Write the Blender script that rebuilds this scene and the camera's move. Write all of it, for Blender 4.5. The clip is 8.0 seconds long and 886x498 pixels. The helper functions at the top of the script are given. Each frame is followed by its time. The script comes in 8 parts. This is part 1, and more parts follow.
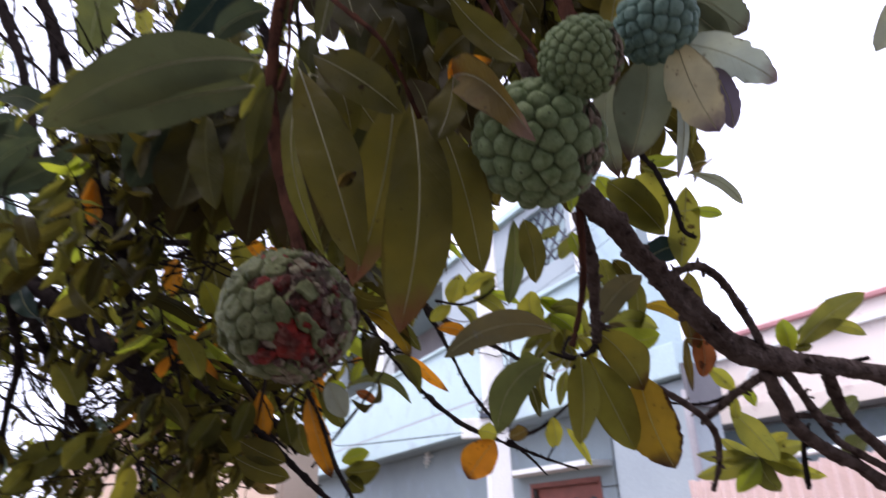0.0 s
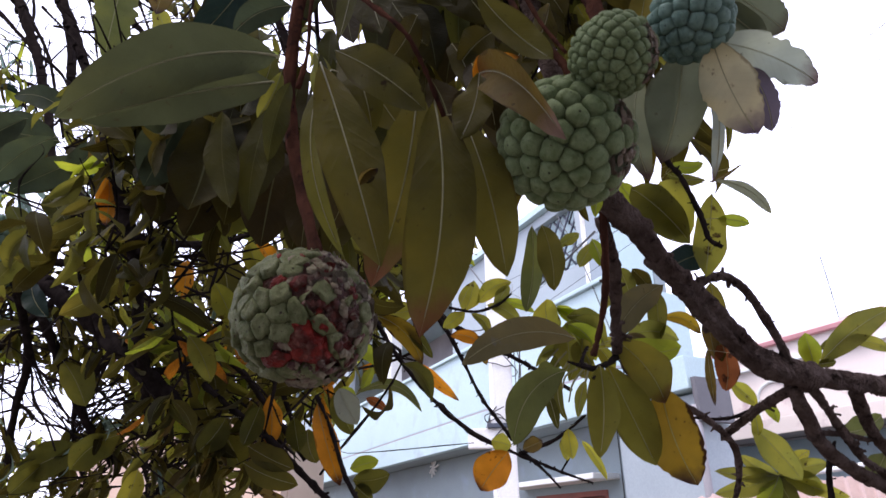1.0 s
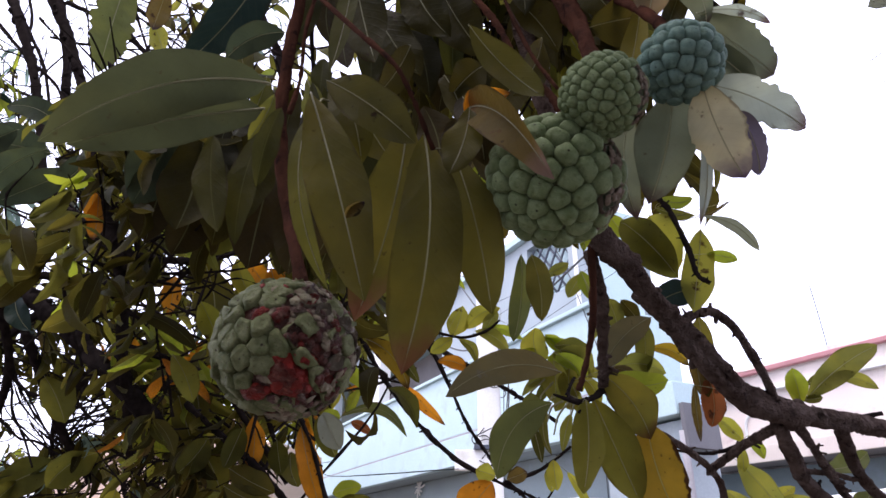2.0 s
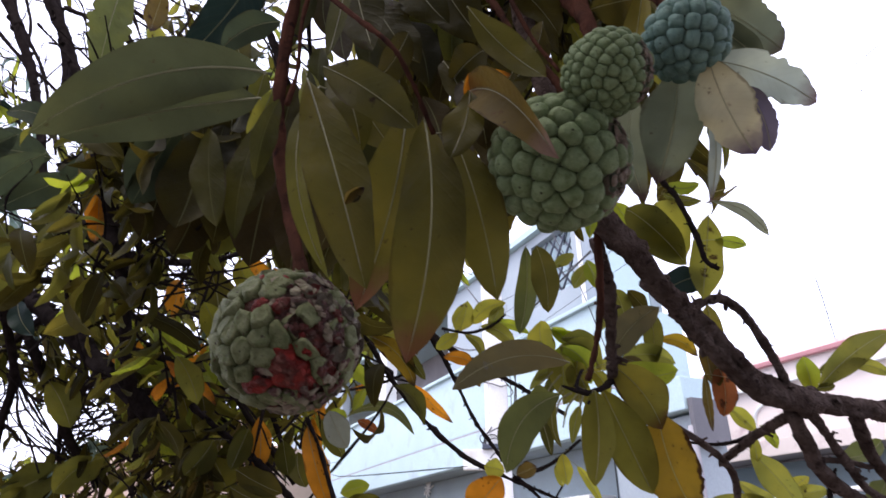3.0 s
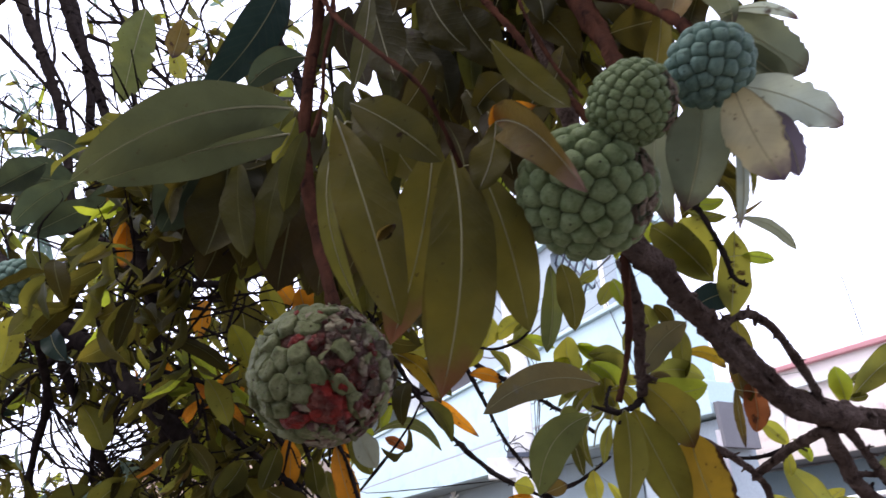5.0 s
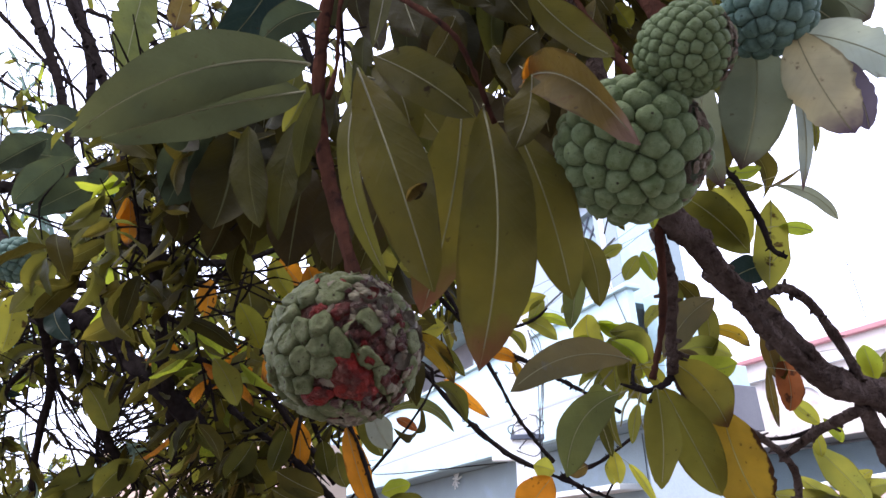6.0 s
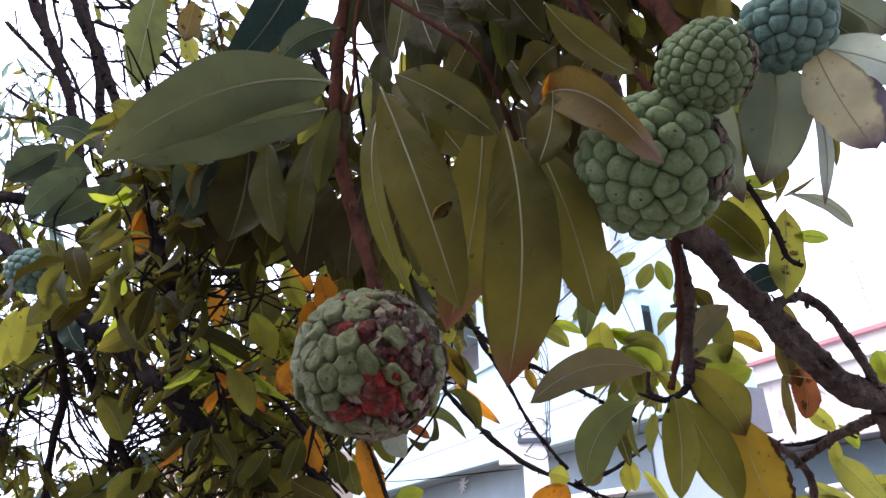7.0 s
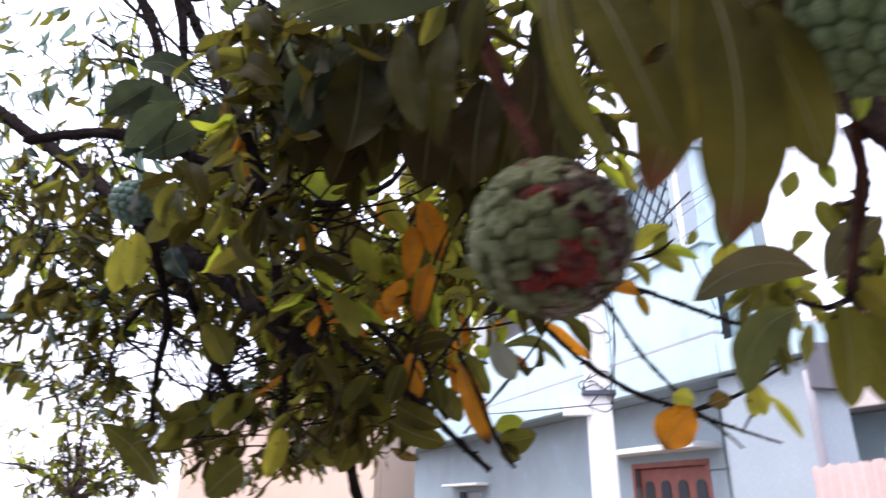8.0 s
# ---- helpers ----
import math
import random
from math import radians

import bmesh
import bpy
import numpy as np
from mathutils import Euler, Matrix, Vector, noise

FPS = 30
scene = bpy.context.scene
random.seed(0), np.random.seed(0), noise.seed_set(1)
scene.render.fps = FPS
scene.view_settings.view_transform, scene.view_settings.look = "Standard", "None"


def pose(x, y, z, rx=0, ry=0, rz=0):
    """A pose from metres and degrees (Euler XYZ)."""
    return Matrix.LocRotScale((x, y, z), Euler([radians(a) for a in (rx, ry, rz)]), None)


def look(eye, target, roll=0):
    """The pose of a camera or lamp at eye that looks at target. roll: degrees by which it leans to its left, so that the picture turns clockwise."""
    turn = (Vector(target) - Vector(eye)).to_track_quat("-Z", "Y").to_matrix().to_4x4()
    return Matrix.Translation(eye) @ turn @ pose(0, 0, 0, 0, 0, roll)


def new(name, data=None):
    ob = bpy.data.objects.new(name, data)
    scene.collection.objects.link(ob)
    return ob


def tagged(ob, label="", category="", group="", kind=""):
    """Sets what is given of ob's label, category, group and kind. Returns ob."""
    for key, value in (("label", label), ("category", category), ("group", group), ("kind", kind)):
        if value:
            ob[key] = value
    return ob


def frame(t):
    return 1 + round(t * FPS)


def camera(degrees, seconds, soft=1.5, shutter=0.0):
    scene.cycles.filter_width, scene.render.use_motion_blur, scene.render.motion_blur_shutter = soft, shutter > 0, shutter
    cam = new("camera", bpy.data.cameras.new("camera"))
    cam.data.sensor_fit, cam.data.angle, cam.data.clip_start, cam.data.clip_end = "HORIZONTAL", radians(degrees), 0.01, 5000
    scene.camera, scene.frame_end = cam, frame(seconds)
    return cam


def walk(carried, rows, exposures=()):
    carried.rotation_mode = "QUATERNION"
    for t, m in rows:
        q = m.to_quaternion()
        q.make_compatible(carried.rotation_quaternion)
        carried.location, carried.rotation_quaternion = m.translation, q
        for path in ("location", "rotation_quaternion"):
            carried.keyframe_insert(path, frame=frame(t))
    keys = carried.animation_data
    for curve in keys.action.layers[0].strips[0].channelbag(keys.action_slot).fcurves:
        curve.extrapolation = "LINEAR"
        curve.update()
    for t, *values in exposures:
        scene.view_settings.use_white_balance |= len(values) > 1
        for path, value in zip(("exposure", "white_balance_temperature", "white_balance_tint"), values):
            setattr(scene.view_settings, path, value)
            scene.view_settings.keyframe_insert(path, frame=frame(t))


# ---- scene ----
cam = camera(68.9, 8.0, soft=1.5, shutter=0.9)
# seconds, place, yaw to the left, pitch up, roll
PATH = [
    (0, 0.0009, 0.0002, 1.6011, 0.35, 23.02, -2.33),
    (0.3, 0.0048, -0.0087, 1.5992, 2.44, 24.04, -1.75),
    (0.5, -0.0049, -0.0002, 1.5974, 2.61, 23.57, -0.99),
    (1, -0.0074, 0.0159, 1.6035, 1.26, 23.81, -0.89),
    (1.5, -0.0159, 0.0152, 1.6134, 0.58, 24.51, 0.02),
    (1.7, -0.0107, 0.0144, 1.6150, 0.51, 25.46, 0.48),
    (2.8, 0.0010, 0.0233, 1.6106, 0.64, 25.16, -0.64),
    (3, -0.0031, 0.0274, 1.6106, 0.87, 25.45, -0.75),
    (3.5, -0.0063, 0.0291, 1.6194, 1.51, 27.45, -0.75),
    (4, 0.0060, 0.0065, 1.6278, -0.77, 27.84, -0.82),
    (4.4, 0.0073, 0.0051, 1.6221, 0.64, 27.22, -0.95),
    (4.5, 0.0055, 0.0074, 1.6218, 1.28, 26.98, -0.98),
    (4.7, -0.0009, 0.0117, 1.6209, 2.10, 26.58, -1.21),
    (5.8, -0.0265, 0.0397, 1.6288, 3.02, 25.04, -1.72),
    (6, -0.0295, 0.0480, 1.6257, 2.88, 24.72, -1.48),
    (6.5, -0.0388, 0.0388, 1.6313, 2.77, 25.25, -1.33),
    (6.8, -0.0399, 0.0402, 1.6297, 2.50, 25.01, -2.04),
    (7, -0.0405, 0.0402, 1.6313, 3.26, 25.02, -1.84),
    (7.5, -0.0524, 0.0723, 1.6142, 2.54, 23.31, -1.16),
    (7.9, -0.1034, 0.0753, 1.5966, 8.14, 21.49, 0.71),
    (8, -0.1170, 0.0770, 1.5969, 8.79, 21.24, 0.29),
]


def facing(x, y, z, yaw, pitch, roll):
    return pose(x, y, z, 0, 0, yaw) @ pose(0, 0, 0, 90 + pitch) @ pose(0, 0, 0, 0, 0, roll)


walk(cam, [(t, facing(*row)) for t, *row in PATH], [(0, 1.09, 6500, 15), (3, 1.18, 6500, 14), (4.7, 1.30, 6500, 12), (6, 1.69, 6200, 12), (7, 1.75, 6200, 12), (7.5, 1.76, 6350, 13), (8, 1.44, 6500, 13)])

# ---- end of camera
# ---- world, sun, exposure
world = bpy.data.worlds.new("world")
scene.world = world
world.use_nodes = True
wn, wl = world.node_tree.nodes, world.node_tree.links
wn.clear()
sky = wn.new("ShaderNodeTexSky")
sky.sky_type, sky.sun_disc = "NISHITA", False
sky.sun_elevation, sky.sun_rotation = radians(66), radians(225)
sky.air_density, sky.dust_density, sky.ozone_density = 1.0, 6.0, 1.0
cloud = wn.new("ShaderNodeMix")
cloud.data_type = "RGBA"
cloud.inputs["Factor"].default_value = 0.75
cloud.inputs["B"].default_value = (8.45, 8.75, 11.1, 1)
background, world_out = wn.new("ShaderNodeBackground"), wn.new("ShaderNodeOutputWorld")
background.inputs["Strength"].default_value = 0.15
wl.new(sky.outputs["Color"], cloud.inputs["A"])
wl.new(cloud.outputs["Result"], background.inputs["Color"])
wl.new(background.outputs["Background"], world_out.inputs["Surface"])

sun = new("sun", bpy.data.lights.new("sun", "SUN"))
sun.data.energy, sun.data.angle, sun.data.color = 1.0, radians(25), (1.0, 0.96, 0.9)
sun.matrix_world = look((-5, -5, 16), (0, 0, 0))


# ---- materials
def nodes_of(name):
    m = bpy.data.materials.new(name)
    m.use_nodes = True
    nt = m.node_tree
    nt.nodes.clear()
    return m, nt.nodes, nt.links


def mixed(nodes, links, fac, a, b, mode="MIX"):
    """A colour mix; fac, a and b are sockets or values."""
    n = nodes.new("ShaderNodeMix")
    n.data_type, n.blend_type = "RGBA", mode
    for key, value in (("Factor", fac), ("A", a), ("B", b)):
        if isinstance(value, bpy.types.NodeSocket):
            links.new(value, n.inputs[key])
        else:
            n.inputs[key].default_value = value if key == "Factor" else (*value, 1)
    return n.outputs["Result"]


def noise_of(nodes, links, coords, scale, detail=4.0, low=0.4, high=0.6, rough=0.55):
    n, r = nodes.new("ShaderNodeTexNoise"), nodes.new("ShaderNodeMapRange")
    n.inputs["Scale"].default_value, n.inputs["Detail"].default_value, n.inputs["Roughness"].default_value = scale, detail, rough
    links.new(coords, n.inputs["Vector"])
    r.inputs["From Min"].default_value, r.inputs["From Max"].default_value = low, high
    links.new(n.outputs["Fac"], r.inputs["Value"])
    return r.outputs["Result"]


def math_of(nodes, links, op, a, b=0.0, c=0.0):
    n = nodes.new("ShaderNodeMath")
    n.operation = op
    for key, value in enumerate((a, b, c)):
        if isinstance(value, bpy.types.NodeSocket):
            links.new(value, n.inputs[key])
        else:
            n.inputs[key].default_value = value
    return n.outputs[0]


def bumped(nodes, links, height, strength, distance):
    n = nodes.new("ShaderNodeBump")
    n.inputs["Strength"].default_value, n.inputs["Distance"].default_value = strength, distance
    links.new(height, n.inputs["Height"])
    return n.outputs["Normal"]


def plain_material(name, colour, other, scale, rough=0.8, fine=60.0, bump=0.3, distance=0.002, stain=None, metal=0.0, vary=0.0, gloss=0.5, speck=None):
    """A worn surface: two colours mixed by coarse and fine noise, a stain in patches, fine relief."""
    m, nodes, links = nodes_of(name)
    coords = nodes.new("ShaderNodeTexCoord").outputs["Object"]
    coarse, grain = noise_of(nodes, links, coords, scale, 5, 0.35, 0.65), noise_of(nodes, links, coords, fine, 6, 0.3, 0.7)
    c = mixed(nodes, links, coarse, colour, other)
    c = mixed(nodes, links, math_of(nodes, links, "MULTIPLY", grain, 0.25), c, tuple(v * 0.55 for v in colour))
    if stain:
        c = mixed(nodes, links, noise_of(nodes, links, coords, scale * 2.3, 6, 0.56, 0.72), c, stain)
    if vary:
        info = nodes.new("ShaderNodeObjectInfo").outputs["Random"]
        c = mixed(nodes, links, math_of(nodes, links, "MULTIPLY", info, vary), c, other)
    if speck:
        c = mixed(nodes, links, noise_of(nodes, links, coords, 210, 3, 0.655, 0.70), c, speck)
    p, out = nodes.new("ShaderNodeBsdfPrincipled"), nodes.new("ShaderNodeOutputMaterial")
    p.inputs["Roughness"].default_value, p.inputs["Metallic"].default_value, p.inputs["Specular IOR Level"].default_value = rough, metal, gloss
    links.new(c, p.inputs["Base Color"])
    links.new(bumped(nodes, links, grain, bump, distance), p.inputs["Normal"])
    links.new(p.outputs["BSDF"], out.inputs["Surface"])
    return m


def leaf_material(name, face, other, glow, spots=None, spot_low=0.57, share=0.5, rough=0.58, rib=(0.17, 0.18, 0.085), tip=None, veins=0.055, scorch=0.35, uneven=0.0):
    """A leaf: veins along its UVs, mottling, spots of decay, and light that comes through it."""
    m, nodes, links = nodes_of(name)
    tc = nodes.new("ShaderNodeTexCoord")
    coords = tc.outputs["Object"]
    parts = nodes.new("ShaderNodeSeparateXYZ")
    links.new(tc.outputs["UV"], parts.inputs[0])
    across = math_of(nodes, links, "ABSOLUTE", math_of(nodes, links, "SUBTRACT", parts.outputs["X"], 0.5))
    along = parts.outputs["Y"]
    # side veins sweep forward from the midrib
    sweep = math_of(nodes, links, "SUBTRACT", math_of(nodes, links, "MULTIPLY", along, 13.0), math_of(nodes, links, "MULTIPLY", across, 5.0))
    wave = math_of(nodes, links, "ABSOLUTE", math_of(nodes, links, "SUBTRACT", math_of(nodes, links, "FRACT", sweep), 0.5))
    vein = nodes.new("ShaderNodeMapRange")
    vein.inputs["From Min"].default_value, vein.inputs["From Max"].default_value = 0.17, 0.0
    links.new(wave, vein.inputs["Value"])
    middle = nodes.new("ShaderNodeMapRange")
    middle.inputs["From Min"].default_value, middle.inputs["From Max"].default_value = 0.022, 0.008
    links.new(across, middle.inputs["Value"])
    info = nodes.new("ShaderNodeObjectInfo").outputs["Random"]
    isle = nodes.new("ShaderNodeNewGeometry").outputs["Random Per Island"]
    chance = math_of(nodes, links, "FRACT", math_of(nodes, links, "ADD", info, isle))
    blotch = noise_of(nodes, links, coords, 38, 4, 0.38, 0.66)
    c = mixed(nodes, links, chance, face, other)
    c = mixed(nodes, links, math_of(nodes, links, "MULTIPLY", blotch, 0.45), c, tuple(0.6 * v for v in face))
    fade = noise_of(nodes, links, coords, 15, 3, 0.45, 0.68)
    c = mixed(nodes, links, math_of(nodes, links, "MULTIPLY", fade, 0.5), c, tuple(v * k for v, k in zip(face, (1.8, 1.55, 0.95))))
    c = mixed(nodes, links, math_of(nodes, links, "MULTIPLY", vein.outputs[0], veins), c, rib)
    g = mixed(nodes, links, chance, glow, tuple(0.6 * a + 0.4 * b for a, b in zip(glow, other)))
    g = mixed(nodes, links, math_of(nodes, links, "MULTIPLY", fade, 0.5), g, tuple(v * k for v, k in zip(glow, (1.5, 1.28, 0.9))))
    g = mixed(nodes, links, math_of(nodes, links, "MULTIPLY", vein.outputs[0], 1.6 * veins), g, tuple(0.5 * v for v in glow))
    g = mixed(nodes, links, math_of(nodes, links, "MULTIPLY", blotch, 0.35), g, tuple(0.5 * v for v in glow))
    if tip:
        end = nodes.new("ShaderNodeMapRange")
        end.inputs["From Min"].default_value, end.inputs["From Max"].default_value = 0.80, 0.97
        links.new(math_of(nodes, links, "ADD", along, math_of(nodes, links, "MULTIPLY", math_of(nodes, links, "SUBTRACT", blotch, 0.5), 0.1)), end.inputs["Value"])
        c, g = mixed(nodes, links, end.outputs[0], c, tip), mixed(nodes, links, end.outputs[0], g, tip)
    fleck = noise_of(nodes, links, coords, 160, 3, 0.68, 0.74)
    c = mixed(nodes, links, math_of(nodes, links, "MULTIPLY", fleck, 0.6), c, (0.05, 0.03, 0.012))
    g = mixed(nodes, links, math_of(nodes, links, "MULTIPLY", fleck, 0.6), g, (0.03, 0.015, 0.004))
    if spots:
        rot = noise_of(nodes, links, coords, 62, 5, spot_low, spot_low + 0.06)
        c, g = mixed(nodes, links, rot, c, spots), mixed(nodes, links, rot, g, tuple(0.5 * v for v in spots))
    # scorched rim, uneven
    rim = nodes.new("ShaderNodeMapRange")
    rim.inputs["From Min"].default_value, rim.inputs["From Max"].default_value = 0.49, 0.53
    links.new(math_of(nodes, links, "ADD", across, math_of(nodes, links, "MULTIPLY", noise_of(nodes, links, coords, 34, 4, 0.45, 0.75), 0.05 + 0.16 * scorch)), rim.inputs["Value"])
    burn = math_of(nodes, links, "MULTIPLY", rim.outputs[0], scorch)
    c, g = mixed(nodes, links, burn, c, (0.045, 0.022, 0.010)), mixed(nodes, links, burn, g, (0.03, 0.012, 0.004))
    c = mixed(nodes, links, middle.outputs[0], c, rib)
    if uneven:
        # depth of colour differs from leaf to leaf at random
        draw = math_of(nodes, links, "FRACT", math_of(nodes, links, "MULTIPLY", chance, 7.3))
        deep = math_of(nodes, links, "SUBTRACT", 1.15, math_of(nodes, links, "MULTIPLY", draw, uneven))
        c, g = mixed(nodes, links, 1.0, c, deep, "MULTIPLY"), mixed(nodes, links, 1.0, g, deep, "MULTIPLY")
    p, tr, mix, out = (nodes.new(k) for k in ("ShaderNodeBsdfPrincipled", "ShaderNodeBsdfTranslucent", "ShaderNodeMixShader", "ShaderNodeOutputMaterial"))
    p.inputs["Roughness"].default_value = rough
    p.inputs["Specular IOR Level"].default_value = 0.12
    links.new(c, p.inputs["Base Color"])
    relief = math_of(nodes, links, "ADD", math_of(nodes, links, "MULTIPLY", vein.outputs[0], 0.5), math_of(nodes, links, "MULTIPLY", noise_of(nodes, links, coords, 220, 3, 0.2, 0.8), 0.6))
    relief = math_of(nodes, links, "ADD", relief, math_of(nodes, links, "MULTIPLY", noise_of(nodes, links, coords, 46, 3, 0.2, 0.8), 5.0))
    normal = bumped(nodes, links, relief, 0.35, 0.0009)
    links.new(normal, p.inputs["Normal"])
    links.new(g, tr.inputs["Color"])
    mix.inputs[0].default_value = share
    links.new(p.outputs["BSDF"], mix.inputs[1])
    links.new(tr.outputs["BSDF"], mix.inputs[2])
    links.new(mix.outputs[0], out.inputs["Surface"])
    return m


LEAF = {
    "drab": leaf_material("leaf_drab", (0.046, 0.053, 0.029), (0.048, 0.053, 0.027), (0.090, 0.101, 0.041), rib=(0.19, 0.20, 0.12), scorch=0.15, veins=0.022),
    "olive": leaf_material("leaf_olive", (0.045, 0.044, 0.012), (0.052, 0.044, 0.012), (0.195, 0.171, 0.028), rib=(0.20, 0.20, 0.10), veins=0.022),
    "olive_tip": leaf_material("leaf_olive_tip", (0.050, 0.049, 0.012), (0.056, 0.048, 0.012), (0.218, 0.189, 0.029), rib=(0.20, 0.20, 0.10), tip=(0.15, 0.062, 0.028), veins=0.022),
    "spotted": leaf_material("leaf_spotted", (0.042, 0.042, 0.016), (0.046, 0.043, 0.016), (0.149, 0.135, 0.032), rib=(0.22, 0.22, 0.12), spots=(0.035, 0.020, 0.010), spot_low=0.60),
    "dusty": leaf_material("leaf_dusty", (0.082, 0.074, 0.046), (0.090, 0.078, 0.046), (0.17, 0.145, 0.060), rib=(0.20, 0.18, 0.12), spots=(0.16, 0.15, 0.12), spot_low=0.64, scorch=0.2),
    # lighter copies of olive: light from behind is put into their colours
    "backlit_olive": leaf_material("leaf_backlit_olive", (0.078, 0.078, 0.018), (0.088, 0.080, 0.018), (0.36, 0.34, 0.042), rib=(0.20, 0.19, 0.09)),
    "backlit_olive_tip": leaf_material("leaf_backlit_olive_tip", (0.078, 0.076, 0.018), (0.086, 0.076, 0.018), (0.33, 0.295, 0.042), rib=(0.20, 0.19, 0.09), tip=(0.10, 0.045, 0.022)),
    "plum": leaf_material("leaf_plum", (0.066, 0.060, 0.074), (0.075, 0.064, 0.072), (0.20, 0.17, 0.23), scorch=0.2),
    "tan": leaf_material("leaf_tan", (0.15, 0.110, 0.068), (0.13, 0.10, 0.060), (0.26, 0.19, 0.085), spots=(0.07, 0.04, 0.02), spot_low=0.60, scorch=0.4),
    # umber, shade and dark carry the inner crown's deep shade in their colours
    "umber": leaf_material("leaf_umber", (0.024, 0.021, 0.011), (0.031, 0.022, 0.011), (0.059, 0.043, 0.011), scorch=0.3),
    "curled": leaf_material("leaf_curled", (0.095, 0.074, 0.022), (0.104, 0.072, 0.022), (0.20, 0.130, 0.022), spots=(0.16, 0.085, 0.022), spot_low=0.60, tip=(0.20, 0.13, 0.10), scorch=0.5, rib=(0.20, 0.13, 0.05)),
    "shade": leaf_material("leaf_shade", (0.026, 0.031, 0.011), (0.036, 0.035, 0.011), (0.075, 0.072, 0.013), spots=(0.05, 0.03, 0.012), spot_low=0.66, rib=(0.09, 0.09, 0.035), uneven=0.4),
    "bottle": leaf_material("leaf_bottle_green", (0.032, 0.044, 0.029), (0.037, 0.048, 0.029), (0.068, 0.088, 0.044)),
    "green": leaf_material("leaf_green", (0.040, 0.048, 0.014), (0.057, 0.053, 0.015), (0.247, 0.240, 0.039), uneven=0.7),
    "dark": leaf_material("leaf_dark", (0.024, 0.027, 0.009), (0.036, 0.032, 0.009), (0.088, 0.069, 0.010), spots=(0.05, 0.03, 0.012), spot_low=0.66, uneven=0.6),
    # dusk is lightened for lens haze over these leaves
    "dusk": leaf_material("leaf_dusk", (0.058, 0.074, 0.058), (0.074, 0.080, 0.056), (0.240, 0.272, 0.160), tip=(0.06, 0.035, 0.03)),
    "bright": leaf_material("leaf_bright", (0.105, 0.145, 0.022), (0.140, 0.160, 0.024), (0.432, 0.504, 0.042), share=0.55, scorch=0.1),
    "teal": leaf_material("leaf_teal", (0.016, 0.034, 0.034), (0.022, 0.038, 0.035), (0.018, 0.034, 0.022), share=0.35, rough=0.45),
    # lens haze near the bright sky is put into this washed colour
    "sage": leaf_material("leaf_sage", (0.116, 0.143, 0.119), (0.132, 0.143, 0.119), (0.506, 0.572, 0.462), share=0.55, tip=(0.12, 0.075, 0.075), spots=(0.14, 0.11, 0.09), spot_low=0.62),
    "leafy": leaf_material("leaf_yellow_green", (0.092, 0.102, 0.026), (0.115, 0.112, 0.028), (0.375, 0.375, 0.062), spots=(0.06, 0.04, 0.015), spot_low=0.66),
    # tan leaf, paled by lens haze that is put into its colour
    "haze_tan": leaf_material("leaf_haze_tan", (0.140, 0.130, 0.082), (0.130, 0.124, 0.085), (0.700, 0.650, 0.420), spots=(0.10, 0.06, 0.04), spot_low=0.62, tip=(0.10, 0.07, 0.09), scorch=0.5),
    # far leaves: glare haze is put into this pale teal
    "haze_teal": leaf_material("leaf_haze_teal", (0.085, 0.135, 0.125), (0.11, 0.15, 0.12), (0.20, 0.30, 0.26)),
    "grey": leaf_material("leaf_grey_green", (0.075, 0.092, 0.042), (0.085, 0.095, 0.042), (0.18, 0.20, 0.045), rib=(0.22, 0.23, 0.15)),
    "lime": leaf_material("leaf_lime", (0.170, 0.190, 0.040), (0.210, 0.190, 0.040), (0.504, 0.480, 0.054), spots=(0.10, 0.06, 0.02), spot_low=0.62, share=0.55, scorch=0.2),
    "orange": leaf_material("leaf_orange", (0.44, 0.20, 0.030), (0.48, 0.15, 0.022), (0.66, 0.27, 0.014), spots=(0.10, 0.040, 0.014), spot_low=0.64, share=0.6, tip=(0.08, 0.03, 0.016), scorch=0.55),
    "amber": leaf_material("leaf_amber", (0.135, 0.096, 0.024), (0.17, 0.094, 0.022), (0.36, 0.235, 0.014), spots=(0.03, 0.016, 0.012), spot_low=0.64, tip=(0.035, 0.018, 0.014), scorch=1.0),
    "brown": leaf_material("leaf_brown", (0.108, 0.076, 0.032), (0.092, 0.074, 0.026), (0.19, 0.13, 0.025), spots=(0.06, 0.03, 0.015), spot_low=0.62, tip=(0.05, 0.03, 0.035), scorch=0.7),
    "rust": leaf_material("leaf_rust", (0.20, 0.075, 0.035), (0.17, 0.062, 0.03), (0.28, 0.088, 0.022), spots=(0.08, 0.03, 0.015), spot_low=0.62, scorch=0.6),
    "pale": leaf_material("leaf_pale", (0.34, 0.36, 0.30), (0.28, 0.30, 0.24), (0.26, 0.28, 0.16), share=0.35, rib=(0.5, 0.5, 0.45)),
}
RIB = plain_material("leaf_rib", (0.27, 0.255, 0.14), (0.17, 0.16, 0.08), 30, 0.55, 300, 0.2, 0.0003)
BARK = plain_material("bark", (0.076, 0.053, 0.046), (0.165, 0.125, 0.112), 48, 0.9, 210, 1.0, 0.005, (0.022, 0.016, 0.015), gloss=0.0)
STEM = plain_material("stem_red", (0.074, 0.031, 0.021), (0.036, 0.018, 0.014), 34, 0.7, 180, 0.6, 0.0015, (0.016, 0.010, 0.010), gloss=0.0)
TWIG = plain_material("twig_dark", (0.015, 0.012, 0.012), (0.030, 0.024, 0.023), 60, 0.85, 200, 0.6, 0.001, gloss=0.0)


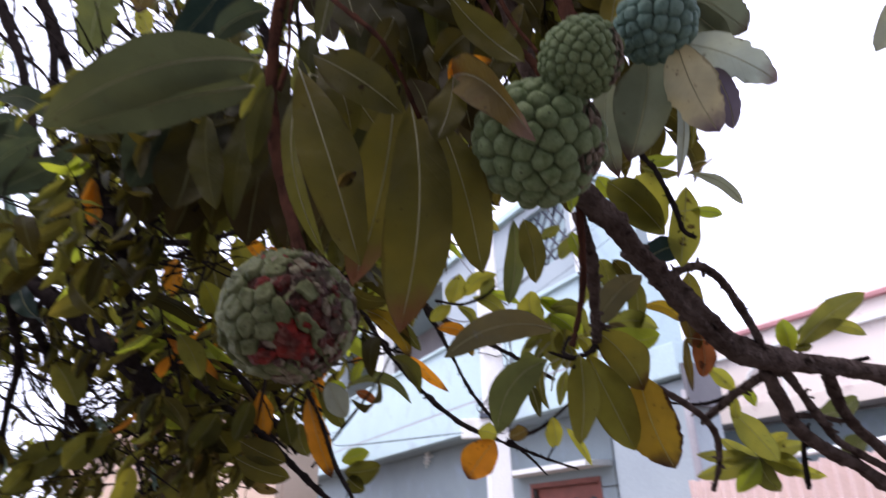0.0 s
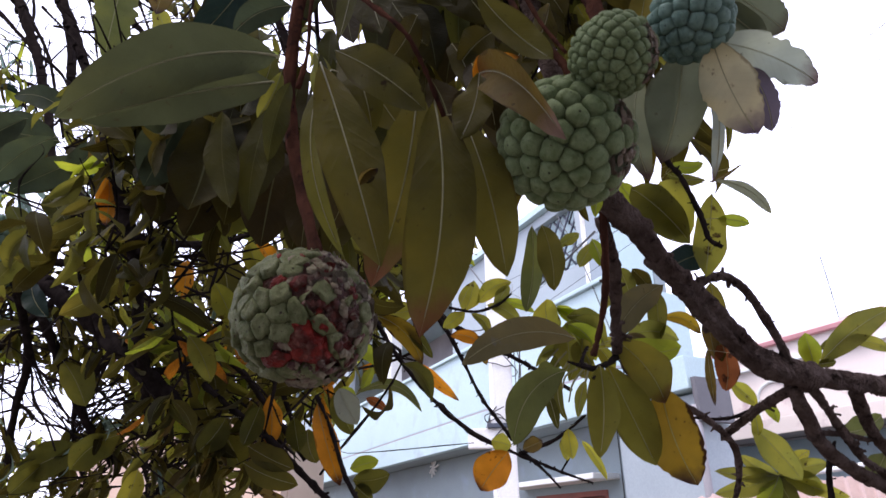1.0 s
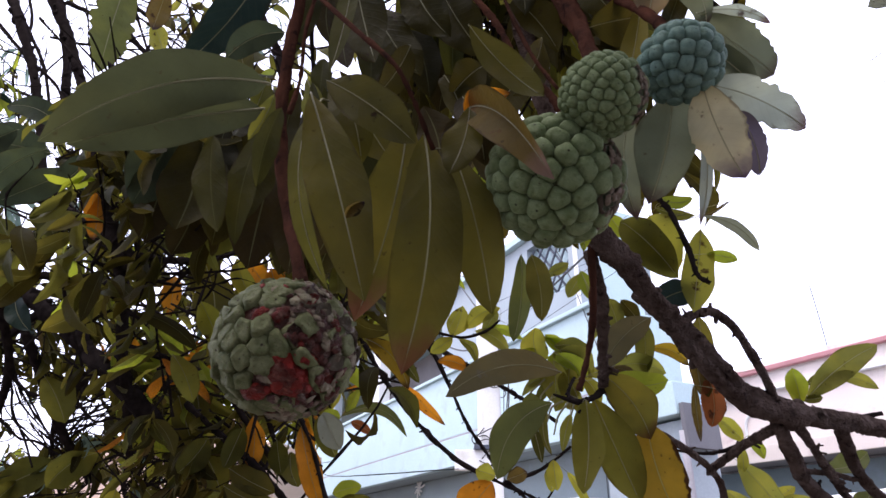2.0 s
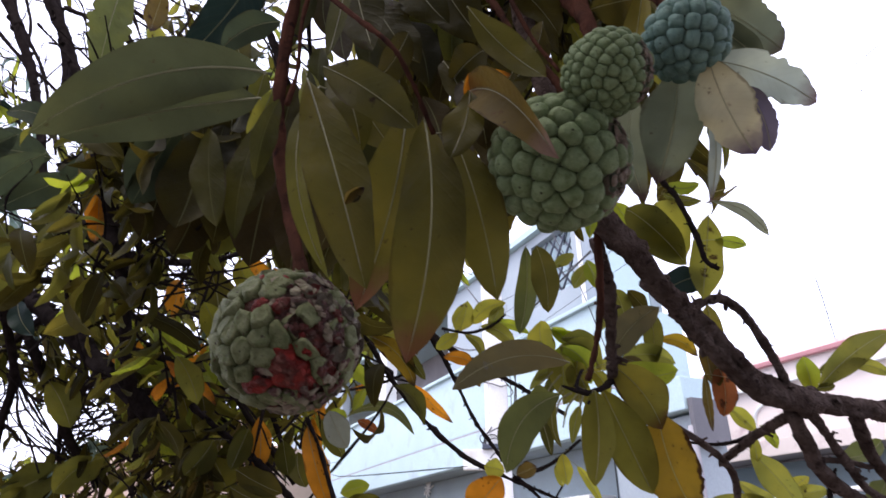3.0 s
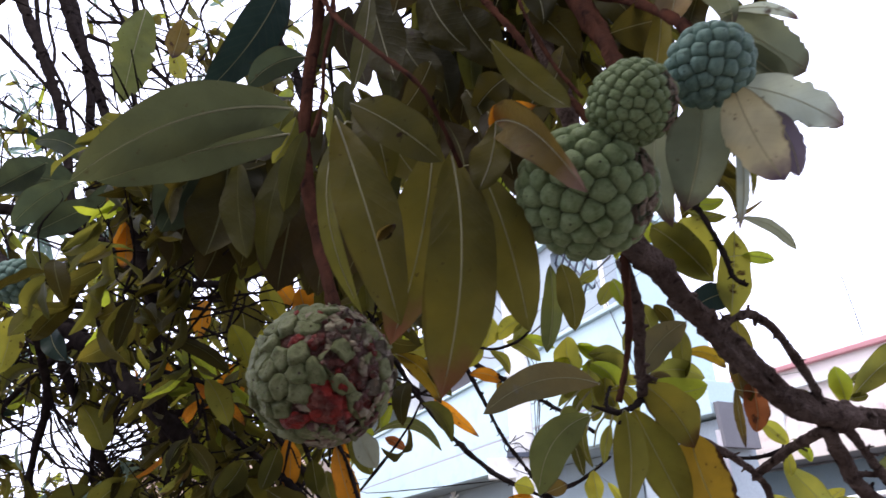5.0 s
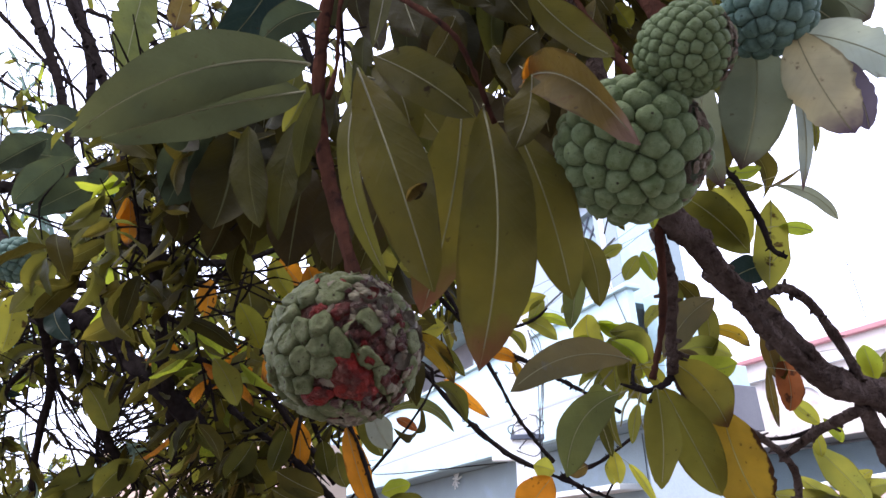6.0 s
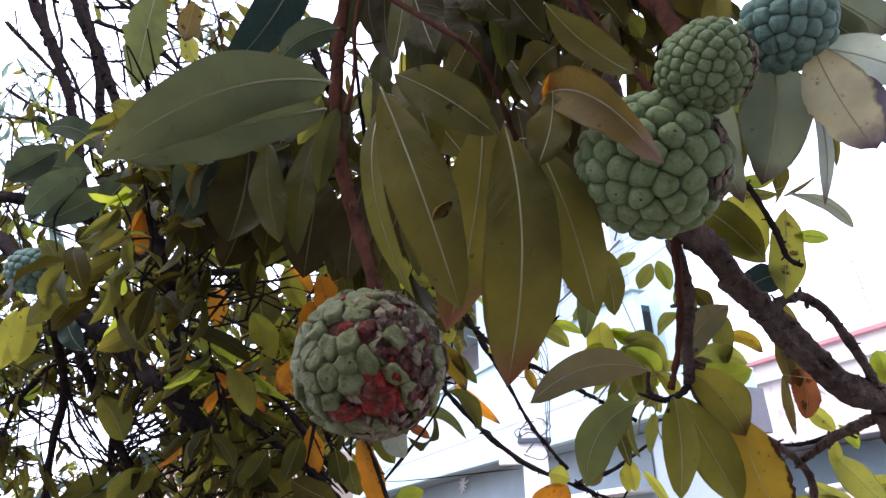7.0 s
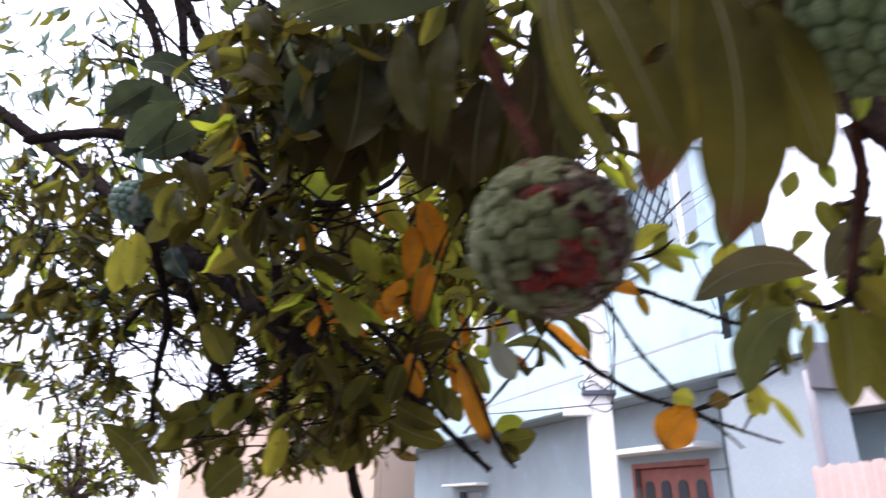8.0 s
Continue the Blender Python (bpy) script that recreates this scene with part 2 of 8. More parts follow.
# ---- building helpers
def mesh_of(name, verts, faces, materials, uvs=None, slots=None, smooth=True):
    me = bpy.data.meshes.new(name)
    me.from_pydata(verts, [], faces)
    for m in materials:
        me.materials.append(m)
    if uvs is not None:
        layer = me.uv_layers.new(name="uv")
        loops = np.empty(len(me.loops), dtype=np.int32)
        me.loops.foreach_get("vertex_index", loops)
        layer.data.foreach_set("uv", np.asarray(uvs, dtype=np.float32)[loops].ravel())
    if slots is not None:
        me.polygons.foreach_set("material_index", slots)
    if smooth:
        me.polygons.foreach_set("use_smooth", [True] * len(me.polygons))
    me.update()
    return me


def thing(name, at, label, category, group="", kind=""):
    ob = new(name)
    ob.location = at
    ob.empty_display_size = 0.05
    return tagged(ob, label, category, group, kind)


def under(ob, owner, base):
    """Hangs ob, built in world coordinates, under owner, whose own base (or that of its thing) is given."""
    ob.parent = owner
    ob.matrix_parent_inverse = Matrix.Translation(-Vector(base))
    return ob


def part(name, bm, material, parent, label=""):
    """Links a bmesh, in its parent's coordinates, as one mesh object under it."""
    me = bpy.data.meshes.new(name)
    bm.to_mesh(me)
    bm.free()
    for m in material if isinstance(material, (list, tuple)) else [material]:
        me.materials.append(m)
    ob = new(name, me)
    ob.parent = parent
    return tagged(ob, label)


def spline(points, steps):
    """A smooth run through points (rows of any width)."""
    p = np.asarray(points, float)
    p = np.vstack([2 * p[0] - p[1], p, 2 * p[-1] - p[-2]])
    t = np.linspace(0, 1, steps, endpoint=False)[:, None]
    run = [0.5 * ((2 * b) + (c - a) * t + (2 * a - 5 * b + 4 * c - d) * t**2 + (3 * b - a - 3 * c + d) * t**3) for a, b, c, d in zip(p[:-3], p[1:-2], p[2:-1], p[3:])]
    return np.vstack(run + [p[-2:-1]])


def tube_arrays(rows, sides=8, steps=5, knobs=0.12, rng=None, gnarl=0.0):
    """Vertices and faces of a tapered, knobbly tube through rows of x, y, z, radius."""
    run = spline(rows, steps) if len(rows) > 1 else np.asarray(rows, float)
    c, r = run[:, :3], np.maximum(run[:, 3], 0.0003)
    tang = np.gradient(c, axis=0)
    tang /= np.linalg.norm(tang, axis=1)[:, None] + 1e-9
    up = np.array([0.31, 0.2, 0.93])
    u = np.cross(tang, up)
    bad = np.linalg.norm(u, axis=1) < 0.05
    u[bad] = np.cross(tang[bad], [1, 0, 0])
    u /= np.linalg.norm(u, axis=1)[:, None]
    v = np.cross(tang, u)
    a = np.linspace(0, 2 * np.pi, sides, endpoint=False)
    if rng is not None:
        r = r * (1 + knobs * rng.standard_normal(len(r)))
    wob = 1 + (knobs * 0.6 * rng.standard_normal((len(r), sides)) if rng is not None else np.zeros((len(r), sides)))
    ring = c[:, None] + (r[:, None] * wob)[:, :, None] * (np.cos(a)[None, :, None] * u[:, None] + np.sin(a)[None, :, None] * v[:, None])
    verts = ring.reshape(-1, 3)
    if gnarl:
        # ridges and knots that run along the branch
        run_s = np.concatenate([[0], np.cumsum(np.linalg.norm(np.diff(c, axis=0), axis=1))]) + c[0, 0] * 7
        grow = []
        for q in run_s:
            knot = max(0.0, noise.noise(Vector((q * 21, 3.1, 0))) - 0.25)
            for w in a:
                p = Vector((1.3 * math.cos(w), 1.3 * math.sin(w), q * 17))
                grow.append(1 + gnarl * (0.9 * noise.noise(p) + 0.5 * noise.noise(p * 2.6) + 0.35 * noise.noise(p * 6) + 0.5 * knot))
        mid = np.repeat(c, sides, axis=0)
        verts = mid + (verts - mid) * np.array(grow)[:, None]
    faces = []
    for i in range(len(c) - 1):
        for j in range(sides):
            k = (j + 1) % sides
            faces.append((i * sides + j, i * sides + k, (i + 1) * sides + k, (i + 1) * sides + j))
    faces += [tuple(range(sides))[::-1], tuple(range((len(c) - 1) * sides, len(c) * sides))]
    return verts, faces


# about the camera's place; leaf blades are turned to face it
EYE = np.array([-0.03, 0.03, 1.61])


def leaf_arrays(base, tip, width, bend=0.0, side=0.0, turn=0.0, cup=0.15, wave=0.0, ragged=0.0, blunt=0.64, nu=10, nv=14, seed=0, peak=0.0):
    """Vertices, faces and UVs of a leaf blade, lance-shaped, with a fold along its midrib. The blade faces EYE, near
    the camera;
    bend lifts its middle that way, side sways it, turn rolls it about its length, ragged eats at its edge."""
    rng = np.random.default_rng(seed)
    base, tip = np.asarray(base, float), np.asarray(tip, float)
    axis = tip - base
    length = np.linalg.norm(axis)
    sway, curl, fold = rng.normal(0, 0.045), rng.normal(0, 0.06), rng.uniform(0.8, 2.2)
    side, bend = side or sway * length, bend or curl * length
    if length < 0.12:
        cup = cup * fold
    axis /= length
    out = EYE - (base + tip) / 2
    n = out - axis * (out @ axis)
    n /= np.linalg.norm(n)
    b = np.cross(axis, n)
    a = radians(turn)
    n, b = n * math.cos(a) + b * math.sin(a), b * math.cos(a) - n * math.sin(a)
    t = np.linspace(0, 1, nv + 1)
    spin = radians(rng.uniform(-26, 26)) * (t - 0.5)
    cs, sn = np.cos(spin)[:, None, None], np.sin(spin)[:, None, None]
    s = np.linspace(-1, 1, nu + 1)
    peak = peak or rng.uniform(0.84, 1.16)
    w = np.sin(np.pi * np.clip(t, 0, 1) ** peak) ** blunt * width / 2
    w[0], w[-1] = width * 0.012, width * 0.01
    arch = 4 * t * (1 - t)
    phase = rng.uniform(0, 6.28, 4)
    edge = 1 + 0.055 * np.sin(9 * t + phase[0])[:, None] * (s > 0) + 0.045 * np.sin(13 * t + phase[1])[:, None] * (s <= 0)
    if ragged:
        bite = np.clip(rng.standard_normal((nv + 1, 1)) * 0.5, -1, 0.3)
        edge = edge * (1 + ragged * np.abs(s)[None, :] * bite * (t[:, None] > 0.45))
    x = s[None, :] * w[:, None] * edge
    lift = cup * np.abs(x) ** 1.0 + wave * width * np.abs(s)[None, :] ** 2 * np.sin(t[:, None] * 14 + phase[2] + 1.5 * np.sign(s)[None, :])
    run = t * length
    p = base + run[:, None, None] * axis + (bend * arch)[:, None, None] * n + (side * arch)[:, None, None] * b + x[:, :, None] * (b * cs + n * sn) + lift[:, :, None] * (n * cs - b * sn)
    verts = p.reshape(-1, 3)
    k = nu + 1
    faces = [(i * k + j, i * k + j + 1, (i + 1) * k + j + 1, (i + 1) * k + j) for i in range(nv) for j in range(nu)]
    uv = np.stack(np.broadcast_arrays((s[None, :] + 1) / 2, t[:, None]), -1).reshape(-1, 2)
    spine = base + run[:, None] * axis + (bend * arch)[:, None] * n + (side * arch)[:, None] * b
    return verts, faces, uv, spine, n


class Tree:
    def __init__(self, name, at, label, category):
        self.base = Vector(at)
        self.ob = thing(name, at, label, category)
        self.count = 0


WOOD = []


def nearest_wood(p, reach):
    """The point of a branch nearest to p, if one is within reach."""
    if not WOOD:
        return None
    q = np.vstack(WOOD)
    d = ((q - p) ** 2).sum(1)
    k = d.argmin()
    return q[k] if d[k] < reach * reach else None


def leaf(tree, base, tip, width, style, bend=0.0, side=0.0, turn=0.0, cup=0.18, wave=0.05, ragged=0.0, blunt=0.64, rib=True, label="", peak=0.0):
    """A leaf of its own, with its midrib and stalk as a part of it."""
    tree.count += 1
    verts, faces, uv, spine, n = leaf_arrays(base, tip, width, bend, side, turn, cup, wave, ragged, blunt, nv=28 if ragged else 14, seed=tree.count, peak=peak)
    blade = under(new("leaf", mesh_of("leaf", verts, faces, [LEAF[style]], uv)), tree.ob, tree.base)
    if label:
        tagged(blade, label)
    if rib:
        length = np.linalg.norm(spine[-1] - spine[0])
        r = np.linspace(1, 0.12, len(spine)) * max(0.0003, (0.0064 if style == "drab" else 0.0044) * length)
        back = (spine[0] - spine[1]) / np.linalg.norm(spine[0] - spine[1]) * length
        near = nearest_wood(spine[0], 0.022 if length > 0.085 or spine[0][1] < 0.46 else 0.075)
        stalk, foot = spine[0] + back * 0.012 - n * length * 0.01, spine[0] + back * 0.025 - n * length * 0.04
        if near is not None:
            foot, stalk = near, (near + spine[0]) / 2 + back * 0.03
        rows = [(*foot, min(r[0] * 0.8, 0.0008)), (*stalk, min(r[0] * 0.9, 0.0008))] + [(*(p + n * 0.0002), q) for p, q in zip(spine[:-1], r[:-1])]
        v, f = tube_arrays(rows, 6, 2)
        under(new("midrib", mesh_of("midrib", v, f, [RIB])), blade, (0, 0, 0))
        blade.children[0].matrix_parent_inverse = Matrix.Identity(4)
    return blade


def with_spurs(v, f, rows, rng, stout):
    """Buds, knots and broken spurs on a branch, joined to its mesh."""
    run = spline(rows, 8)
    length = np.linalg.norm(np.diff(run[:, :3], axis=0), axis=1).sum()
    vs, fs, n = [v], list(f), len(v)
    for _ in range(min(60, int(length / (0.030 if stout else 0.016)))):
        i = rng.integers(1, len(run) - 1)
        d = run[i + 1, :3] - run[i - 1, :3]
        d /= np.linalg.norm(d) + 1e-9
        o = np.cross(d, rng.normal(0, 1, 3))
        o /= np.linalg.norm(o) + 1e-9
        r = run[i, 3]
        tall = r * rng.uniform(0.1, 0.45) if stout else r * rng.uniform(0.6, 1.6)
        wide = r * rng.uniform(0.35, 0.8) if stout else r * rng.uniform(0.3, 0.6)
        foot = run[i, :3] + d * rng.uniform(-0.5, 0.5) * 0.01
        lean = o + d * rng.uniform(-0.5, 0.7)
        w, g = tube_arrays([(*(foot + o * r * 0.4), wide * 1.3), (*(foot + o * r * 0.95), wide), (*(foot + o * r * 0.9 + lean * tall), wide * 0.55)], 6, 2, 0.18, rng)
        vs.append(w)
        fs += [tuple(n + k for k in q) for q in g]
        n += len(w)
    return np.vstack(vs), fs


def limb(tree, name, rows, material=None, sides=9, knobs=0.10, steps=6, label=""):
    """A branch, limb or twig through rows of x, y, z, radius."""
    tree.count += 1
    stout = max(r[3] for r in rows) > 0.006
    WOOD.append(spline(rows, 6)[:, :3])
    v, f = tube_arrays(rows, 16 if stout else sides, 14 if stout else steps + 3, knobs * (0.08 if stout else 0.6), np.random.default_rng(tree.count), 0.54 if stout else 0.40)
    if material is not STEM:
        v, f = with_spurs(v, f, rows, np.random.default_rng(tree.count + 500), stout)
    ob = under(new(name, mesh_of(name, v, f, [material or BARK])), tree.ob, tree.base)
    return tagged(ob, label)


# ---- boxes for the houses
def box_into(bm, size, at, turn=None, bevel=0.0):
    m = Matrix.Translation(at) @ (turn or Matrix.Identity(4)) @ Matrix.Diagonal((*size, 1))
    made = bmesh.ops.create_cube(bm, size=1.0, matrix=m)
    if bevel:
        edges = list({e for v in made["verts"] for e in v.link_edges})
        bmesh.ops.bevel(bm, geom=edges, offset=bevel, segments=2, affect="EDGES", profile=0.6)
    return bm


def slab(name, size, at, material, parent, bevel=0.006, label="", turn=None):
    return part(name, box_into(bmesh.new(), size, at, turn, bevel), material, parent, label)


def rod(name, points, radius, material, parent, label="", sides=8, steps=6):
    v, f = tube_arrays([(*p, radius) for p in points], sides, steps)
    ob = new(name, mesh_of(name, v, f, [material]))
    ob.parent = parent
    return tagged(ob, label)


def opened_wall(name, x0, x1, z0, z1, thick, holes, material, parent):
    """A wall in its parent's x-z plane, its face at y = 0, with openings (x0, x1, z0, z1) cut through."""
    xs = sorted({x0, x1, *(h[0] for h in holes), *(h[1] for h in holes)})
    zs = sorted({z0, z1, *(h[2] for h in holes), *(h[3] for h in holes)})
    inside = lambda x, z: any(h[0] < x < h[1] and h[2] < z < h[3] for h in holes)
    bm = bmesh.new()
    for a, b in zip(xs[:-1], xs[1:]):
        for c, d in zip(zs[:-1], zs[1:]):
            if not inside((a + b) / 2, (c + d) / 2):
                box_into(bm, (b - a, thick, d - c), ((a + b) / 2, thick / 2, (c + d) / 2))
    bmesh.ops.remove_doubles(bm, verts=bm.verts, dist=0.0005)
    seen, twice = {}, []
    for f in bm.faces:
        key = tuple(round(v, 3) for v in f.calc_center_median())
        if key in seen:
            twice += [f, seen[key]]
        seen[key] = f
    bmesh.ops.delete(bm, geom=list(set(twice)), context="FACES")
    return part(name, bm, material, parent)


# shade under the balcony is put into this darker blue
BLUE_WALL = plain_material("paint_blue_shaded", (0.27, 0.33, 0.345), (0.24, 0.295, 0.315), 1.3, 0.85, 45, 0.25, 0.002, (0.27, 0.33, 0.40))
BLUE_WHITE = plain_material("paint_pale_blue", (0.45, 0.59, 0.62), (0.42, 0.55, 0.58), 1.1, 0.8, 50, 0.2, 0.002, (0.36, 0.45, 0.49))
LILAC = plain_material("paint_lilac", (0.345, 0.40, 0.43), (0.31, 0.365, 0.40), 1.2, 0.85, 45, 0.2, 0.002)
PINK = plain_material("paint_pink", (0.80, 0.70, 0.645), (0.75, 0.655, 0.61), 0.9, 0.85, 50, 0.25, 0.002, (0.50, 0.38, 0.38))
PEACH = plain_material("paint_peach", (0.62, 0.46, 0.36), (0.56, 0.41, 0.32), 0.8, 0.85, 50, 0.2, 0.002)
MAROON = plain_material("paint_maroon", (0.46, 0.21, 0.22), (0.40, 0.18, 0.19), 2.0, 0.7, 60, 0.2, 0.002)
DOOR_RED = plain_material("door_red_brown", (0.23, 0.065, 0.045), (0.18, 0.05, 0.035), 6.0, 0.6, 80, 0.3, 0.002)
DARK_GLASS = plain_material("dark_pane", (0.02, 0.03, 0.035), (0.015, 0.02, 0.03), 3.0, 0.3, 20, 0.02, 0.001, gloss=0.25)
WHITE_PAINT = plain_material("paint_white", (0.76, 0.77, 0.76), (0.70, 0.71, 0.70), 2.0, 0.75, 60, 0.2, 0.002, (0.55, 0.54, 0.5))
CONCRETE = plain_material("concrete", (0.50, 0.49, 0.47), (0.42, 0.41, 0.40), 3.0, 0.9, 70, 0.5, 0.003, (0.30, 0.29, 0.28))
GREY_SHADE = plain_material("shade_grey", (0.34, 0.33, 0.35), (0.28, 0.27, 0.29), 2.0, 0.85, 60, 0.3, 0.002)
# shade on the wing's end, put into a dark colour
WING_SHADOW = plain_material("wing_shadow_grey", (0.15, 0.15, 0.165), (0.12, 0.12, 0.135), 2.0, 0.85, 60, 0.3, 0.002)
CABLE = plain_material("cable_black", (0.03, 0.03, 0.035), (0.05, 0.05, 0.05), 20, 0.5, 90, 0.1, 0.0005)
STEEL = plain_material("steel_grille", (0.06, 0.075, 0.10), (0.09, 0.10, 0.13), 12, 0.5, 90, 0.2, 0.001, metal=0.4)
GROUND = plain_material("yard_soil", (0.13, 0.105, 0.08), (0.17, 0.14, 0.11), 0.6, 0.95, 18, 0.6, 0.01, (0.16, 0.15, 0.10))
TIN_PINK = plain_material("tin_pink", (0.66, 0.50, 0.46), (0.58, 0.43, 0.40), 2.0, 0.6, 40, 0.2, 0.002)

# ---- ground
bm = bmesh.new()
bmesh.ops.create_grid(bm, x_segments=60, y_segments=60, size=400)
for v in bm.verts:
    d = math.hypot(v.co.x, v.co.y)
    v.co.z = 0.02 * noise.noise(v.co * 0.3) if d > 25 else 0.0
ground = part("ground", bm, GROUND, None)
tagged(ground, "bare beige soil of a yard between houses", "ground", kind="structure")

# ---- pale blue house: x runs along its front to the near end, y goes into it, z up
FRONT = math.atan2(-0.89, 0.456)
blue_house = thing("house", (1.17, 8.88, 0), "pale blue painted two-storey house with projecting white-blue balcony", "house")
blue_house.rotation_euler = (0, 0, FRONT)


def house_point(x, y, z):
    return Matrix.Rotation(FRONT, 4, "Z") @ Vector((x, y, z)) + Vector((1.17, 8.88, 0))


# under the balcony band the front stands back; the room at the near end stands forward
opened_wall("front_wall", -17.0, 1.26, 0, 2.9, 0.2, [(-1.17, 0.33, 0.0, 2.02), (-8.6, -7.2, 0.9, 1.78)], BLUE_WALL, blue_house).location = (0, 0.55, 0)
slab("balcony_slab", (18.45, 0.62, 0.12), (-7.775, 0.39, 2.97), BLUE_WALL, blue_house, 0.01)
# the groove's dark line is a grey strip, not a recess
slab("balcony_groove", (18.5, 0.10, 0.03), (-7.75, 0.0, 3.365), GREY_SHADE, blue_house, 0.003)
slab("balcony_fascia", (18.5, 0.14, 0.44), (-7.75, 0.0, 3.125), BLUE_WHITE, blue_house, 0.012)
slab("balcony_band", (18.5, 0.11, 1.05), (-7.75, 0.01, 3.905), BLUE_WHITE, blue_house, 0.012)
slab("cornice", (18.6, 0.24, 0.06), (-7.75, 0.02, 4.46), BLUE_WHITE, blue_house, 0.015)
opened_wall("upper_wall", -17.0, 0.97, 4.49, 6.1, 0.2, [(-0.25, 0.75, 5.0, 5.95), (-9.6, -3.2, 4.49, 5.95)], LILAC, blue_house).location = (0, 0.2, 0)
# the grey of this wall holds the shade inside the porch
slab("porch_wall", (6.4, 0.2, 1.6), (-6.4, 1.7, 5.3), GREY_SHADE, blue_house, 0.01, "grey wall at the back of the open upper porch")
slab("corner_strip", (0.05, 0.05, 1.58), (0.945, 0.17, 5.29), WHITE_PAINT, blue_house, 0.008)
slab("end_wall", (0.2, 0.9, 4.45), (1.35, 0.86, 2.225), BLUE_WHITE, blue_house, 0.01)
slab("end_wall", (0.2, 0.9, 1.6), (0.865, 0.86, 5.30), BLUE_WHITE, blue_house, 0.01)
# the back runs off at a slant
bm = bmesh.new()
for z0, z1 in ((0.0, 6.1),):
    ring = [(0.95, 1.33), (0.95, 1.53), (-17.0, 14.8), (-17.0, 14.6)]
    low, high = [bm.verts.new((x, y, z0)) for x, y in ring], [bm.verts.new((x, y, z1)) for x, y in ring]
    for i in range(4):
        bm.faces.new((low[i], low[(i + 1) % 4], high[(i + 1) % 4], high[i]))
    bm.faces.new(low[::-1])
    bm.faces.new(high)
part("back_wall", bm, BLUE_WALL, blue_house)
bm = bmesh.new()
ring = [(1.02, 0.1), (1.02, 1.65), (-17.1, 15.0), (-17.1, 0.1)]
low, high = [bm.verts.new((x, y, 6.11)) for x, y in ring], [bm.verts.new((x, y, 6.22)) for x, y in ring]
for i in range(4):
    bm.faces.new((low[i], low[(i + 1) % 4], high[(i + 1) % 4], high[i]))
bm.faces.new(low[::-1])
bm.faces.new(high)
part("roof", bm, BLUE_WHITE, blue_house)
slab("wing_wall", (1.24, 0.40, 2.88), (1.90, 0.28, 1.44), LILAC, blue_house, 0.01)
slab("wing_roof", (1.10, 0.50, 0.34), (2.01, 0.20, 3.08), BLUE_WHITE, blue_house, 0.012)
rod("drain_pipe", [(2.55, -0.0, 0.3), (2.55, 0.0, 1.5), (2.56, 0.0, 2.75)], 0.04, GREY_SHADE, blue_house, sides=8, steps=3)
# dark panel stands in for the shaded plane at the wing's end
slab("wing_shade", (0.06, 0.46, 0.44), (2.60, 0.21, 2.80), WING_SHADOW, blue_house, 0.008)

door = slab("door", (1.49, 0.06, 2.02), (-0.42, 0.66, 1.01), DOOR_RED, blue_house, 0.008, "red-brown wooden double door with arched panes")
slab("door_frame", (0.07, 0.12, 2.06), (-1.205, 0.60, 1.03), DOOR_RED, blue_house, 0.006)
slab("door_frame", (0.07, 0.12, 2.06), (0.365, 0.60, 1.03), DOOR_RED, blue_house, 0.006)
slab("door_frame", (1.64, 0.12, 0.07), (-0.42, 0.60, 2.055), DOOR_RED, blue_house, 0.006)


def arched_pane(parent, x, y, z, w, h):
    bm = bmesh.new()
    rim = [(x - w / 2, z), (x + w / 2, z)] + [(x + w / 2 * math.cos(a), z + h - w / 2 + w / 2 * math.sin(a)) for a in np.linspace(0, math.pi, 9)]
    front = [bm.verts.new((a, y, b)) for a, b in rim]
    back = [bm.verts.new((a, y + 0.02, b)) for a, b in rim]
    bm.faces.new(front)
    bm.faces.new(back[::-1])
    for i in range(len(rim)):
        j = (i + 1) % len(rim)
        bm.faces.new((front[j], front[i], back[i], back[j]))
    bmesh.ops.recalc_face_normals(bm, faces=bm.faces)
    return part("pane", bm, DARK_GLASS, parent)


for k in range(4):
    arched_pane(door, -0.96 + 0.36 * k, 0.618, 1.3, 0.20, 0.56)
slab("door_canopy", (2.2, 0.42, 0.07), (-0.45, 0.35, 2.23), WHITE_PAINT, blue_house, 0.012, "white concrete sunshade over the door")
slab("window_canopy", (2.4, 0.3, 0.06), (-7.9, 0.40, 1.93), WHITE_PAINT, blue_house, 0.012)
slab("window_pane", (1.4, 0.03, 0.88), (-7.9, 0.67, 1.34), DARK_GLASS, blue_house, 0.003)
for x in (0.72, 0.84, 0.97):
    rod("wall_wire", [(x, 0.535, 1.2), (x - 0.01, 0.535, 2.0), (x, 0.535, 2.85)], 0.006, CABLE, blue_house, sides=5)
rod("wall_wire", [(0.4, 0.535, 1.95), (1.0, 0.535, 1.96), (1.25, 0.535, 1.94)], 0.005, CABLE, blue_house, sides=5)

# upper window with its leaded grille
upper_window = slab("window_pane", (1.0, 0.03, 0.95), (0.25, 0.34, 5.475), BLUE_WHITE, blue_house, 0.003, "pale pane behind a dark steel lattice")
for lean in (38, -38):
    for k in range(-3, 4):
        # bars of a slanting lattice, cut to the opening
        a, run = radians(lean), []
        for u in np.linspace(-0.8, 0.8, 33):
            x, z = 0.25 + 0.24 * k + u * math.sin(a), 5.475 + u * math.cos(a)
            if -0.24 < x < 0.74 and 5.01 < z < 5.94:
                run.append((x, 0.26 if lean > 0 else 0.28, z))
        if len(run) > 3:
            rod("grille_bar", [run[0], run[len(run) // 2], run[-1]], 0.017, STEEL, upper_window, sides=6, steps=2)
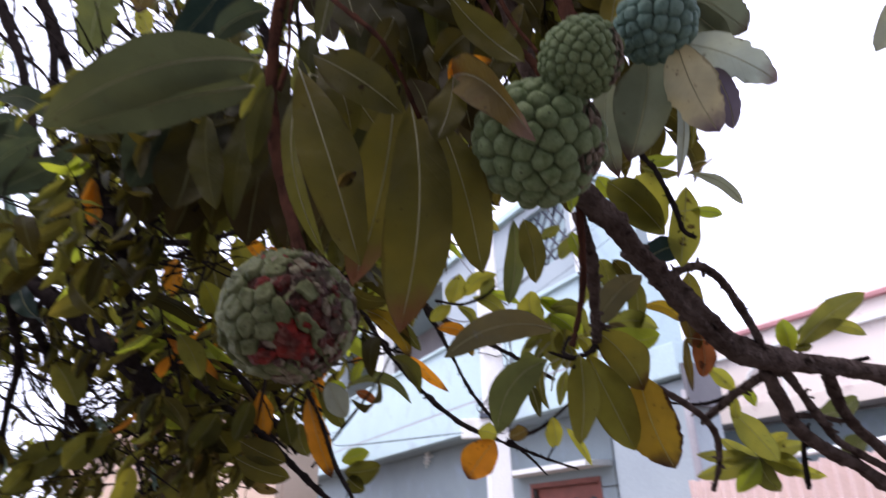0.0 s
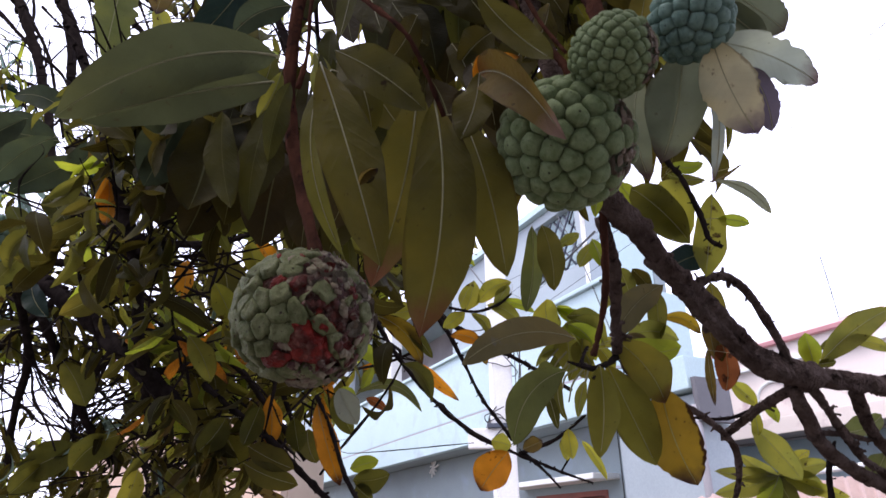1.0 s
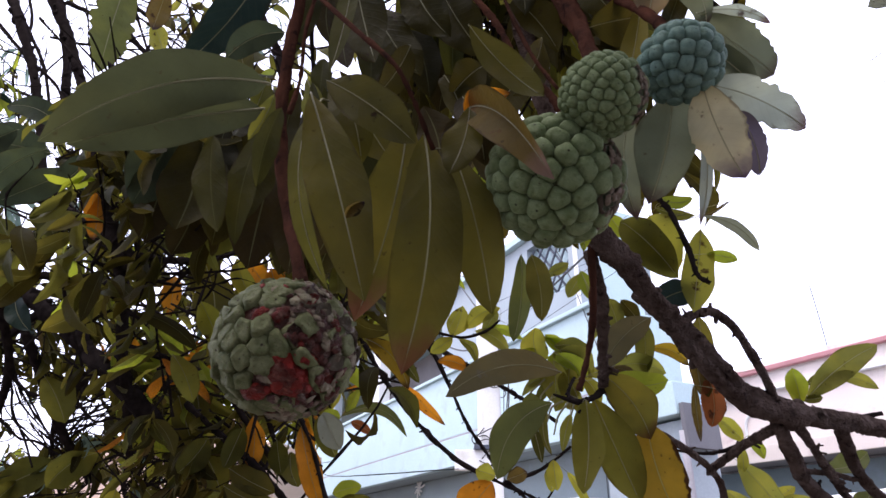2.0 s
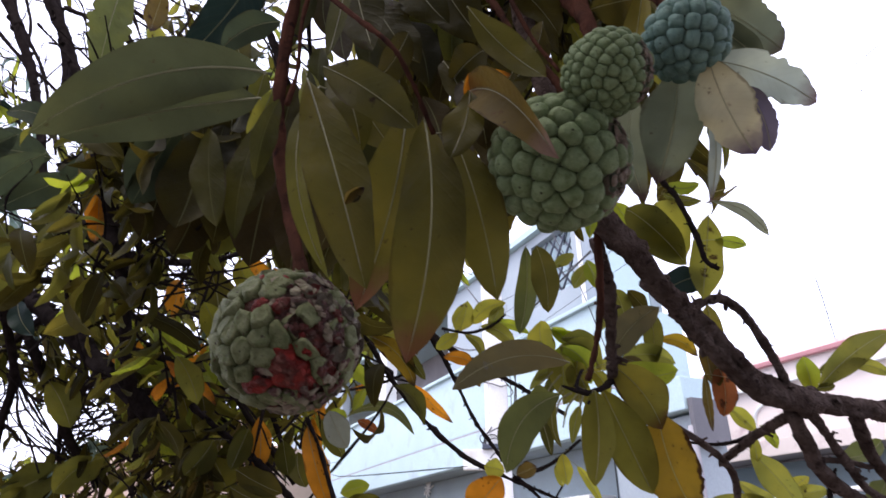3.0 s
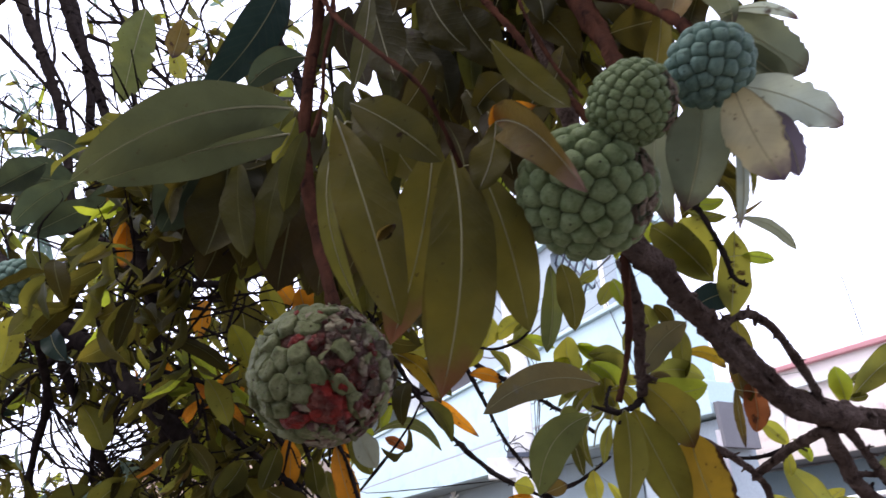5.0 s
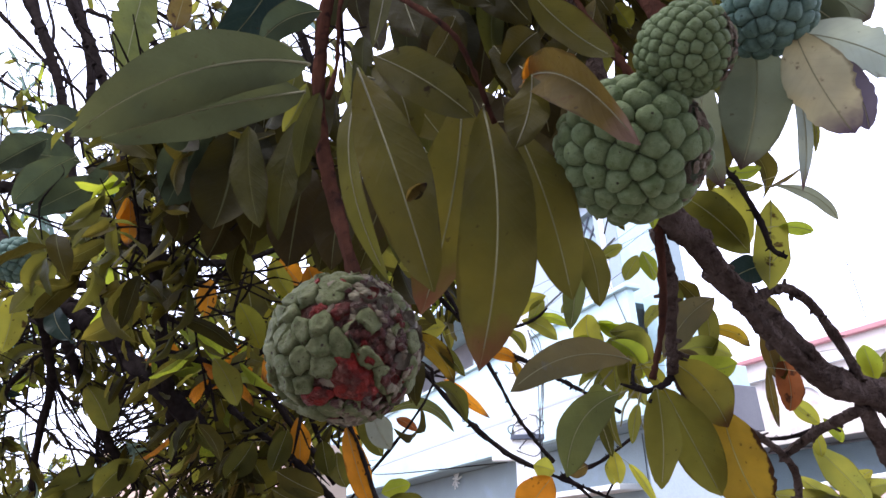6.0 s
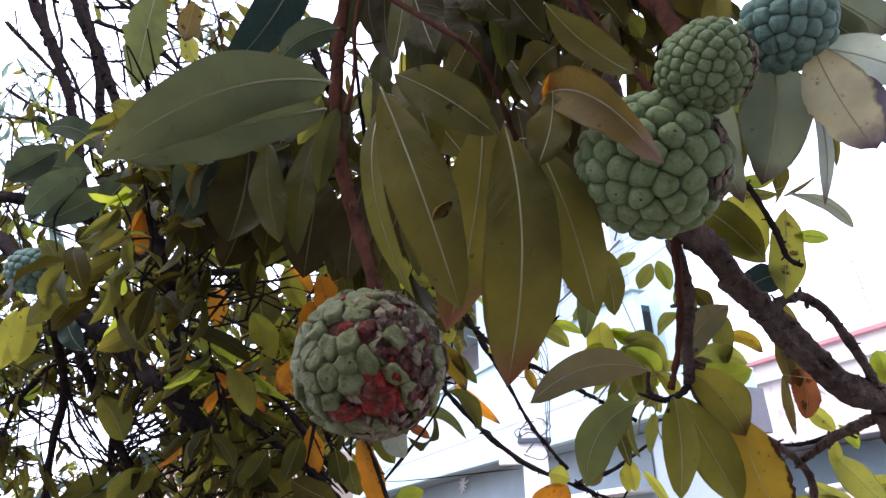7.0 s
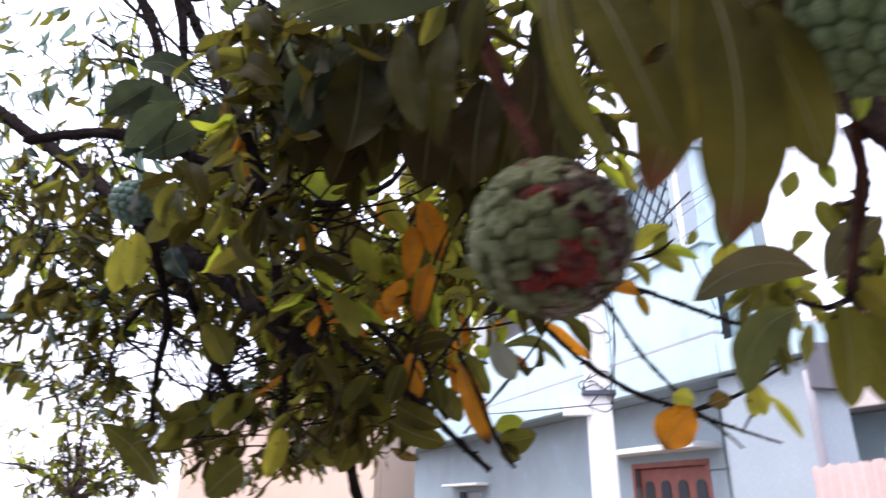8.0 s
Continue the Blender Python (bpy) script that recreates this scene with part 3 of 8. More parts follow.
slab("upper_pillar", (0.42, 0.26, 1.60), (-5.75, 0.0, 5.29), WHITE_PAINT, blue_house, 0.012)
rod("balcony_cable", [(-3.0, -0.10, 5.2), (-1.5, -0.14, 4.62), (0.0, -0.14, 4.75), (1.5, -0.10, 5.1)], 0.014, CABLE, blue_house)
rod("balcony_cable", [(-2.0, -0.10, 6.0), (-1.0, -0.14, 5.0), (-0.4, -0.14, 4.55)], 0.012, CABLE, blue_house)
rod("balcony_cable", [(0.7, -0.06, 5.7), (1.1, -0.06, 4.9), (1.6, -0.07, 3.6)], 0.006, CABLE, blue_house, sides=5)

# star-shaped splash of white on the shaded front
star = thing("wall_star", house_point(-4.75, 0.50, 2.80), "white star-shaped hanging on the shaded blue wall", "decoration")
star.rotation_euler = (0, 0, FRONT)
rng = np.random.default_rng(5)
for k in range(9):
    a, r = 0.7 * k, rng.uniform(0.14, 0.27)
    rod("ray", [(0, 0, 0), (0.5 * r * math.cos(a), -0.01, 0.5 * r * math.sin(a)), (r * math.cos(a + 0.15), -0.005, r * math.sin(a + 0.15))], 0.016, WHITE_PAINT, star, sides=6, steps=3)
rod("string", [(0, 0, 0.08), (0.01, -0.005, 0.13), (0, 0, 0.17)], 0.005, WHITE_PAINT, star, sides=5, steps=3)

# ---- concrete pole with coils of cable in front of the house
pole = thing("utility_pole", (0.44, 7.0, 0), "whitewashed square concrete utility pole wound with loose cables", "utility pole")
bm = bmesh.new()
bmesh.ops.create_cube(bm, size=1.0, matrix=Matrix.Translation((0, 0, 2.6)) @ Matrix.Diagonal((0.24, 0.24, 5.2, 1)))
for v in bm.verts:
    if v.co.z > 3:
        v.co.x, v.co.y = v.co.x * 0.82, v.co.y * 0.82
bmesh.ops.bevel(bm, geom=list(bm.edges), offset=0.02, segments=2, affect="EDGES")
bmesh.ops.rotate(bm, verts=bm.verts, matrix=Matrix.Rotation(radians(10), 3, "Z"))
part("shaft", bm, WHITE_PAINT, pole)
slab("bracket", (0.34, 0.10, 0.20), (-0.20, -0.06, 2.50), WHITE_PAINT, pole, 0.012, "white bracket box")
slab("clamp", (0.34, 0.30, 0.05), (0, 0, 2.62), STEEL, pole, 0.008)
rng = np.random.default_rng(11)
for k in range(9):
    z, r = rng.uniform(2.55, 3.6), rng.uniform(0.14, 0.20)
    a0, drop = rng.uniform(0, 6.28), rng.uniform(0.05, 0.35)
    loop = [(r * math.cos(a0 + a), r * math.sin(a0 + a), z - drop * math.sin(a / 2) ** 2 + rng.uniform(-0.02, 0.02)) for a in np.linspace(0, 5.6, 9)]
    rod("cable_coil", loop, 0.006, CABLE, pole, sides=5, steps=4)
for k in range(4):
    x = rng.uniform(0.13, 0.2)
    rod("loose_cable", [(x - 0.05, -0.13, 3.75), (x + rng.uniform(0, 0.12), -0.16, 3.2 + 0.1 * k), (x - 0.02, -0.15, 2.6)], 0.005, CABLE, pole, sides=5, steps=5)
for k, (x, y, z, s) in enumerate(((3.2, 4.4, 5.1, 0.2), (3.4, 4.8, 5.55, 0.15), (3.6, 5.6, 5.9, 0.1), (5.5, 6.0, 6.3, 0.1))):
    line = thing("overhead_cable", (0.44, 7.0, 3.6 + 0.2 * k), "thin black overhead cable slung from the pole", "cable", "cables from the pole")
    e = Vector((x, y, z)) * 2 - Vector((0.44, 7.0, 3.6 + 0.2 * k))
    e = e - Vector(line.location)
    rod("strand", [(0, 0, 0), (e.x * 0.5, e.y * 0.5, e.z * 0.5 - s), (e.x, e.y, e.z)], 0.0026, CABLE, line, sides=5, steps=8)

# ---- pink house behind, with a maroon eaves band
PINK_TURN = math.atan2(-0.866, 0.5)
pink_house = thing("house", (6.46, 15.4, 0), "pink painted house with a maroon eaves band and grey sunshade", "house")
pink_house.rotation_euler = (0, 0, PINK_TURN)
opened_wall("wall", -1.5, 9.0, 0, 5.36, 0.25, [(2.2, 3.6, 1.0, 2.4)], PINK, pink_house)
slab("eaves_band", (10.9, 0.5, 0.10), (3.75, 0.12, 5.41), MAROON, pink_house, 0.015)
slab("end_wall", (0.25, 7.5, 5.36), (-1.375, 4.0, 2.68), PINK, pink_house, 0.01)
slab("roof", (10.6, 8.0, 0.12), (3.75, 4.1, 5.55), PINK, pink_house, 0.015)
slab("ledge", (10.2, 0.14, 0.06), (3.75, -0.05, 4.95), WHITE_PAINT, pink_house, 0.012)
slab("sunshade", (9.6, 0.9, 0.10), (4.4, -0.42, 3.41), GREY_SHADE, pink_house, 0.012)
slab("sunshade_fascia", (9.6, 0.08, 0.32), (4.4, -0.86, 3.52), PINK, pink_house, 0.012)
slab("window_pane", (1.4, 0.04, 1.4), (2.9, 0.16, 1.7), DARK_GLASS, pink_house, 0.004)
slab("lower_wall", (9.4, 0.12, 3.30), (4.4, -0.10, 1.65), BLUE_WALL, pink_house, 0.008)
for x, w in ((1.0, 0.9), (4.2, 0.9)):
    arch = [(x - w / 2, -0.02, 3.7), (x - w / 2, -0.02, 4.25), (x - w * 0.35, -0.02, 4.5), (x, -0.02, 4.6), (x + w * 0.35, -0.02, 4.5), (x + w / 2, -0.02, 4.25), (x + w / 2, -0.02, 3.7)]
    rod("arch_moulding", arch, 0.035, WHITE_PAINT, pink_house, sides=8, steps=4)
rod("rain_pipe", [(5.3, -0.08, 3.9), (5.3, -0.08, 4.4), (5.3, -0.08, 4.75)], 0.05, GREY_SHADE, pink_house)
rod("rain_pipe", [(5.3, -0.08, 4.5), (5.3, -0.08, 4.72), (5.3, -0.1, 4.95)], 0.065, WHITE_PAINT, pink_house)
rod("antenna", [(2.56, 0.4, 5.6), (2.54, 0.4, 6.4), (2.51, 0.4, 7.1)], 0.012, STEEL, pink_house)
# wavy tin sheet standing as a fence before the near end of the blue house
fence = thing("fence", (2.15, 6.4, 0), "pink corrugated tin fence sheet under a white rail", "fence")
fence.rotation_euler = (0, 0, FRONT)
bm = bmesh.new()
cols, wavy = 150, []
for i in range(cols + 1):
    x = 3.2 * i / cols
    y, top = 0.02 * math.sin(i * math.pi / 2.5), 1.875 + 0.05 * x + 0.01 * math.sin(i * 0.9) + 0.006 * math.sin(i * 2.3)
    wavy.append([bm.verts.new((x, y + dy, z)) for dy in (0, 0.006) for z in (0.0, top)])
for a, b in zip(wavy[:-1], wavy[1:]):
    bm.faces.new((a[0], b[0], b[1], a[1]))
    bm.faces.new((a[2], a[3], b[3], b[2]))
    bm.faces.new((a[1], b[1], b[3], a[3]))
for row in (wavy[0], wavy[-1]):
    bm.faces.new((row[0], row[1], row[3], row[2]))
part("sheet", bm, TIN_PINK, fence)
for x in (0.75, 3.1):
    rod("post", [(x, 0.10, 0), (x, 0.10, 1), (x, 0.10, 1.97)], 0.025, STEEL, fence, sides=8, steps=2)
rod("rail", [(0.7, 0.06, 1.985), (1.6, 0.06, 2.02), (3.15, 0.06, 2.095)], 0.022, WHITE_PAINT, fence, sides=8, steps=2)

# ---- peach house, far behind the crown
peach_house = thing("house", (-6.4, 13.0, 0), "peach painted house glimpsed through the leaves", "house")
peach_house.rotation_euler = (0, 0, radians(-12))
opened_wall("wall", -1.3, 3.2, 0, 3.3, 0.25, [(1.9, 2.7, 0.3, 1.3)], PEACH, peach_house)
slab("roof", (4.9, 2.2, 0.18), (0.95, 0.9, 3.39), PEACH, peach_house, 0.015)
slab("end_wall", (0.25, 1.6, 3.3), (-1.175, 1.1, 1.65), PEACH, peach_house, 0.01)
slab("end_wall", (0.25, 1.6, 3.3), (3.075, 1.1, 1.65), PEACH, peach_house, 0.01)
slab("window_pane", (0.8, 0.04, 1.0), (2.3, 0.14, 0.8), DARK_GLASS, peach_house, 0.004)
slab("stair_tower", (1.2, 1.4, 0.9), (0.9, 0.9, 3.93), PEACH, peach_house, 0.015)

# ---- unseen wall added behind the camera to keep light off the near leaves
block_wall = slab("wall_south", (12.0, 0.25, 6.0), (0, -2.1, 3.0), CONCRETE, None, 0.02)
tagged(block_wall, "grey cement wall closing the yard", "wall", kind="structure")


# ---- custard-apple tree: trunk and limbs
tree = Tree("custard_apple_tree", (0.75, 1.75, 0), "leafy custard-apple tree with knobbly dark branches and yellowing leaves", "tree")


# fruit stems and near twigs
limb(tree, "stem", [(-0.1655, 0.5200, 2.3634, 0.0078), (-0.1597, 0.5130, 2.2135, 0.0059), (-0.1572, 0.5060, 2.1354, 0.0056), (-0.1567, 0.4940, 2.0263, 0.0055), (-0.1521, 0.4870, 1.9494, 0.0056), (-0.1319, 0.4700, 1.8662, 0.0054), (-0.1157, 0.4530, 1.8143, 0.0046), (-0.1058, 0.4410, 1.7812, 0.0046)], STEM, steps=8, knobs=0.14)
limb(tree, "twig", [(-0.1571, 0.5050, 2.2069, 0.0022), (-0.1356, 0.4850, 2.1336, 0.0021), (-0.1376, 0.4740, 2.0554, 0.0019), (-0.1368, 0.4740, 2.0012, 0.0019), (-0.1417, 0.4720, 1.9620, 0.0021)], STEM, knobs=0.2)
limb(tree, "twig", [(-0.1536, 0.5000, 2.1667, 0.0037), (-0.1176, 0.4200, 2.0508, 0.0023), (-0.0663, 0.3450, 1.9352, 0.0018), (-0.0368, 0.3230, 1.8864, 0.0016), (-0.0251, 0.3350, 1.8689, 0.0016), (-0.0130, 0.3620, 1.8501, 0.0017)], STEM, knobs=0.22)
limb(tree, "twig", [(-0.0448, 0.4800, 2.2727, 0.0049), (-0.0001, 0.4000, 2.0594, 0.0031), (0.0187, 0.3850, 2.0046, 0.0025), (0.0342, 0.3800, 1.9728, 0.0027), (0.0486, 0.3750, 1.9271, 0.0022), (0.0654, 0.3750, 1.9072, 0.0025), (0.0745, 0.3700, 1.8826, 0.0028)], STEM, knobs=0.22)
limb(tree, "twig", [(0.0308, 0.5000, 2.2584, 0.0027), (0.0394, 0.4300, 2.0840, 0.0018), (0.0479, 0.4150, 2.0210, 0.0017), (0.0633, 0.4100, 1.9701, 0.0017), (0.0782, 0.4000, 1.9304, 0.0015)], STEM, knobs=0.22)
limb(tree, "stem", [(0.0806, 0.5000, 2.3461, 0.0099), (0.0888, 0.4600, 2.1387, 0.0082), (0.0984, 0.4400, 2.0646, 0.0080), (0.1045, 0.4100, 1.9925, 0.0068), (0.1000, 0.3700, 1.9212, 0.0059)], STEM, steps=8)
limb(tree, "stem", [(0.0993, 0.4500, 2.0929, 0.0057), (0.1226, 0.4200, 2.0497, 0.0044), (0.1386, 0.3900, 2.0042, 0.0040), (0.1432, 0.3600, 1.9582, 0.0040), (0.1465, 0.3450, 1.9282, 0.0038)], STEM)

# dark branch and its side branches
limb(tree, "branch", [(0.8246, 1.0500, 1.7459, 0.0152), (0.6581, 0.9200, 1.7568, 0.0120), (0.5165, 0.8000, 1.7517, 0.0100), (0.4379, 0.7400, 1.7468, 0.0092), (0.3808, 0.7100, 1.7482, 0.0105), (0.3346, 0.6850, 1.7489, 0.0140), (0.2946, 0.6650, 1.7590, 0.0131), (0.2552, 0.6350, 1.7822, 0.0113), (0.2214, 0.6150, 1.8114, 0.0107), (0.1850, 0.5850, 1.8370, 0.0100), (0.1574, 0.5550, 1.8583, 0.0101), (0.1331, 0.5300, 1.8678, 0.0099), (0.1118, 0.5200, 1.8963, 0.0090), (0.0994, 0.5300, 1.9768, 0.0086), (0.0768, 0.5400, 2.1332, 0.0098), (0.0643, 0.5600, 2.3881, 0.0116)], BARK, sides=12, steps=8, knobs=0.15)
limb(tree, "branch", [(0.2198, 0.6150, 1.8182, 0.0049), (0.2441, 0.6300, 1.8345, 0.0046), (0.2686, 0.6400, 1.8405, 0.0047), (0.2898, 0.6500, 1.8283, 0.0043), (0.3079, 0.6600, 1.8011, 0.0043), (0.3229, 0.6700, 1.7743, 0.0043), (0.3338, 0.6800, 1.7502, 0.0046)], BARK)
limb(tree, "twig", [(0.1237, 0.5300, 1.8703, 0.0035), (0.1247, 0.5450, 1.8357, 0.0035), (0.1250, 0.5600, 1.8041, 0.0035), (0.1178, 0.5700, 1.7664, 0.0030), (0.1107, 0.5750, 1.7441, 0.0029)], STEM, knobs=0.2)
limb(tree, "branch", [(0.1233, 0.5400, 1.8611, 0.0056), (0.1377, 0.5700, 1.8343, 0.0055), (0.1468, 0.6200, 1.8065, 0.0060), (0.1531, 0.6600, 1.7691, 0.0059)], BARK, knobs=0.14)
limb(tree, "branch", [(0.1525, 0.6450, 1.7845, 0.0042), (0.1571, 0.6700, 1.7725, 0.0043), (0.1722, 0.7000, 1.7599, 0.0040), (0.1953, 0.7300, 1.7508, 0.0037), (0.2338, 0.7800, 1.7475, 0.0039), (0.2967, 0.8400, 1.7288, 0.0041), (0.3479, 0.9000, 1.7041, 0.0043), (0.3635, 0.9400, 1.6672, 0.0039), (0.3586, 0.9700, 1.6297, 0.0034)], BARK, knobs=0.15)
limb(tree, "branch", [(0.3365, 0.8950, 1.7151, 0.0052), (0.3456, 0.8600, 1.7268, 0.0053), (0.3470, 0.8000, 1.7345, 0.0053), (0.3406, 0.7400, 1.7357, 0.0053), (0.3390, 0.7000, 1.7368, 0.0053)], BARK)
limb(tree, "twig", [(0.2960, 0.9300, 1.7469, 0.0023), (0.3410, 0.9000, 1.7375, 0.0022), (0.3526, 0.8200, 1.7379, 0.0027), (0.3390, 0.7500, 1.7364, 0.0025)], TWIG)
limb(tree, "branch", [(0.3389, 0.7000, 1.7416, 0.0078), (0.3621, 0.7300, 1.7172, 0.0076), (0.3857, 0.7600, 1.6913, 0.0073), (0.4316, 0.8000, 1.6677, 0.0071), (0.4964, 0.8500, 1.6474, 0.0075), (0.6122, 0.9500, 1.6046, 0.0087)], BARK, knobs=0.14)
limb(tree, "branch", [(0.3692, 0.7200, 1.7422, 0.0045), (0.3988, 0.7500, 1.7199, 0.0046), (0.4283, 0.7800, 1.6962, 0.0047), (0.4522, 0.8000, 1.6734, 0.0043), (0.4872, 0.8300, 1.6631, 0.0044), (0.5755, 0.9000, 1.6372, 0.0052)], BARK, knobs=0.16)
limb(tree, "branch", [(0.4281, 0.7400, 1.7420, 0.0060), (0.4483, 0.7700, 1.7160, 0.0057), (0.4764, 0.8000, 1.6917, 0.0058), (0.5663, 0.8800, 1.6495, 0.0062)], BARK, knobs=0.14)
limb(tree, "twig", [(0.4085, 0.7800, 1.6873, 0.0038), (0.4198, 0.8200, 1.6634, 0.0033), (0.4359, 0.8600, 1.6248, 0.0034)], TWIG)
limb(tree, "twig", [(0.3848, 0.7600, 1.7004, 0.0027), (0.4291, 0.7800, 1.6993, 0.0028), (0.4557, 0.7900, 1.6951, 0.0028), (0.4782, 0.8000, 1.6979, 0.0029)], BARK)
limb(tree, "twig", [(0.5554, 0.8600, 1.7828, 0.0029), (0.4947, 0.8400, 1.7724, 0.0028), (0.4325, 0.8000, 1.7731, 0.0027), (0.3560, 0.7200, 1.7626, 0.0031)], TWIG)
limb(tree, "twig", [(0.1708, 0.5400, 1.9817, 0.0028), (0.2024, 0.5700, 1.9389, 0.0028), (0.2151, 0.5750, 1.9220, 0.0028), (0.2290, 0.5800, 1.8820, 0.0027), (0.2350, 0.5850, 1.8590, 0.0022), (0.2461, 0.5850, 1.8494, 0.0022)], TWIG, knobs=0.2)

# thin twigs before the house
limb(tree, "twig", [(-0.1283, 1.2000, 2.0929, 0.0047), (-0.0273, 1.1000, 1.9476, 0.0042), (0.0272, 1.0000, 1.8823, 0.0037), (0.0636, 0.9200, 1.8356, 0.0027), (0.0949, 0.8600, 1.7990, 0.0025), (0.1197, 0.7600, 1.7522, 0.0022)], TWIG, knobs=0.2)
limb(tree, "twig", [(-0.0833, 1.2000, 2.0677, 0.0047), (-0.0335, 1.1500, 1.9529, 0.0043), (0.0004, 1.1000, 1.8717, 0.0033), (0.0258, 1.0600, 1.8061, 0.0031), (0.0500, 1.0400, 1.7651, 0.0030), (0.0711, 1.0200, 1.7317, 0.0029)], TWIG, knobs=0.2)
limb(tree, "twig", [(-0.2729, 1.3500, 2.1999, 0.0054), (-0.1932, 1.3200, 2.0400, 0.0050), (-0.1356, 1.3000, 1.9416, 0.0048), (-0.0633, 1.2200, 1.8390, 0.0044), (0.0065, 1.1000, 1.7574, 0.0039), (0.0635, 1.0200, 1.7163, 0.0029), (0.1100, 1.0000, 1.6936, 0.0028), (0.1384, 0.9800, 1.6791, 0.0020), (0.1746, 0.9700, 1.6651, 0.0013)], TWIG, knobs=0.22)
limb(tree, "twig", [(0.0835, 1.0100, 1.7125, 0.0028), (0.1095, 1.0000, 1.6874, 0.0020), (0.1303, 0.9800, 1.6598, 0.0013)], TWIG)
limb(tree, "twig", [(0.0792, 1.0100, 1.7109, 0.0028), (0.1194, 0.9600, 1.7200, 0.0027), (0.1421, 0.9200, 1.7323, 0.0019), (0.1517, 0.8600, 1.7396, 0.0018)], TWIG)
limb(tree, "twig", [(0.1329, 0.9800, 1.6807, 0.0014), (0.1486, 0.9800, 1.7041, 0.0014), (0.1545, 0.9800, 1.7157, 0.0011)], TWIG)
limb(tree, "twig", [(-0.0206, 1.0000, 1.9347, 0.0023), (0.0193, 0.9800, 1.9205, 0.0022), (0.0544, 0.9700, 1.9274, 0.0022), (0.0764, 0.9600, 1.9419, 0.0015)], TWIG)
limb(tree, "twig", [(-0.2724, 1.2000, 1.8809, 0.0026), (-0.2178, 1.2500, 1.8968, 0.0027), (-0.1467, 1.3000, 1.9243, 0.0029), (-0.0664, 1.3000, 1.9578, 0.0020)], TWIG)

# left limbs; the darker twig material stands in for their silhouette shade
limb(tree, "limb", [(-2.5326, 2.1000, 3.2491, 0.0255), (-1.9043, 1.9000, 2.8253, 0.0218), (-1.3454, 1.6000, 2.4336, 0.0189), (-1.0282, 1.3500, 2.1964, 0.0167), (-0.8533, 1.2500, 2.0856, 0.0162), (-0.7027, 1.1800, 1.9805, 0.0148), (-0.5625, 1.1200, 1.8710, 0.0144), (-0.4964, 1.2000, 1.8000, 0.0120), (-0.5394, 1.4500, 1.7166, 0.0105), (-0.5469, 1.7000, 1.5137, 0.0116)], TWIG, sides=11, knobs=0.1)
limb(tree, "branch", [(-0.6428, 0.9800, 2.2929, 0.0081), (-0.6158, 0.9800, 2.2209, 0.0088), (-0.5942, 0.9900, 2.1582, 0.0097), (-0.5631, 1.0000, 2.0764, 0.0104), (-0.5502, 1.0300, 1.9966, 0.0094), (-0.5498, 1.0700, 1.9115, 0.0094), (-0.5498, 1.1200, 1.8515, 0.0086)], TWIG, knobs=0.14)
limb(tree, "branch", [(-1.3544, 1.3000, 2.4276, 0.0120), (-1.0449, 1.2000, 2.3564, 0.0110), (-0.8808, 1.1800, 2.2936, 0.0106), (-0.7431, 1.1500, 2.2229, 0.0090), (-0.6070, 1.0500, 2.1202, 0.0080)], TWIG, knobs=0.14)
limb(tree, "branch", [(-0.8170, 1.1200, 2.0746, 0.0073), (-0.7741, 1.1500, 2.0949, 0.0075), (-0.6678, 1.1200, 2.0776, 0.0073), (-0.5650, 1.0400, 2.0310, 0.0058)], TWIG)
limb(tree, "branch", [(-1.6458, 1.5000, 3.6985, 0.0181), (-1.3875, 1.4500, 3.2447, 0.0161), (-1.1815, 1.4000, 2.8935, 0.0128), (-1.0490, 1.3500, 2.6334, 0.0102), (-0.9392, 1.3000, 2.3717, 0.0079)], TWIG, knobs=0.14)
limb(tree, "branch", [(-1.3635, 1.4000, 3.5527, 0.0168), (-1.1904, 1.3800, 3.1615, 0.0153), (-1.0568, 1.3500, 2.9167, 0.0142), (-0.9320, 1.3000, 2.6943, 0.0116), (-0.7602, 1.2000, 2.4116, 0.0088), (-0.6467, 1.1000, 2.2522, 0.0078)], TWIG, knobs=0.14)
limb(tree, "branch", [(-1.4990, 1.6000, 3.7636, 0.0148), (-1.2899, 1.5500, 3.2979, 0.0132), (-1.1390, 1.5000, 2.9585, 0.0120), (-1.0650, 1.4500, 2.7107, 0.0094)], TWIG, knobs=0.14)
limb(tree, "twig", [(-1.0012, 1.3000, 3.3271, 0.0085), (-0.8993, 1.2800, 3.0207, 0.0078), (-0.8091, 1.2500, 2.8054, 0.0058), (-0.6755, 1.2000, 2.6450, 0.0054), (-0.5263, 1.1500, 2.4756, 0.0037)], TWIG, knobs=0.2)
limb(tree, "twig", [(-1.0958, 1.3800, 3.0438, 0.0066), (-0.9198, 1.3000, 2.8955, 0.0046), (-0.7866, 1.2500, 2.7670, 0.0043), (-0.6610, 1.2000, 2.6394, 0.0040)], TWIG)
limb(tree, "twig", [(-1.1230, 1.4000, 3.1221, 0.0051), (-0.9450, 1.3500, 3.0414, 0.0049), (-0.7984, 1.3000, 2.9017, 0.0046), (-0.7170, 1.3000, 2.7904, 0.0030)], TWIG)
limb(tree, "branch", [(-0.3614, 0.8000, 2.6744, 0.0083), (-0.3228, 0.8000, 2.4465, 0.0076), (-0.2770, 0.7800, 2.3397, 0.0062), (-0.2305, 0.7500, 2.2144, 0.0057)], TWIG)
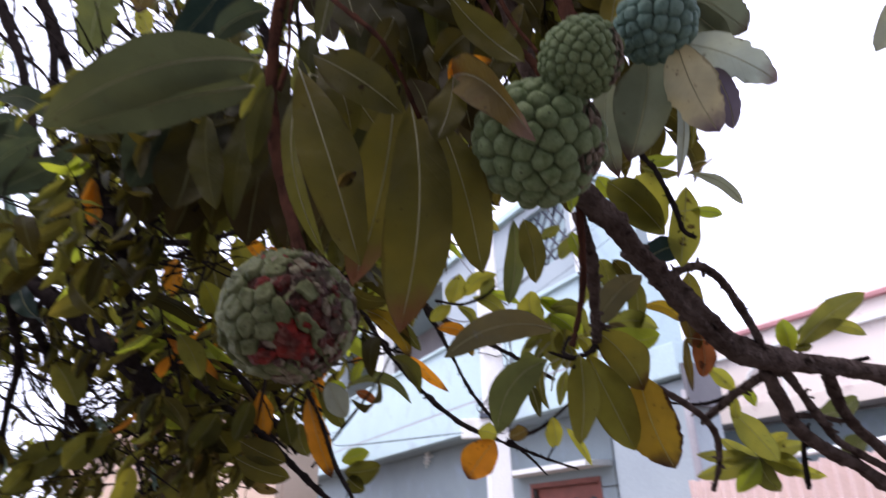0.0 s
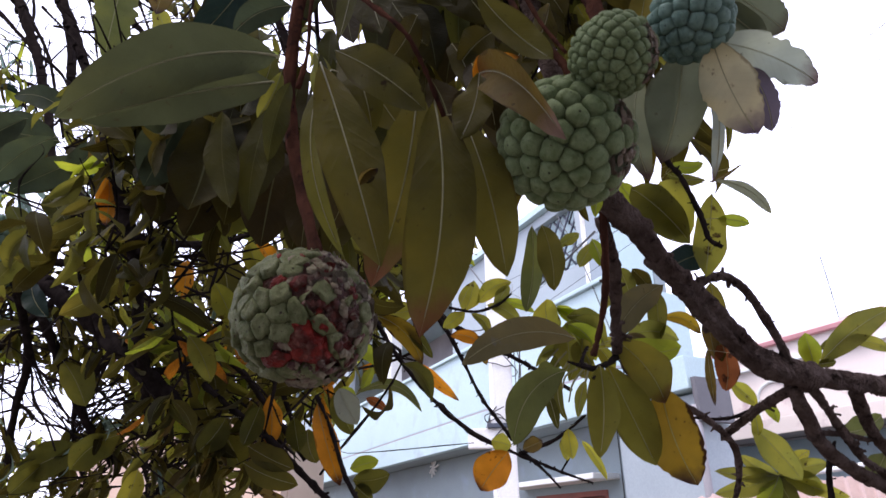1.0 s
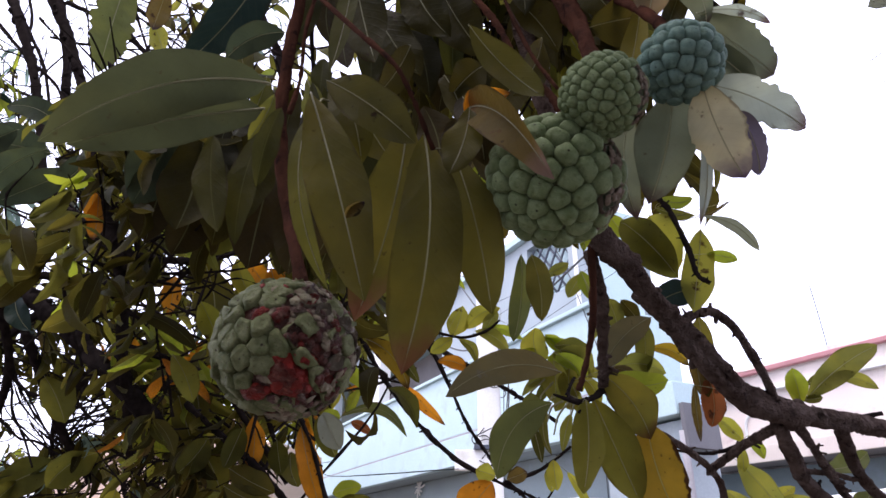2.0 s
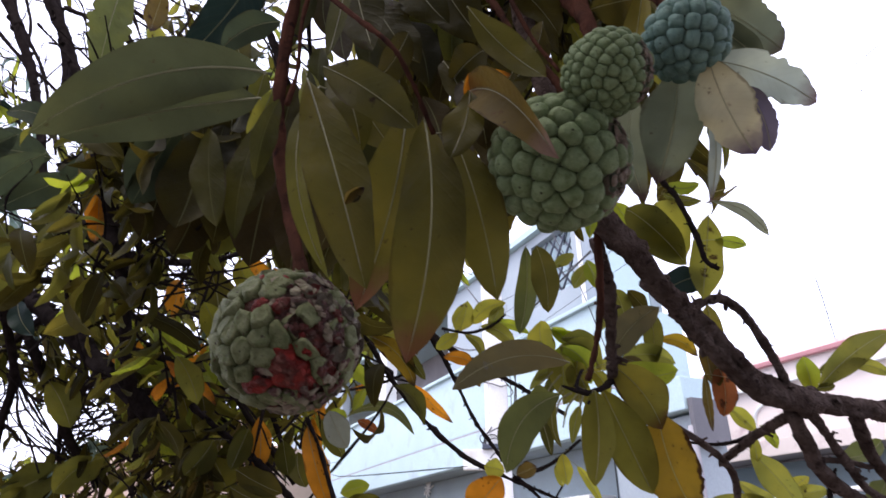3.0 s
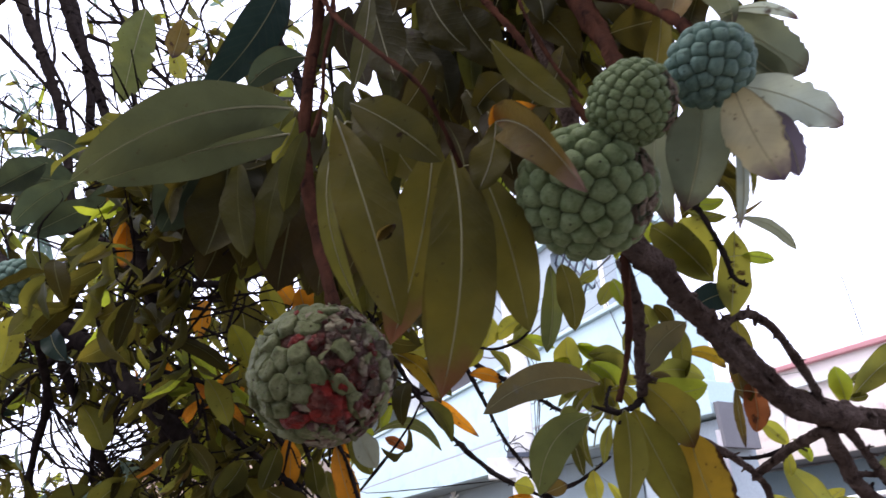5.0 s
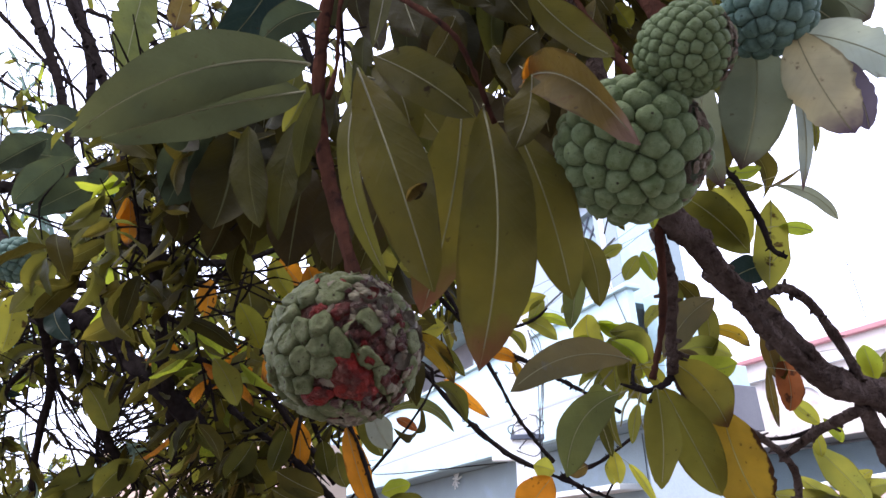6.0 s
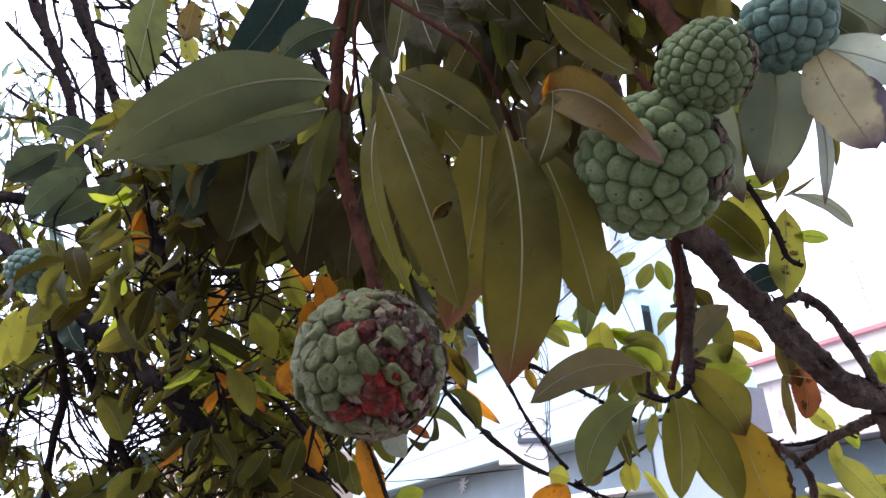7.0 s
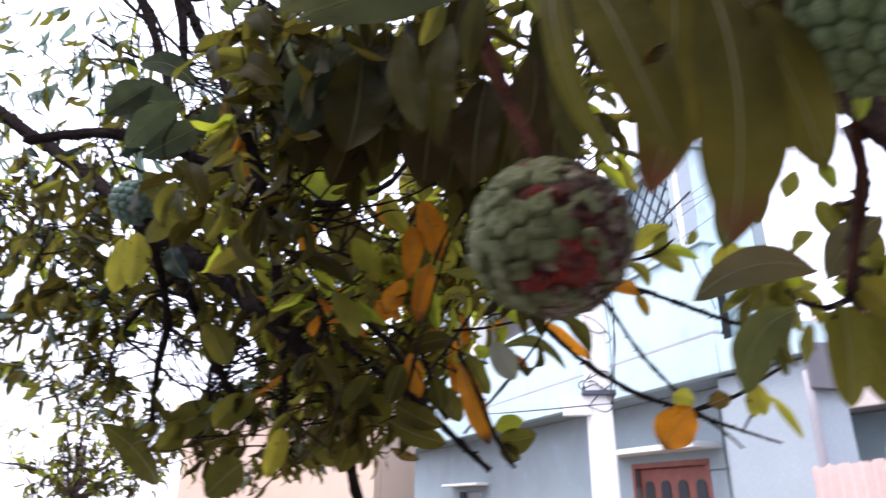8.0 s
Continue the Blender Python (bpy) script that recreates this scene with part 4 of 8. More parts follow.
limb(tree, "branch", [(-0.8090, 1.1200, 2.0630, 0.0094), (-0.7831, 1.1500, 1.9846, 0.0083), (-0.7670, 1.2000, 1.9223, 0.0084), (-0.7623, 1.3000, 1.8397, 0.0077), (-0.7285, 1.4000, 1.7474, 0.0080)], TWIG, knobs=0.16)
limb(tree, "branch", [(-0.8552, 1.1200, 2.0992, 0.0085), (-0.8669, 1.2000, 2.0255, 0.0077), (-0.8950, 1.3000, 1.9505, 0.0080), (-0.9634, 1.4000, 1.8450, 0.0071), (-1.0156, 1.5000, 1.7416, 0.0074)], TWIG, knobs=0.16)
limb(tree, "branch", [(-0.5587, 1.0800, 1.9338, 0.0067), (-0.5027, 1.1500, 1.9293, 0.0060), (-0.4237, 1.2000, 1.8964, 0.0052), (-0.3453, 1.2000, 1.8035, 0.0050), (-0.2824, 1.2000, 1.7265, 0.0048)], TWIG, knobs=0.16)
limb(tree, "branch", [(-0.5617, 1.1200, 1.8662, 0.0077), (-0.5381, 1.3000, 1.9343, 0.0068), (-0.4468, 1.3500, 2.0502, 0.0060), (-0.3930, 1.4000, 2.1975, 0.0065)], TWIG, knobs=0.16)
limb(tree, "branch", [(-0.5631, 1.0000, 2.0764, 0.0066), (-0.5484, 1.1500, 2.1288, 0.0065), (-0.5057, 1.3000, 2.2032, 0.0061), (-0.4262, 1.4000, 2.3153, 0.0067), (-0.3515, 1.4000, 2.4991, 0.0056)], TWIG, knobs=0.16)
limb(tree, "twig", [(-0.2824, 1.2000, 1.7265, 0.0048), (-0.3218, 1.1800, 1.8284, 0.0039), (-0.3487, 1.1600, 1.8647, 0.0039), (-0.4179, 1.1800, 1.9020, 0.0031)], TWIG, knobs=0.2)
limb(tree, "twig", [(-0.4618, 1.1500, 1.8531, 0.0060), (-0.3810, 1.1400, 1.7910, 0.0058), (-0.3152, 1.1300, 1.7418, 0.0057), (-0.2618, 1.1200, 1.6910, 0.0055), (-0.2038, 1.1200, 1.6390, 0.0054)], TWIG, knobs=0.2)
limb(tree, "twig", [(-0.2519, 1.1200, 1.8232, 0.0039), (-0.2245, 1.1200, 1.7663, 0.0038), (-0.1956, 1.1100, 1.6934, 0.0036), (-0.1649, 1.1000, 1.6419, 0.0035)], TWIG, knobs=0.2)

# big near leaves
leaf(tree, (-0.1340, 0.3850, 1.9229), (-0.2421, 0.3250, 1.8304), 0.0409, "drab", side=0.0147, bend=0.0075, cup=0.1, blunt=0.56, peak=0.97)
leaf(tree, (-0.1397, 0.3980, 1.9103), (-0.2390, 0.3450, 1.8422), 0.0344, "drab", side=0.0030, bend=0.0023, turn=6, blunt=0.56)
leaf(tree, (-0.0926, 0.3500, 1.8851), (-0.0502, 0.3500, 1.7416), 0.0367, "olive", side=-0.0017, bend=0.0021, peak=1.12)
leaf(tree, (-0.0318, 0.3800, 1.8847), (-0.0591, 0.3800, 1.7399), 0.0417, "olive_tip", side=-0.0054, bend=0.0015, peak=1.1)
leaf(tree, (-0.0192, 0.3670, 1.8649), (-0.0293, 0.3670, 1.7048), 0.0437, "olive_tip", side=-0.0091, bend=0.0035, peak=1.14)
leaf(tree, (0.0006, 0.3770, 1.8559), (0.0225, 0.3770, 1.7439), 0.0331, "olive", side=-0.0038, bend=0.0014, turn=8, blunt=0.65, peak=1.08)
leaf(tree, (-0.0858, 0.3620, 1.9060), (-0.0248, 0.3620, 1.8547), 0.0322, "spotted", side=-0.0029, bend=0.0023, turn=-14)
leaf(tree, (0.0077, 0.3850, 1.8981), (0.0544, 0.3180, 1.8008), 0.0266, "curled", side=-0.0157, cup=0.75, turn=14, bend=0.0085, blunt=0.5, peak=0.9)
leaf(tree, (0.0074, 0.3780, 1.8927), (0.0373, 0.3520, 1.8873), 0.0166, "orange", cup=0.6, turn=-20)
leaf(tree, (0.0110, 0.4000, 1.9163), (0.0411, 0.4000, 1.8425), 0.0369, "umber", turn=10)
leaf(tree, (0.0069, 0.3850, 1.9103), (0.0214, 0.3850, 1.8524), 0.0280, "umber", turn=-12)
leaf(tree, (0.0105, 0.3560, 1.8780), (-0.0030, 0.3560, 1.8279), 0.0263, "olive", turn=20)
leaf(tree, (0.0107, 0.3450, 1.9389), (0.0575, 0.3450, 1.8785), 0.0235, "olive", turn=-20, side=0.0023)
leaf(tree, (-0.0961, 0.4000, 1.9314), (-0.0941, 0.4000, 1.8415), 0.0166, "shade", turn=25, rib=False)
leaf(tree, (-0.0938, 0.3850, 1.9081), (-0.0766, 0.3850, 1.7605), 0.0175, "green", turn=35)
leaf(tree, (-0.0530, 0.3800, 1.8837), (-0.0336, 0.3800, 1.9027), 0.0240, "umber")
leaf(tree, (-0.0619, 0.4000, 2.0284), (-0.0398, 0.4000, 2.0951), 0.0387, "umber", turn=20)
leaf(tree, (-0.0895, 0.4300, 2.0954), (-0.0638, 0.4300, 1.9818), 0.0448, "dark", turn=12)
leaf(tree, (-0.0823, 0.4000, 2.0552), (-0.0934, 0.4000, 1.9463), 0.0184, "green", turn=30)
limb(tree, "twig", [(0.1555, 0.6680, 1.7685, 0.0035), (0.1404, 0.6570, 1.7562, 0.0028), (0.1212, 0.6450, 1.7498, 0.0022), (0.0985, 0.6400, 1.7558, 0.0014)], TWIG, knobs=0.2)
limb(tree, "twig", [(0.1404, 0.6570, 1.7562, 0.0023), (0.1271, 0.6400, 1.7468, 0.0016), (0.1198, 0.6300, 1.7365, 0.0011)], TWIG, knobs=0.2)
limb(tree, "twig", [(0.1212, 0.6450, 1.7498, 0.0022), (0.1243, 0.7000, 1.7701, 0.0018), (0.1522, 0.8000, 1.8120, 0.0021), (0.1851, 0.8800, 1.8447, 0.0019)], TWIG, knobs=0.2)

leaf(tree, (-0.1390, 0.4200, 2.0052), (-0.1840, 0.4200, 1.9760), 0.0246, "bottle", side=0.0057, turn=10)
leaf(tree, (-0.1060, 0.4000, 1.9368), (-0.1031, 0.4000, 1.8528), 0.0129, "shade", turn=20, rib=False)
leaf(tree, (-0.1131, 0.4100, 1.9471), (-0.0993, 0.4100, 1.8761), 0.0147, "green", turn=-20)
leaf(tree, (-0.1040, 0.4200, 1.9772), (-0.1040, 0.4200, 1.9374), 0.0167, "shade", rib=False)
leaf(tree, (-0.2006, 0.6000, 2.0854), (-0.2223, 0.6000, 2.0243), 0.0215, "leafy")
leaf(tree, (-0.0875, 0.4050, 1.9365), (-0.0652, 0.4050, 1.8668), 0.0329, "olive", side=-0.0048)
leaf(tree, (-0.0701, 0.4100, 1.9180), (-0.0434, 0.4100, 1.8714), 0.0271, "olive")
leaf(tree, (-0.2198, 0.6200, 2.1287), (-0.2302, 0.6200, 2.0694), 0.0234, "green")

leaf(tree, (-0.0629, 0.3440, 1.7908), (-0.0520, 0.3410, 1.7998), 0.0065, "brown", side=-0.0025, cup=0.8, turn=20, ragged=0.3, rib=False)
leaf(tree, (-0.0589, 0.3430, 1.7910), (-0.0540, 0.3430, 1.7961), 0.0029, "umber", ragged=0.2, rib=False)

# leaves round the hanging fruit
leaf(tree, (0.1469, 0.3637, 1.8956), (0.1208, 0.3637, 1.8109), 0.0384, "dusk", side=-0.0036, bend=0.0022)
leaf(tree, (0.1303, 0.3962, 1.9066), (0.1231, 0.3962, 1.8174), 0.0224, "dusk", side=0.0058, turn=14)
leaf(tree, (0.1610, 0.3579, 1.8698), (0.1469, 0.3579, 1.7923), 0.0081, "sage", side=-0.0033, turn=15)
leaf(tree, (0.1653, 0.3622, 1.8571), (0.1619, 0.3622, 1.8181), 0.0045, "green")
leaf(tree, (0.1563, 0.3375, 1.8812), (0.1692, 0.3375, 1.8136), 0.0311, "haze_tan", side=0.0021, ragged=0.16, blunt=0.52, bend=0.0028)
leaf(tree, (0.1781, 0.3455, 1.8679), (0.1831, 0.3455, 1.8206), 0.0150, "plum", side=-0.0029, ragged=0.15, blunt=0.5)
leaf(tree, (0.1593, 0.3456, 1.8898), (0.2183, 0.3456, 1.8548), 0.0247, "sage", side=-0.0046, ragged=0.22, blunt=0.52)
leaf(tree, (0.1709, 0.3581, 1.9568), (0.2160, 0.3581, 1.9080), 0.0324, "dusk", side=-0.0016, ragged=0.14, blunt=0.48)
leaf(tree, (0.1757, 0.3624, 1.9379), (0.2069, 0.3624, 1.8960), 0.0212, "dusk", turn=10)
leaf(tree, (0.1850, 0.3622, 1.9655), (0.2147, 0.3622, 1.9446), 0.0123, "haze_tan", ragged=0.25, blunt=0.55)
leaf(tree, (0.1715, 0.3536, 1.9587), (0.2202, 0.3536, 1.9491), 0.0083, "sage", side=-0.0067, turn=16)
leaf(tree, (0.1593, 0.3529, 2.0004), (0.1745, 0.3529, 1.9440), 0.0239, "dusk", turn=14)
leaf(tree, (0.1830, 0.3705, 2.0639), (0.1989, 0.3705, 1.9970), 0.0335, "dusk")
leaf(tree, (0.1678, 0.3772, 2.0334), (0.1453, 0.3772, 1.9745), 0.0313, "tan", ragged=0.2)
leaf(tree, (0.1557, 0.4100, 2.0286), (0.1325, 0.4100, 1.9382), 0.0201, "olive", turn=16)
leaf(tree, (0.1132, 0.4200, 2.0105), (0.1576, 0.4200, 2.0218), 0.0384, "dark", turn=10)
leaf(tree, (0.1545, 0.6000, 2.1351), (0.1412, 0.6000, 2.1706), 0.0229, "lime", turn=10)
leaf(tree, (0.1371, 0.6000, 2.1271), (0.1257, 0.6000, 2.1106), 0.0106, "lime")
leaf(tree, (0.5279, 0.5000, 2.1761), (0.4184, 0.5000, 2.1159), 0.0354, "pale", side=0.0059)
leaf(tree, (0.4772, 0.5000, 2.0817), (0.4153, 0.5000, 1.9975), 0.0329, "pale", side=-0.0055)
leaf(tree, (0.0765, 0.5000, 2.1754), (0.0497, 0.5000, 2.1190), 0.0214, "lime")
leaf(tree, (0.1157, 0.5000, 1.8690), (0.1090, 0.5000, 1.8427), 0.0105, "bright")

leaf(tree, (0.0788, 0.6000, 2.2913), (0.0583, 0.6000, 2.2200), 0.0227, "amber")
leaf(tree, (0.0303, 0.7000, 2.4121), (0.0141, 0.7000, 2.3513), 0.0172, "orange")
leaf(tree, (0.0570, 0.7200, 2.4273), (0.0440, 0.7200, 2.3684), 0.0150, "leafy")

# leaves by the thin twig at the dark branch
leaf(tree, (0.2520, 0.5850, 1.9226), (0.3002, 0.5850, 1.8832), 0.0135, "pale", side=-0.0101, turn=30)
leaf(tree, (0.2809, 0.5850, 1.9388), (0.2464, 0.5850, 1.9201), 0.0046, "brown", turn=30)
leaf(tree, (0.2108, 0.5800, 1.9391), (0.2422, 0.5800, 1.9396), 0.0137, "bright")
leaf(tree, (0.2070, 0.5900, 1.9348), (0.2456, 0.5900, 1.9254), 0.0115, "green", turn=20)
leaf(tree, (0.2030, 0.6000, 1.9304), (0.2228, 0.6000, 1.8698), 0.0492, "lime", turn=12, blunt=0.6)
leaf(tree, (0.2536, 0.6000, 1.9148), (0.2313, 0.6000, 1.8255), 0.0325, "lime", turn=-14)
leaf(tree, (0.1731, 0.6000, 1.9245), (0.2229, 0.6000, 1.8607), 0.0399, "green", turn=10)
leaf(tree, (0.2413, 0.6100, 1.8535), (0.1976, 0.6100, 1.8355), 0.0290, "teal", turn=10, blunt=0.55)
leaf(tree, (0.2541, 0.6000, 1.8875), (0.2842, 0.6000, 1.8806), 0.0136, "bright", turn=15)
leaf(tree, (0.1675, 0.6200, 1.9418), (0.1878, 0.6200, 1.9144), 0.0180, "bright")
leaf(tree, (0.1317, 0.6200, 1.8772), (0.1386, 0.6200, 1.8464), 0.0149, "bright")

# leaves behind the dark branch
leaf(tree, (0.2394, 0.7500, 1.8736), (0.1728, 0.7500, 1.8063), 0.0369, "dusty", side=0.0070, turn=12)
leaf(tree, (0.2398, 0.7800, 1.8783), (0.2343, 0.7800, 1.8123), 0.0251, "green", turn=16)
leaf(tree, (0.2956, 0.9500, 1.8954), (0.3517, 0.9500, 1.8693), 0.0206, "amber", side=-0.0105)
leaf(tree, (0.1743, 0.7500, 1.7984), (0.2494, 0.7500, 1.7971), 0.0326, "bright", side=0.0078, turn=-12, blunt=0.58)
leaf(tree, (0.1906, 0.7800, 1.8148), (0.2584, 0.7800, 1.8130), 0.0295, "leafy", side=-0.0106, turn=12)
leaf(tree, (0.1915, 0.7700, 1.8176), (0.2201, 0.7700, 1.8061), 0.0116, "tan")
leaf(tree, (0.2034, 0.8000, 1.9168), (0.2128, 0.8000, 1.8725), 0.0249, "green")
leaf(tree, (0.2205, 0.8000, 1.9147), (0.2405, 0.8000, 1.8866), 0.0212, "dark")
leaf(tree, (0.2848, 0.7200, 1.8641), (0.2804, 0.7200, 1.7717), 0.0292, "olive", turn=18, side=0.0051)
leaf(tree, (0.2764, 0.7300, 1.8267), (0.2783, 0.7300, 1.7742), 0.0165, "brown")
leaf(tree, (0.2840, 0.7200, 1.7907), (0.2781, 0.7200, 1.7397), 0.0246, "rust", ragged=0.08, cup=0.5, blunt=0.45)
leaf(tree, (0.2668, 0.7200, 1.7846), (0.2644, 0.7200, 1.7244), 0.0098, "brown", ragged=0.1)
leaf(tree, (0.5010, 0.9300, 1.8150), (0.6233, 0.9300, 1.8950), 0.0388, "leafy", bend=0.0065, side=-0.0065)
leaf(tree, (0.4912, 0.9300, 1.8071), (0.4846, 0.9300, 1.8523), 0.0230, "leafy", turn=15)
leaf(tree, (0.5092, 0.9400, 1.8213), (0.5453, 0.9400, 1.8437), 0.0146, "leafy")
leaf(tree, (0.4879, 0.9200, 1.8072), (0.4859, 0.9200, 1.8577), 0.0279, "bright")
leaf(tree, (0.5408, 0.9300, 1.8527), (0.6081, 0.9300, 1.8314), 0.0193, "leafy", side=-0.0048)
leaf(tree, (0.5120, 0.9400, 1.8394), (0.5570, 0.9400, 1.8637), 0.0164, "green")
leaf(tree, (0.4971, 0.9300, 1.8151), (0.5256, 0.9300, 1.8185), 0.0128, "green")
leaf(tree, (0.3888, 0.8000, 1.7823), (0.3698, 0.8000, 1.8008), 0.0110, "green")
leaf(tree, (0.3262, 0.8200, 1.7700), (0.3532, 0.8200, 1.7406), 0.0199, "lime")
leaf(tree, (0.3692, 0.8400, 1.7509), (0.3839, 0.8400, 1.7230), 0.0140, "bright")
leaf(tree, (0.3560, 0.8400, 1.7414), (0.3559, 0.8400, 1.7074), 0.0139, "lime")
leaf(tree, (0.3591, 0.8600, 1.7238), (0.4068, 0.8600, 1.6572), 0.0350, "leafy", turn=14, side=-0.0042)
leaf(tree, (0.4344, 0.9800, 1.6713), (0.3467, 0.9800, 1.6787), 0.0226, "leafy", turn=23, bend=0.0047)
leaf(tree, (0.4344, 0.9800, 1.6713), (0.3429, 0.9800, 1.6491), 0.0267, "leafy", turn=-13, bend=0.0047)
leaf(tree, (0.4344, 0.9800, 1.6713), (0.3869, 0.9800, 1.6993), 0.0206, "leafy", turn=-5, bend=0.0048)
leaf(tree, (0.4344, 0.9800, 1.6713), (0.4845, 0.9800, 1.7045), 0.0206, "lime", turn=-1, bend=0.0048)
leaf(tree, (0.4344, 0.9800, 1.6713), (0.5053, 0.9800, 1.6866), 0.0267, "leafy", turn=23, bend=0.0047)
leaf(tree, (0.4344, 0.9800, 1.6713), (0.4933, 0.9800, 1.6511), 0.0313, "leafy", turn=-5, bend=0.0047)
leaf(tree, (0.4344, 0.9800, 1.6713), (0.3953, 0.9800, 1.6259), 0.0281, "bright", turn=5, bend=0.0047)
leaf(tree, (0.4344, 0.9800, 1.6713), (0.5255, 0.9800, 1.6419), 0.0203, "lime", turn=10, bend=0.0047)
leaf(tree, (0.4344, 0.9800, 1.6713), (0.4562, 0.9800, 1.6249), 0.0312, "green", turn=15, bend=0.0047)
leaf(tree, (0.4233, 1.0000, 1.6822), (0.4349, 1.0000, 1.6443), 0.0401, "teal")
leaf(tree, (0.6112, 1.0000, 1.7540), (0.5478, 1.0000, 1.7310), 0.0364, "grey", turn=30)
leaf(tree, (0.6029, 1.0000, 1.7024), (0.5700, 1.0000, 1.6646), 0.0354, "grey", turn=30)

# middle cluster
leaf(tree, (0.0976, 0.5850, 1.7635), (-0.0053, 0.5550, 1.7341), 0.0302, "dusty", side=0.0148, cup=0.1, bend=0.002)
leaf(tree, (0.0971, 0.6400, 1.7475), (0.0408, 0.6300, 1.6766), 0.0372, "grey", side=0.0157, turn=-14, bend=0.0043)
leaf(tree, (0.0957, 0.6600, 1.7516), (0.0967, 0.6600, 1.7018), 0.0094, "green", side=0.0067)
leaf(tree, (0.0803, 0.6600, 1.7282), (0.0869, 0.6600, 1.6949), 0.0112, "green")
leaf(tree, (0.1277, 0.6300, 1.7483), (0.1182, 0.6300, 1.6648), 0.0314, "backlit_olive", side=-0.0025, turn=10)
leaf(tree, (0.1417, 0.6600, 1.7559), (0.1761, 0.6600, 1.6596), 0.0430, "backlit_olive", side=0.0005, turn=-10, bend=0.0043)
leaf(tree, (0.1513, 0.6600, 1.7821), (0.1937, 0.6600, 1.7172), 0.0438, "backlit_olive_tip", side=-0.0094, turn=-18)
leaf(tree, (0.1571, 0.6800, 1.7496), (0.1788, 0.6800, 1.6942), 0.0193, "leafy", side=0.0083, turn=16)
leaf(tree, (0.1949, 0.6700, 1.7342), (0.2153, 0.6700, 1.6418), 0.0532, "amber", side=0.0040, ragged=0.1, turn=8)
leaf(tree, (0.1213, 0.6800, 1.7449), (0.1105, 0.6800, 1.7083), 0.0116, "leafy")
leaf(tree, (0.1349, 0.9000, 1.7286), (0.1380, 0.9000, 1.6903), 0.0204, "lime")
leaf(tree, (0.1231, 0.8500, 1.8436), (0.1143, 0.8500, 1.8933), 0.0388, "lime", side=-0.0065, turn=-15)
leaf(tree, (0.1282, 0.8600, 1.8447), (0.0906, 0.8600, 1.8610), 0.0195, "bright", side=0.0051)
leaf(tree, (0.1259, 0.8600, 1.8843), (0.1861, 0.8600, 1.8731), 0.0195, "bright", side=0.0052, turn=20)
leaf(tree, (0.1276, 0.8600, 1.8538), (0.1826, 0.8600, 1.8693), 0.0138, "bright", side=0.0032)
leaf(tree, (0.1341, 0.8400, 1.8556), (0.1684, 0.8400, 1.8120), 0.0330, "leafy", side=-0.0107, turn=-20)
leaf(tree, (0.1389, 0.8500, 1.8607), (0.1534, 0.8500, 1.8176), 0.0230, "bright", side=0.0080)
leaf(tree, (0.1307, 0.8400, 1.8217), (0.0912, 0.8400, 1.7983), 0.0135, "leafy", side=0.0068)
leaf(tree, (0.1393, 0.8400, 1.8214), (0.1085, 0.8400, 1.7845), 0.0143, "green", side=0.0048)
leaf(tree, (0.1483, 0.8200, 1.8135), (0.1288, 0.8200, 1.7752), 0.0170, "backlit_olive", turn=-20)
leaf(tree, (0.1507, 0.8000, 1.8017), (0.1585, 0.8000, 1.7654), 0.0151, "leafy")
leaf(tree, (0.1604, 0.8000, 1.8138), (0.1775, 0.8000, 1.7728), 0.0181, "backlit_olive", side=-0.0073)
leaf(tree, (0.1714, 0.8400, 1.8308), (0.2024, 0.8400, 1.8300), 0.0143, "leafy")
leaf(tree, (0.1870, 0.8600, 1.8739), (0.2183, 0.8600, 1.9031), 0.0163, "leafy", side=-0.0068)
leaf(tree, (0.0847, 0.7200, 1.9413), (0.0706, 0.7200, 1.8334), 0.0259, "grey", side=-0.0025, turn=14)
leaf(tree, (0.0942, 0.7000, 1.9326), (0.1011, 0.7000, 1.8511), 0.0311, "olive", side=-0.0037, turn=10, blunt=0.6)
leaf(tree, (0.1553, 0.7200, 1.9162), (0.1361, 0.7200, 1.8869), 0.0177, "leafy")
leaf(tree, (0.1448, 0.7400, 1.9392), (0.1170, 0.7400, 1.9222), 0.0140, "leafy")
leaf(tree, (0.0201, 1.0000, 1.9804), (0.0038, 1.0000, 1.9280), 0.0359, "lime", turn=18)
leaf(tree, (0.0810, 1.0000, 1.9766), (0.0249, 1.0000, 1.9413), 0.0283, "lime", side=0.0079)
leaf(tree, (0.0761, 1.0000, 1.9710), (0.0539, 1.0000, 1.9293), 0.0246, "leafy", turn=-20)
leaf(tree, (0.0400, 1.0000, 1.9381), (0.0922, 1.0000, 1.9045), 0.0236, "leafy", side=-0.0076)
leaf(tree, (0.0545, 1.0000, 1.9414), (0.1158, 1.0000, 1.9238), 0.0161, "bright", side=-0.0068)
leaf(tree, (0.0144, 1.0000, 1.9240), (0.0419, 1.0000, 1.8852), 0.0170, "green", side=-0.0082)
leaf(tree, (0.0046, 1.0000, 1.9261), (-0.0307, 1.0000, 1.9016), 0.0227, "lime")
leaf(tree, (0.1015, 1.0000, 1.9465), (0.1168, 1.0000, 1.9697), 0.0132, "leafy")
leaf(tree, (0.0282, 1.0000, 1.8741), (-0.0195, 1.0000, 1.8887), 0.0217, "orange", side=0.0063)
leaf(tree, (0.0231, 1.0000, 1.8760), (0.0354, 1.0000, 1.8410), 0.0151, "amber")
leaf(tree, (-0.1567, 1.1000, 1.9610), (-0.0818, 1.1000, 1.9666), 0.0459, "lime", turn=-15)
leaf(tree, (-0.1016, 1.1000, 1.9421), (-0.0516, 1.1000, 1.8787), 0.0215, "green", turn=-2)
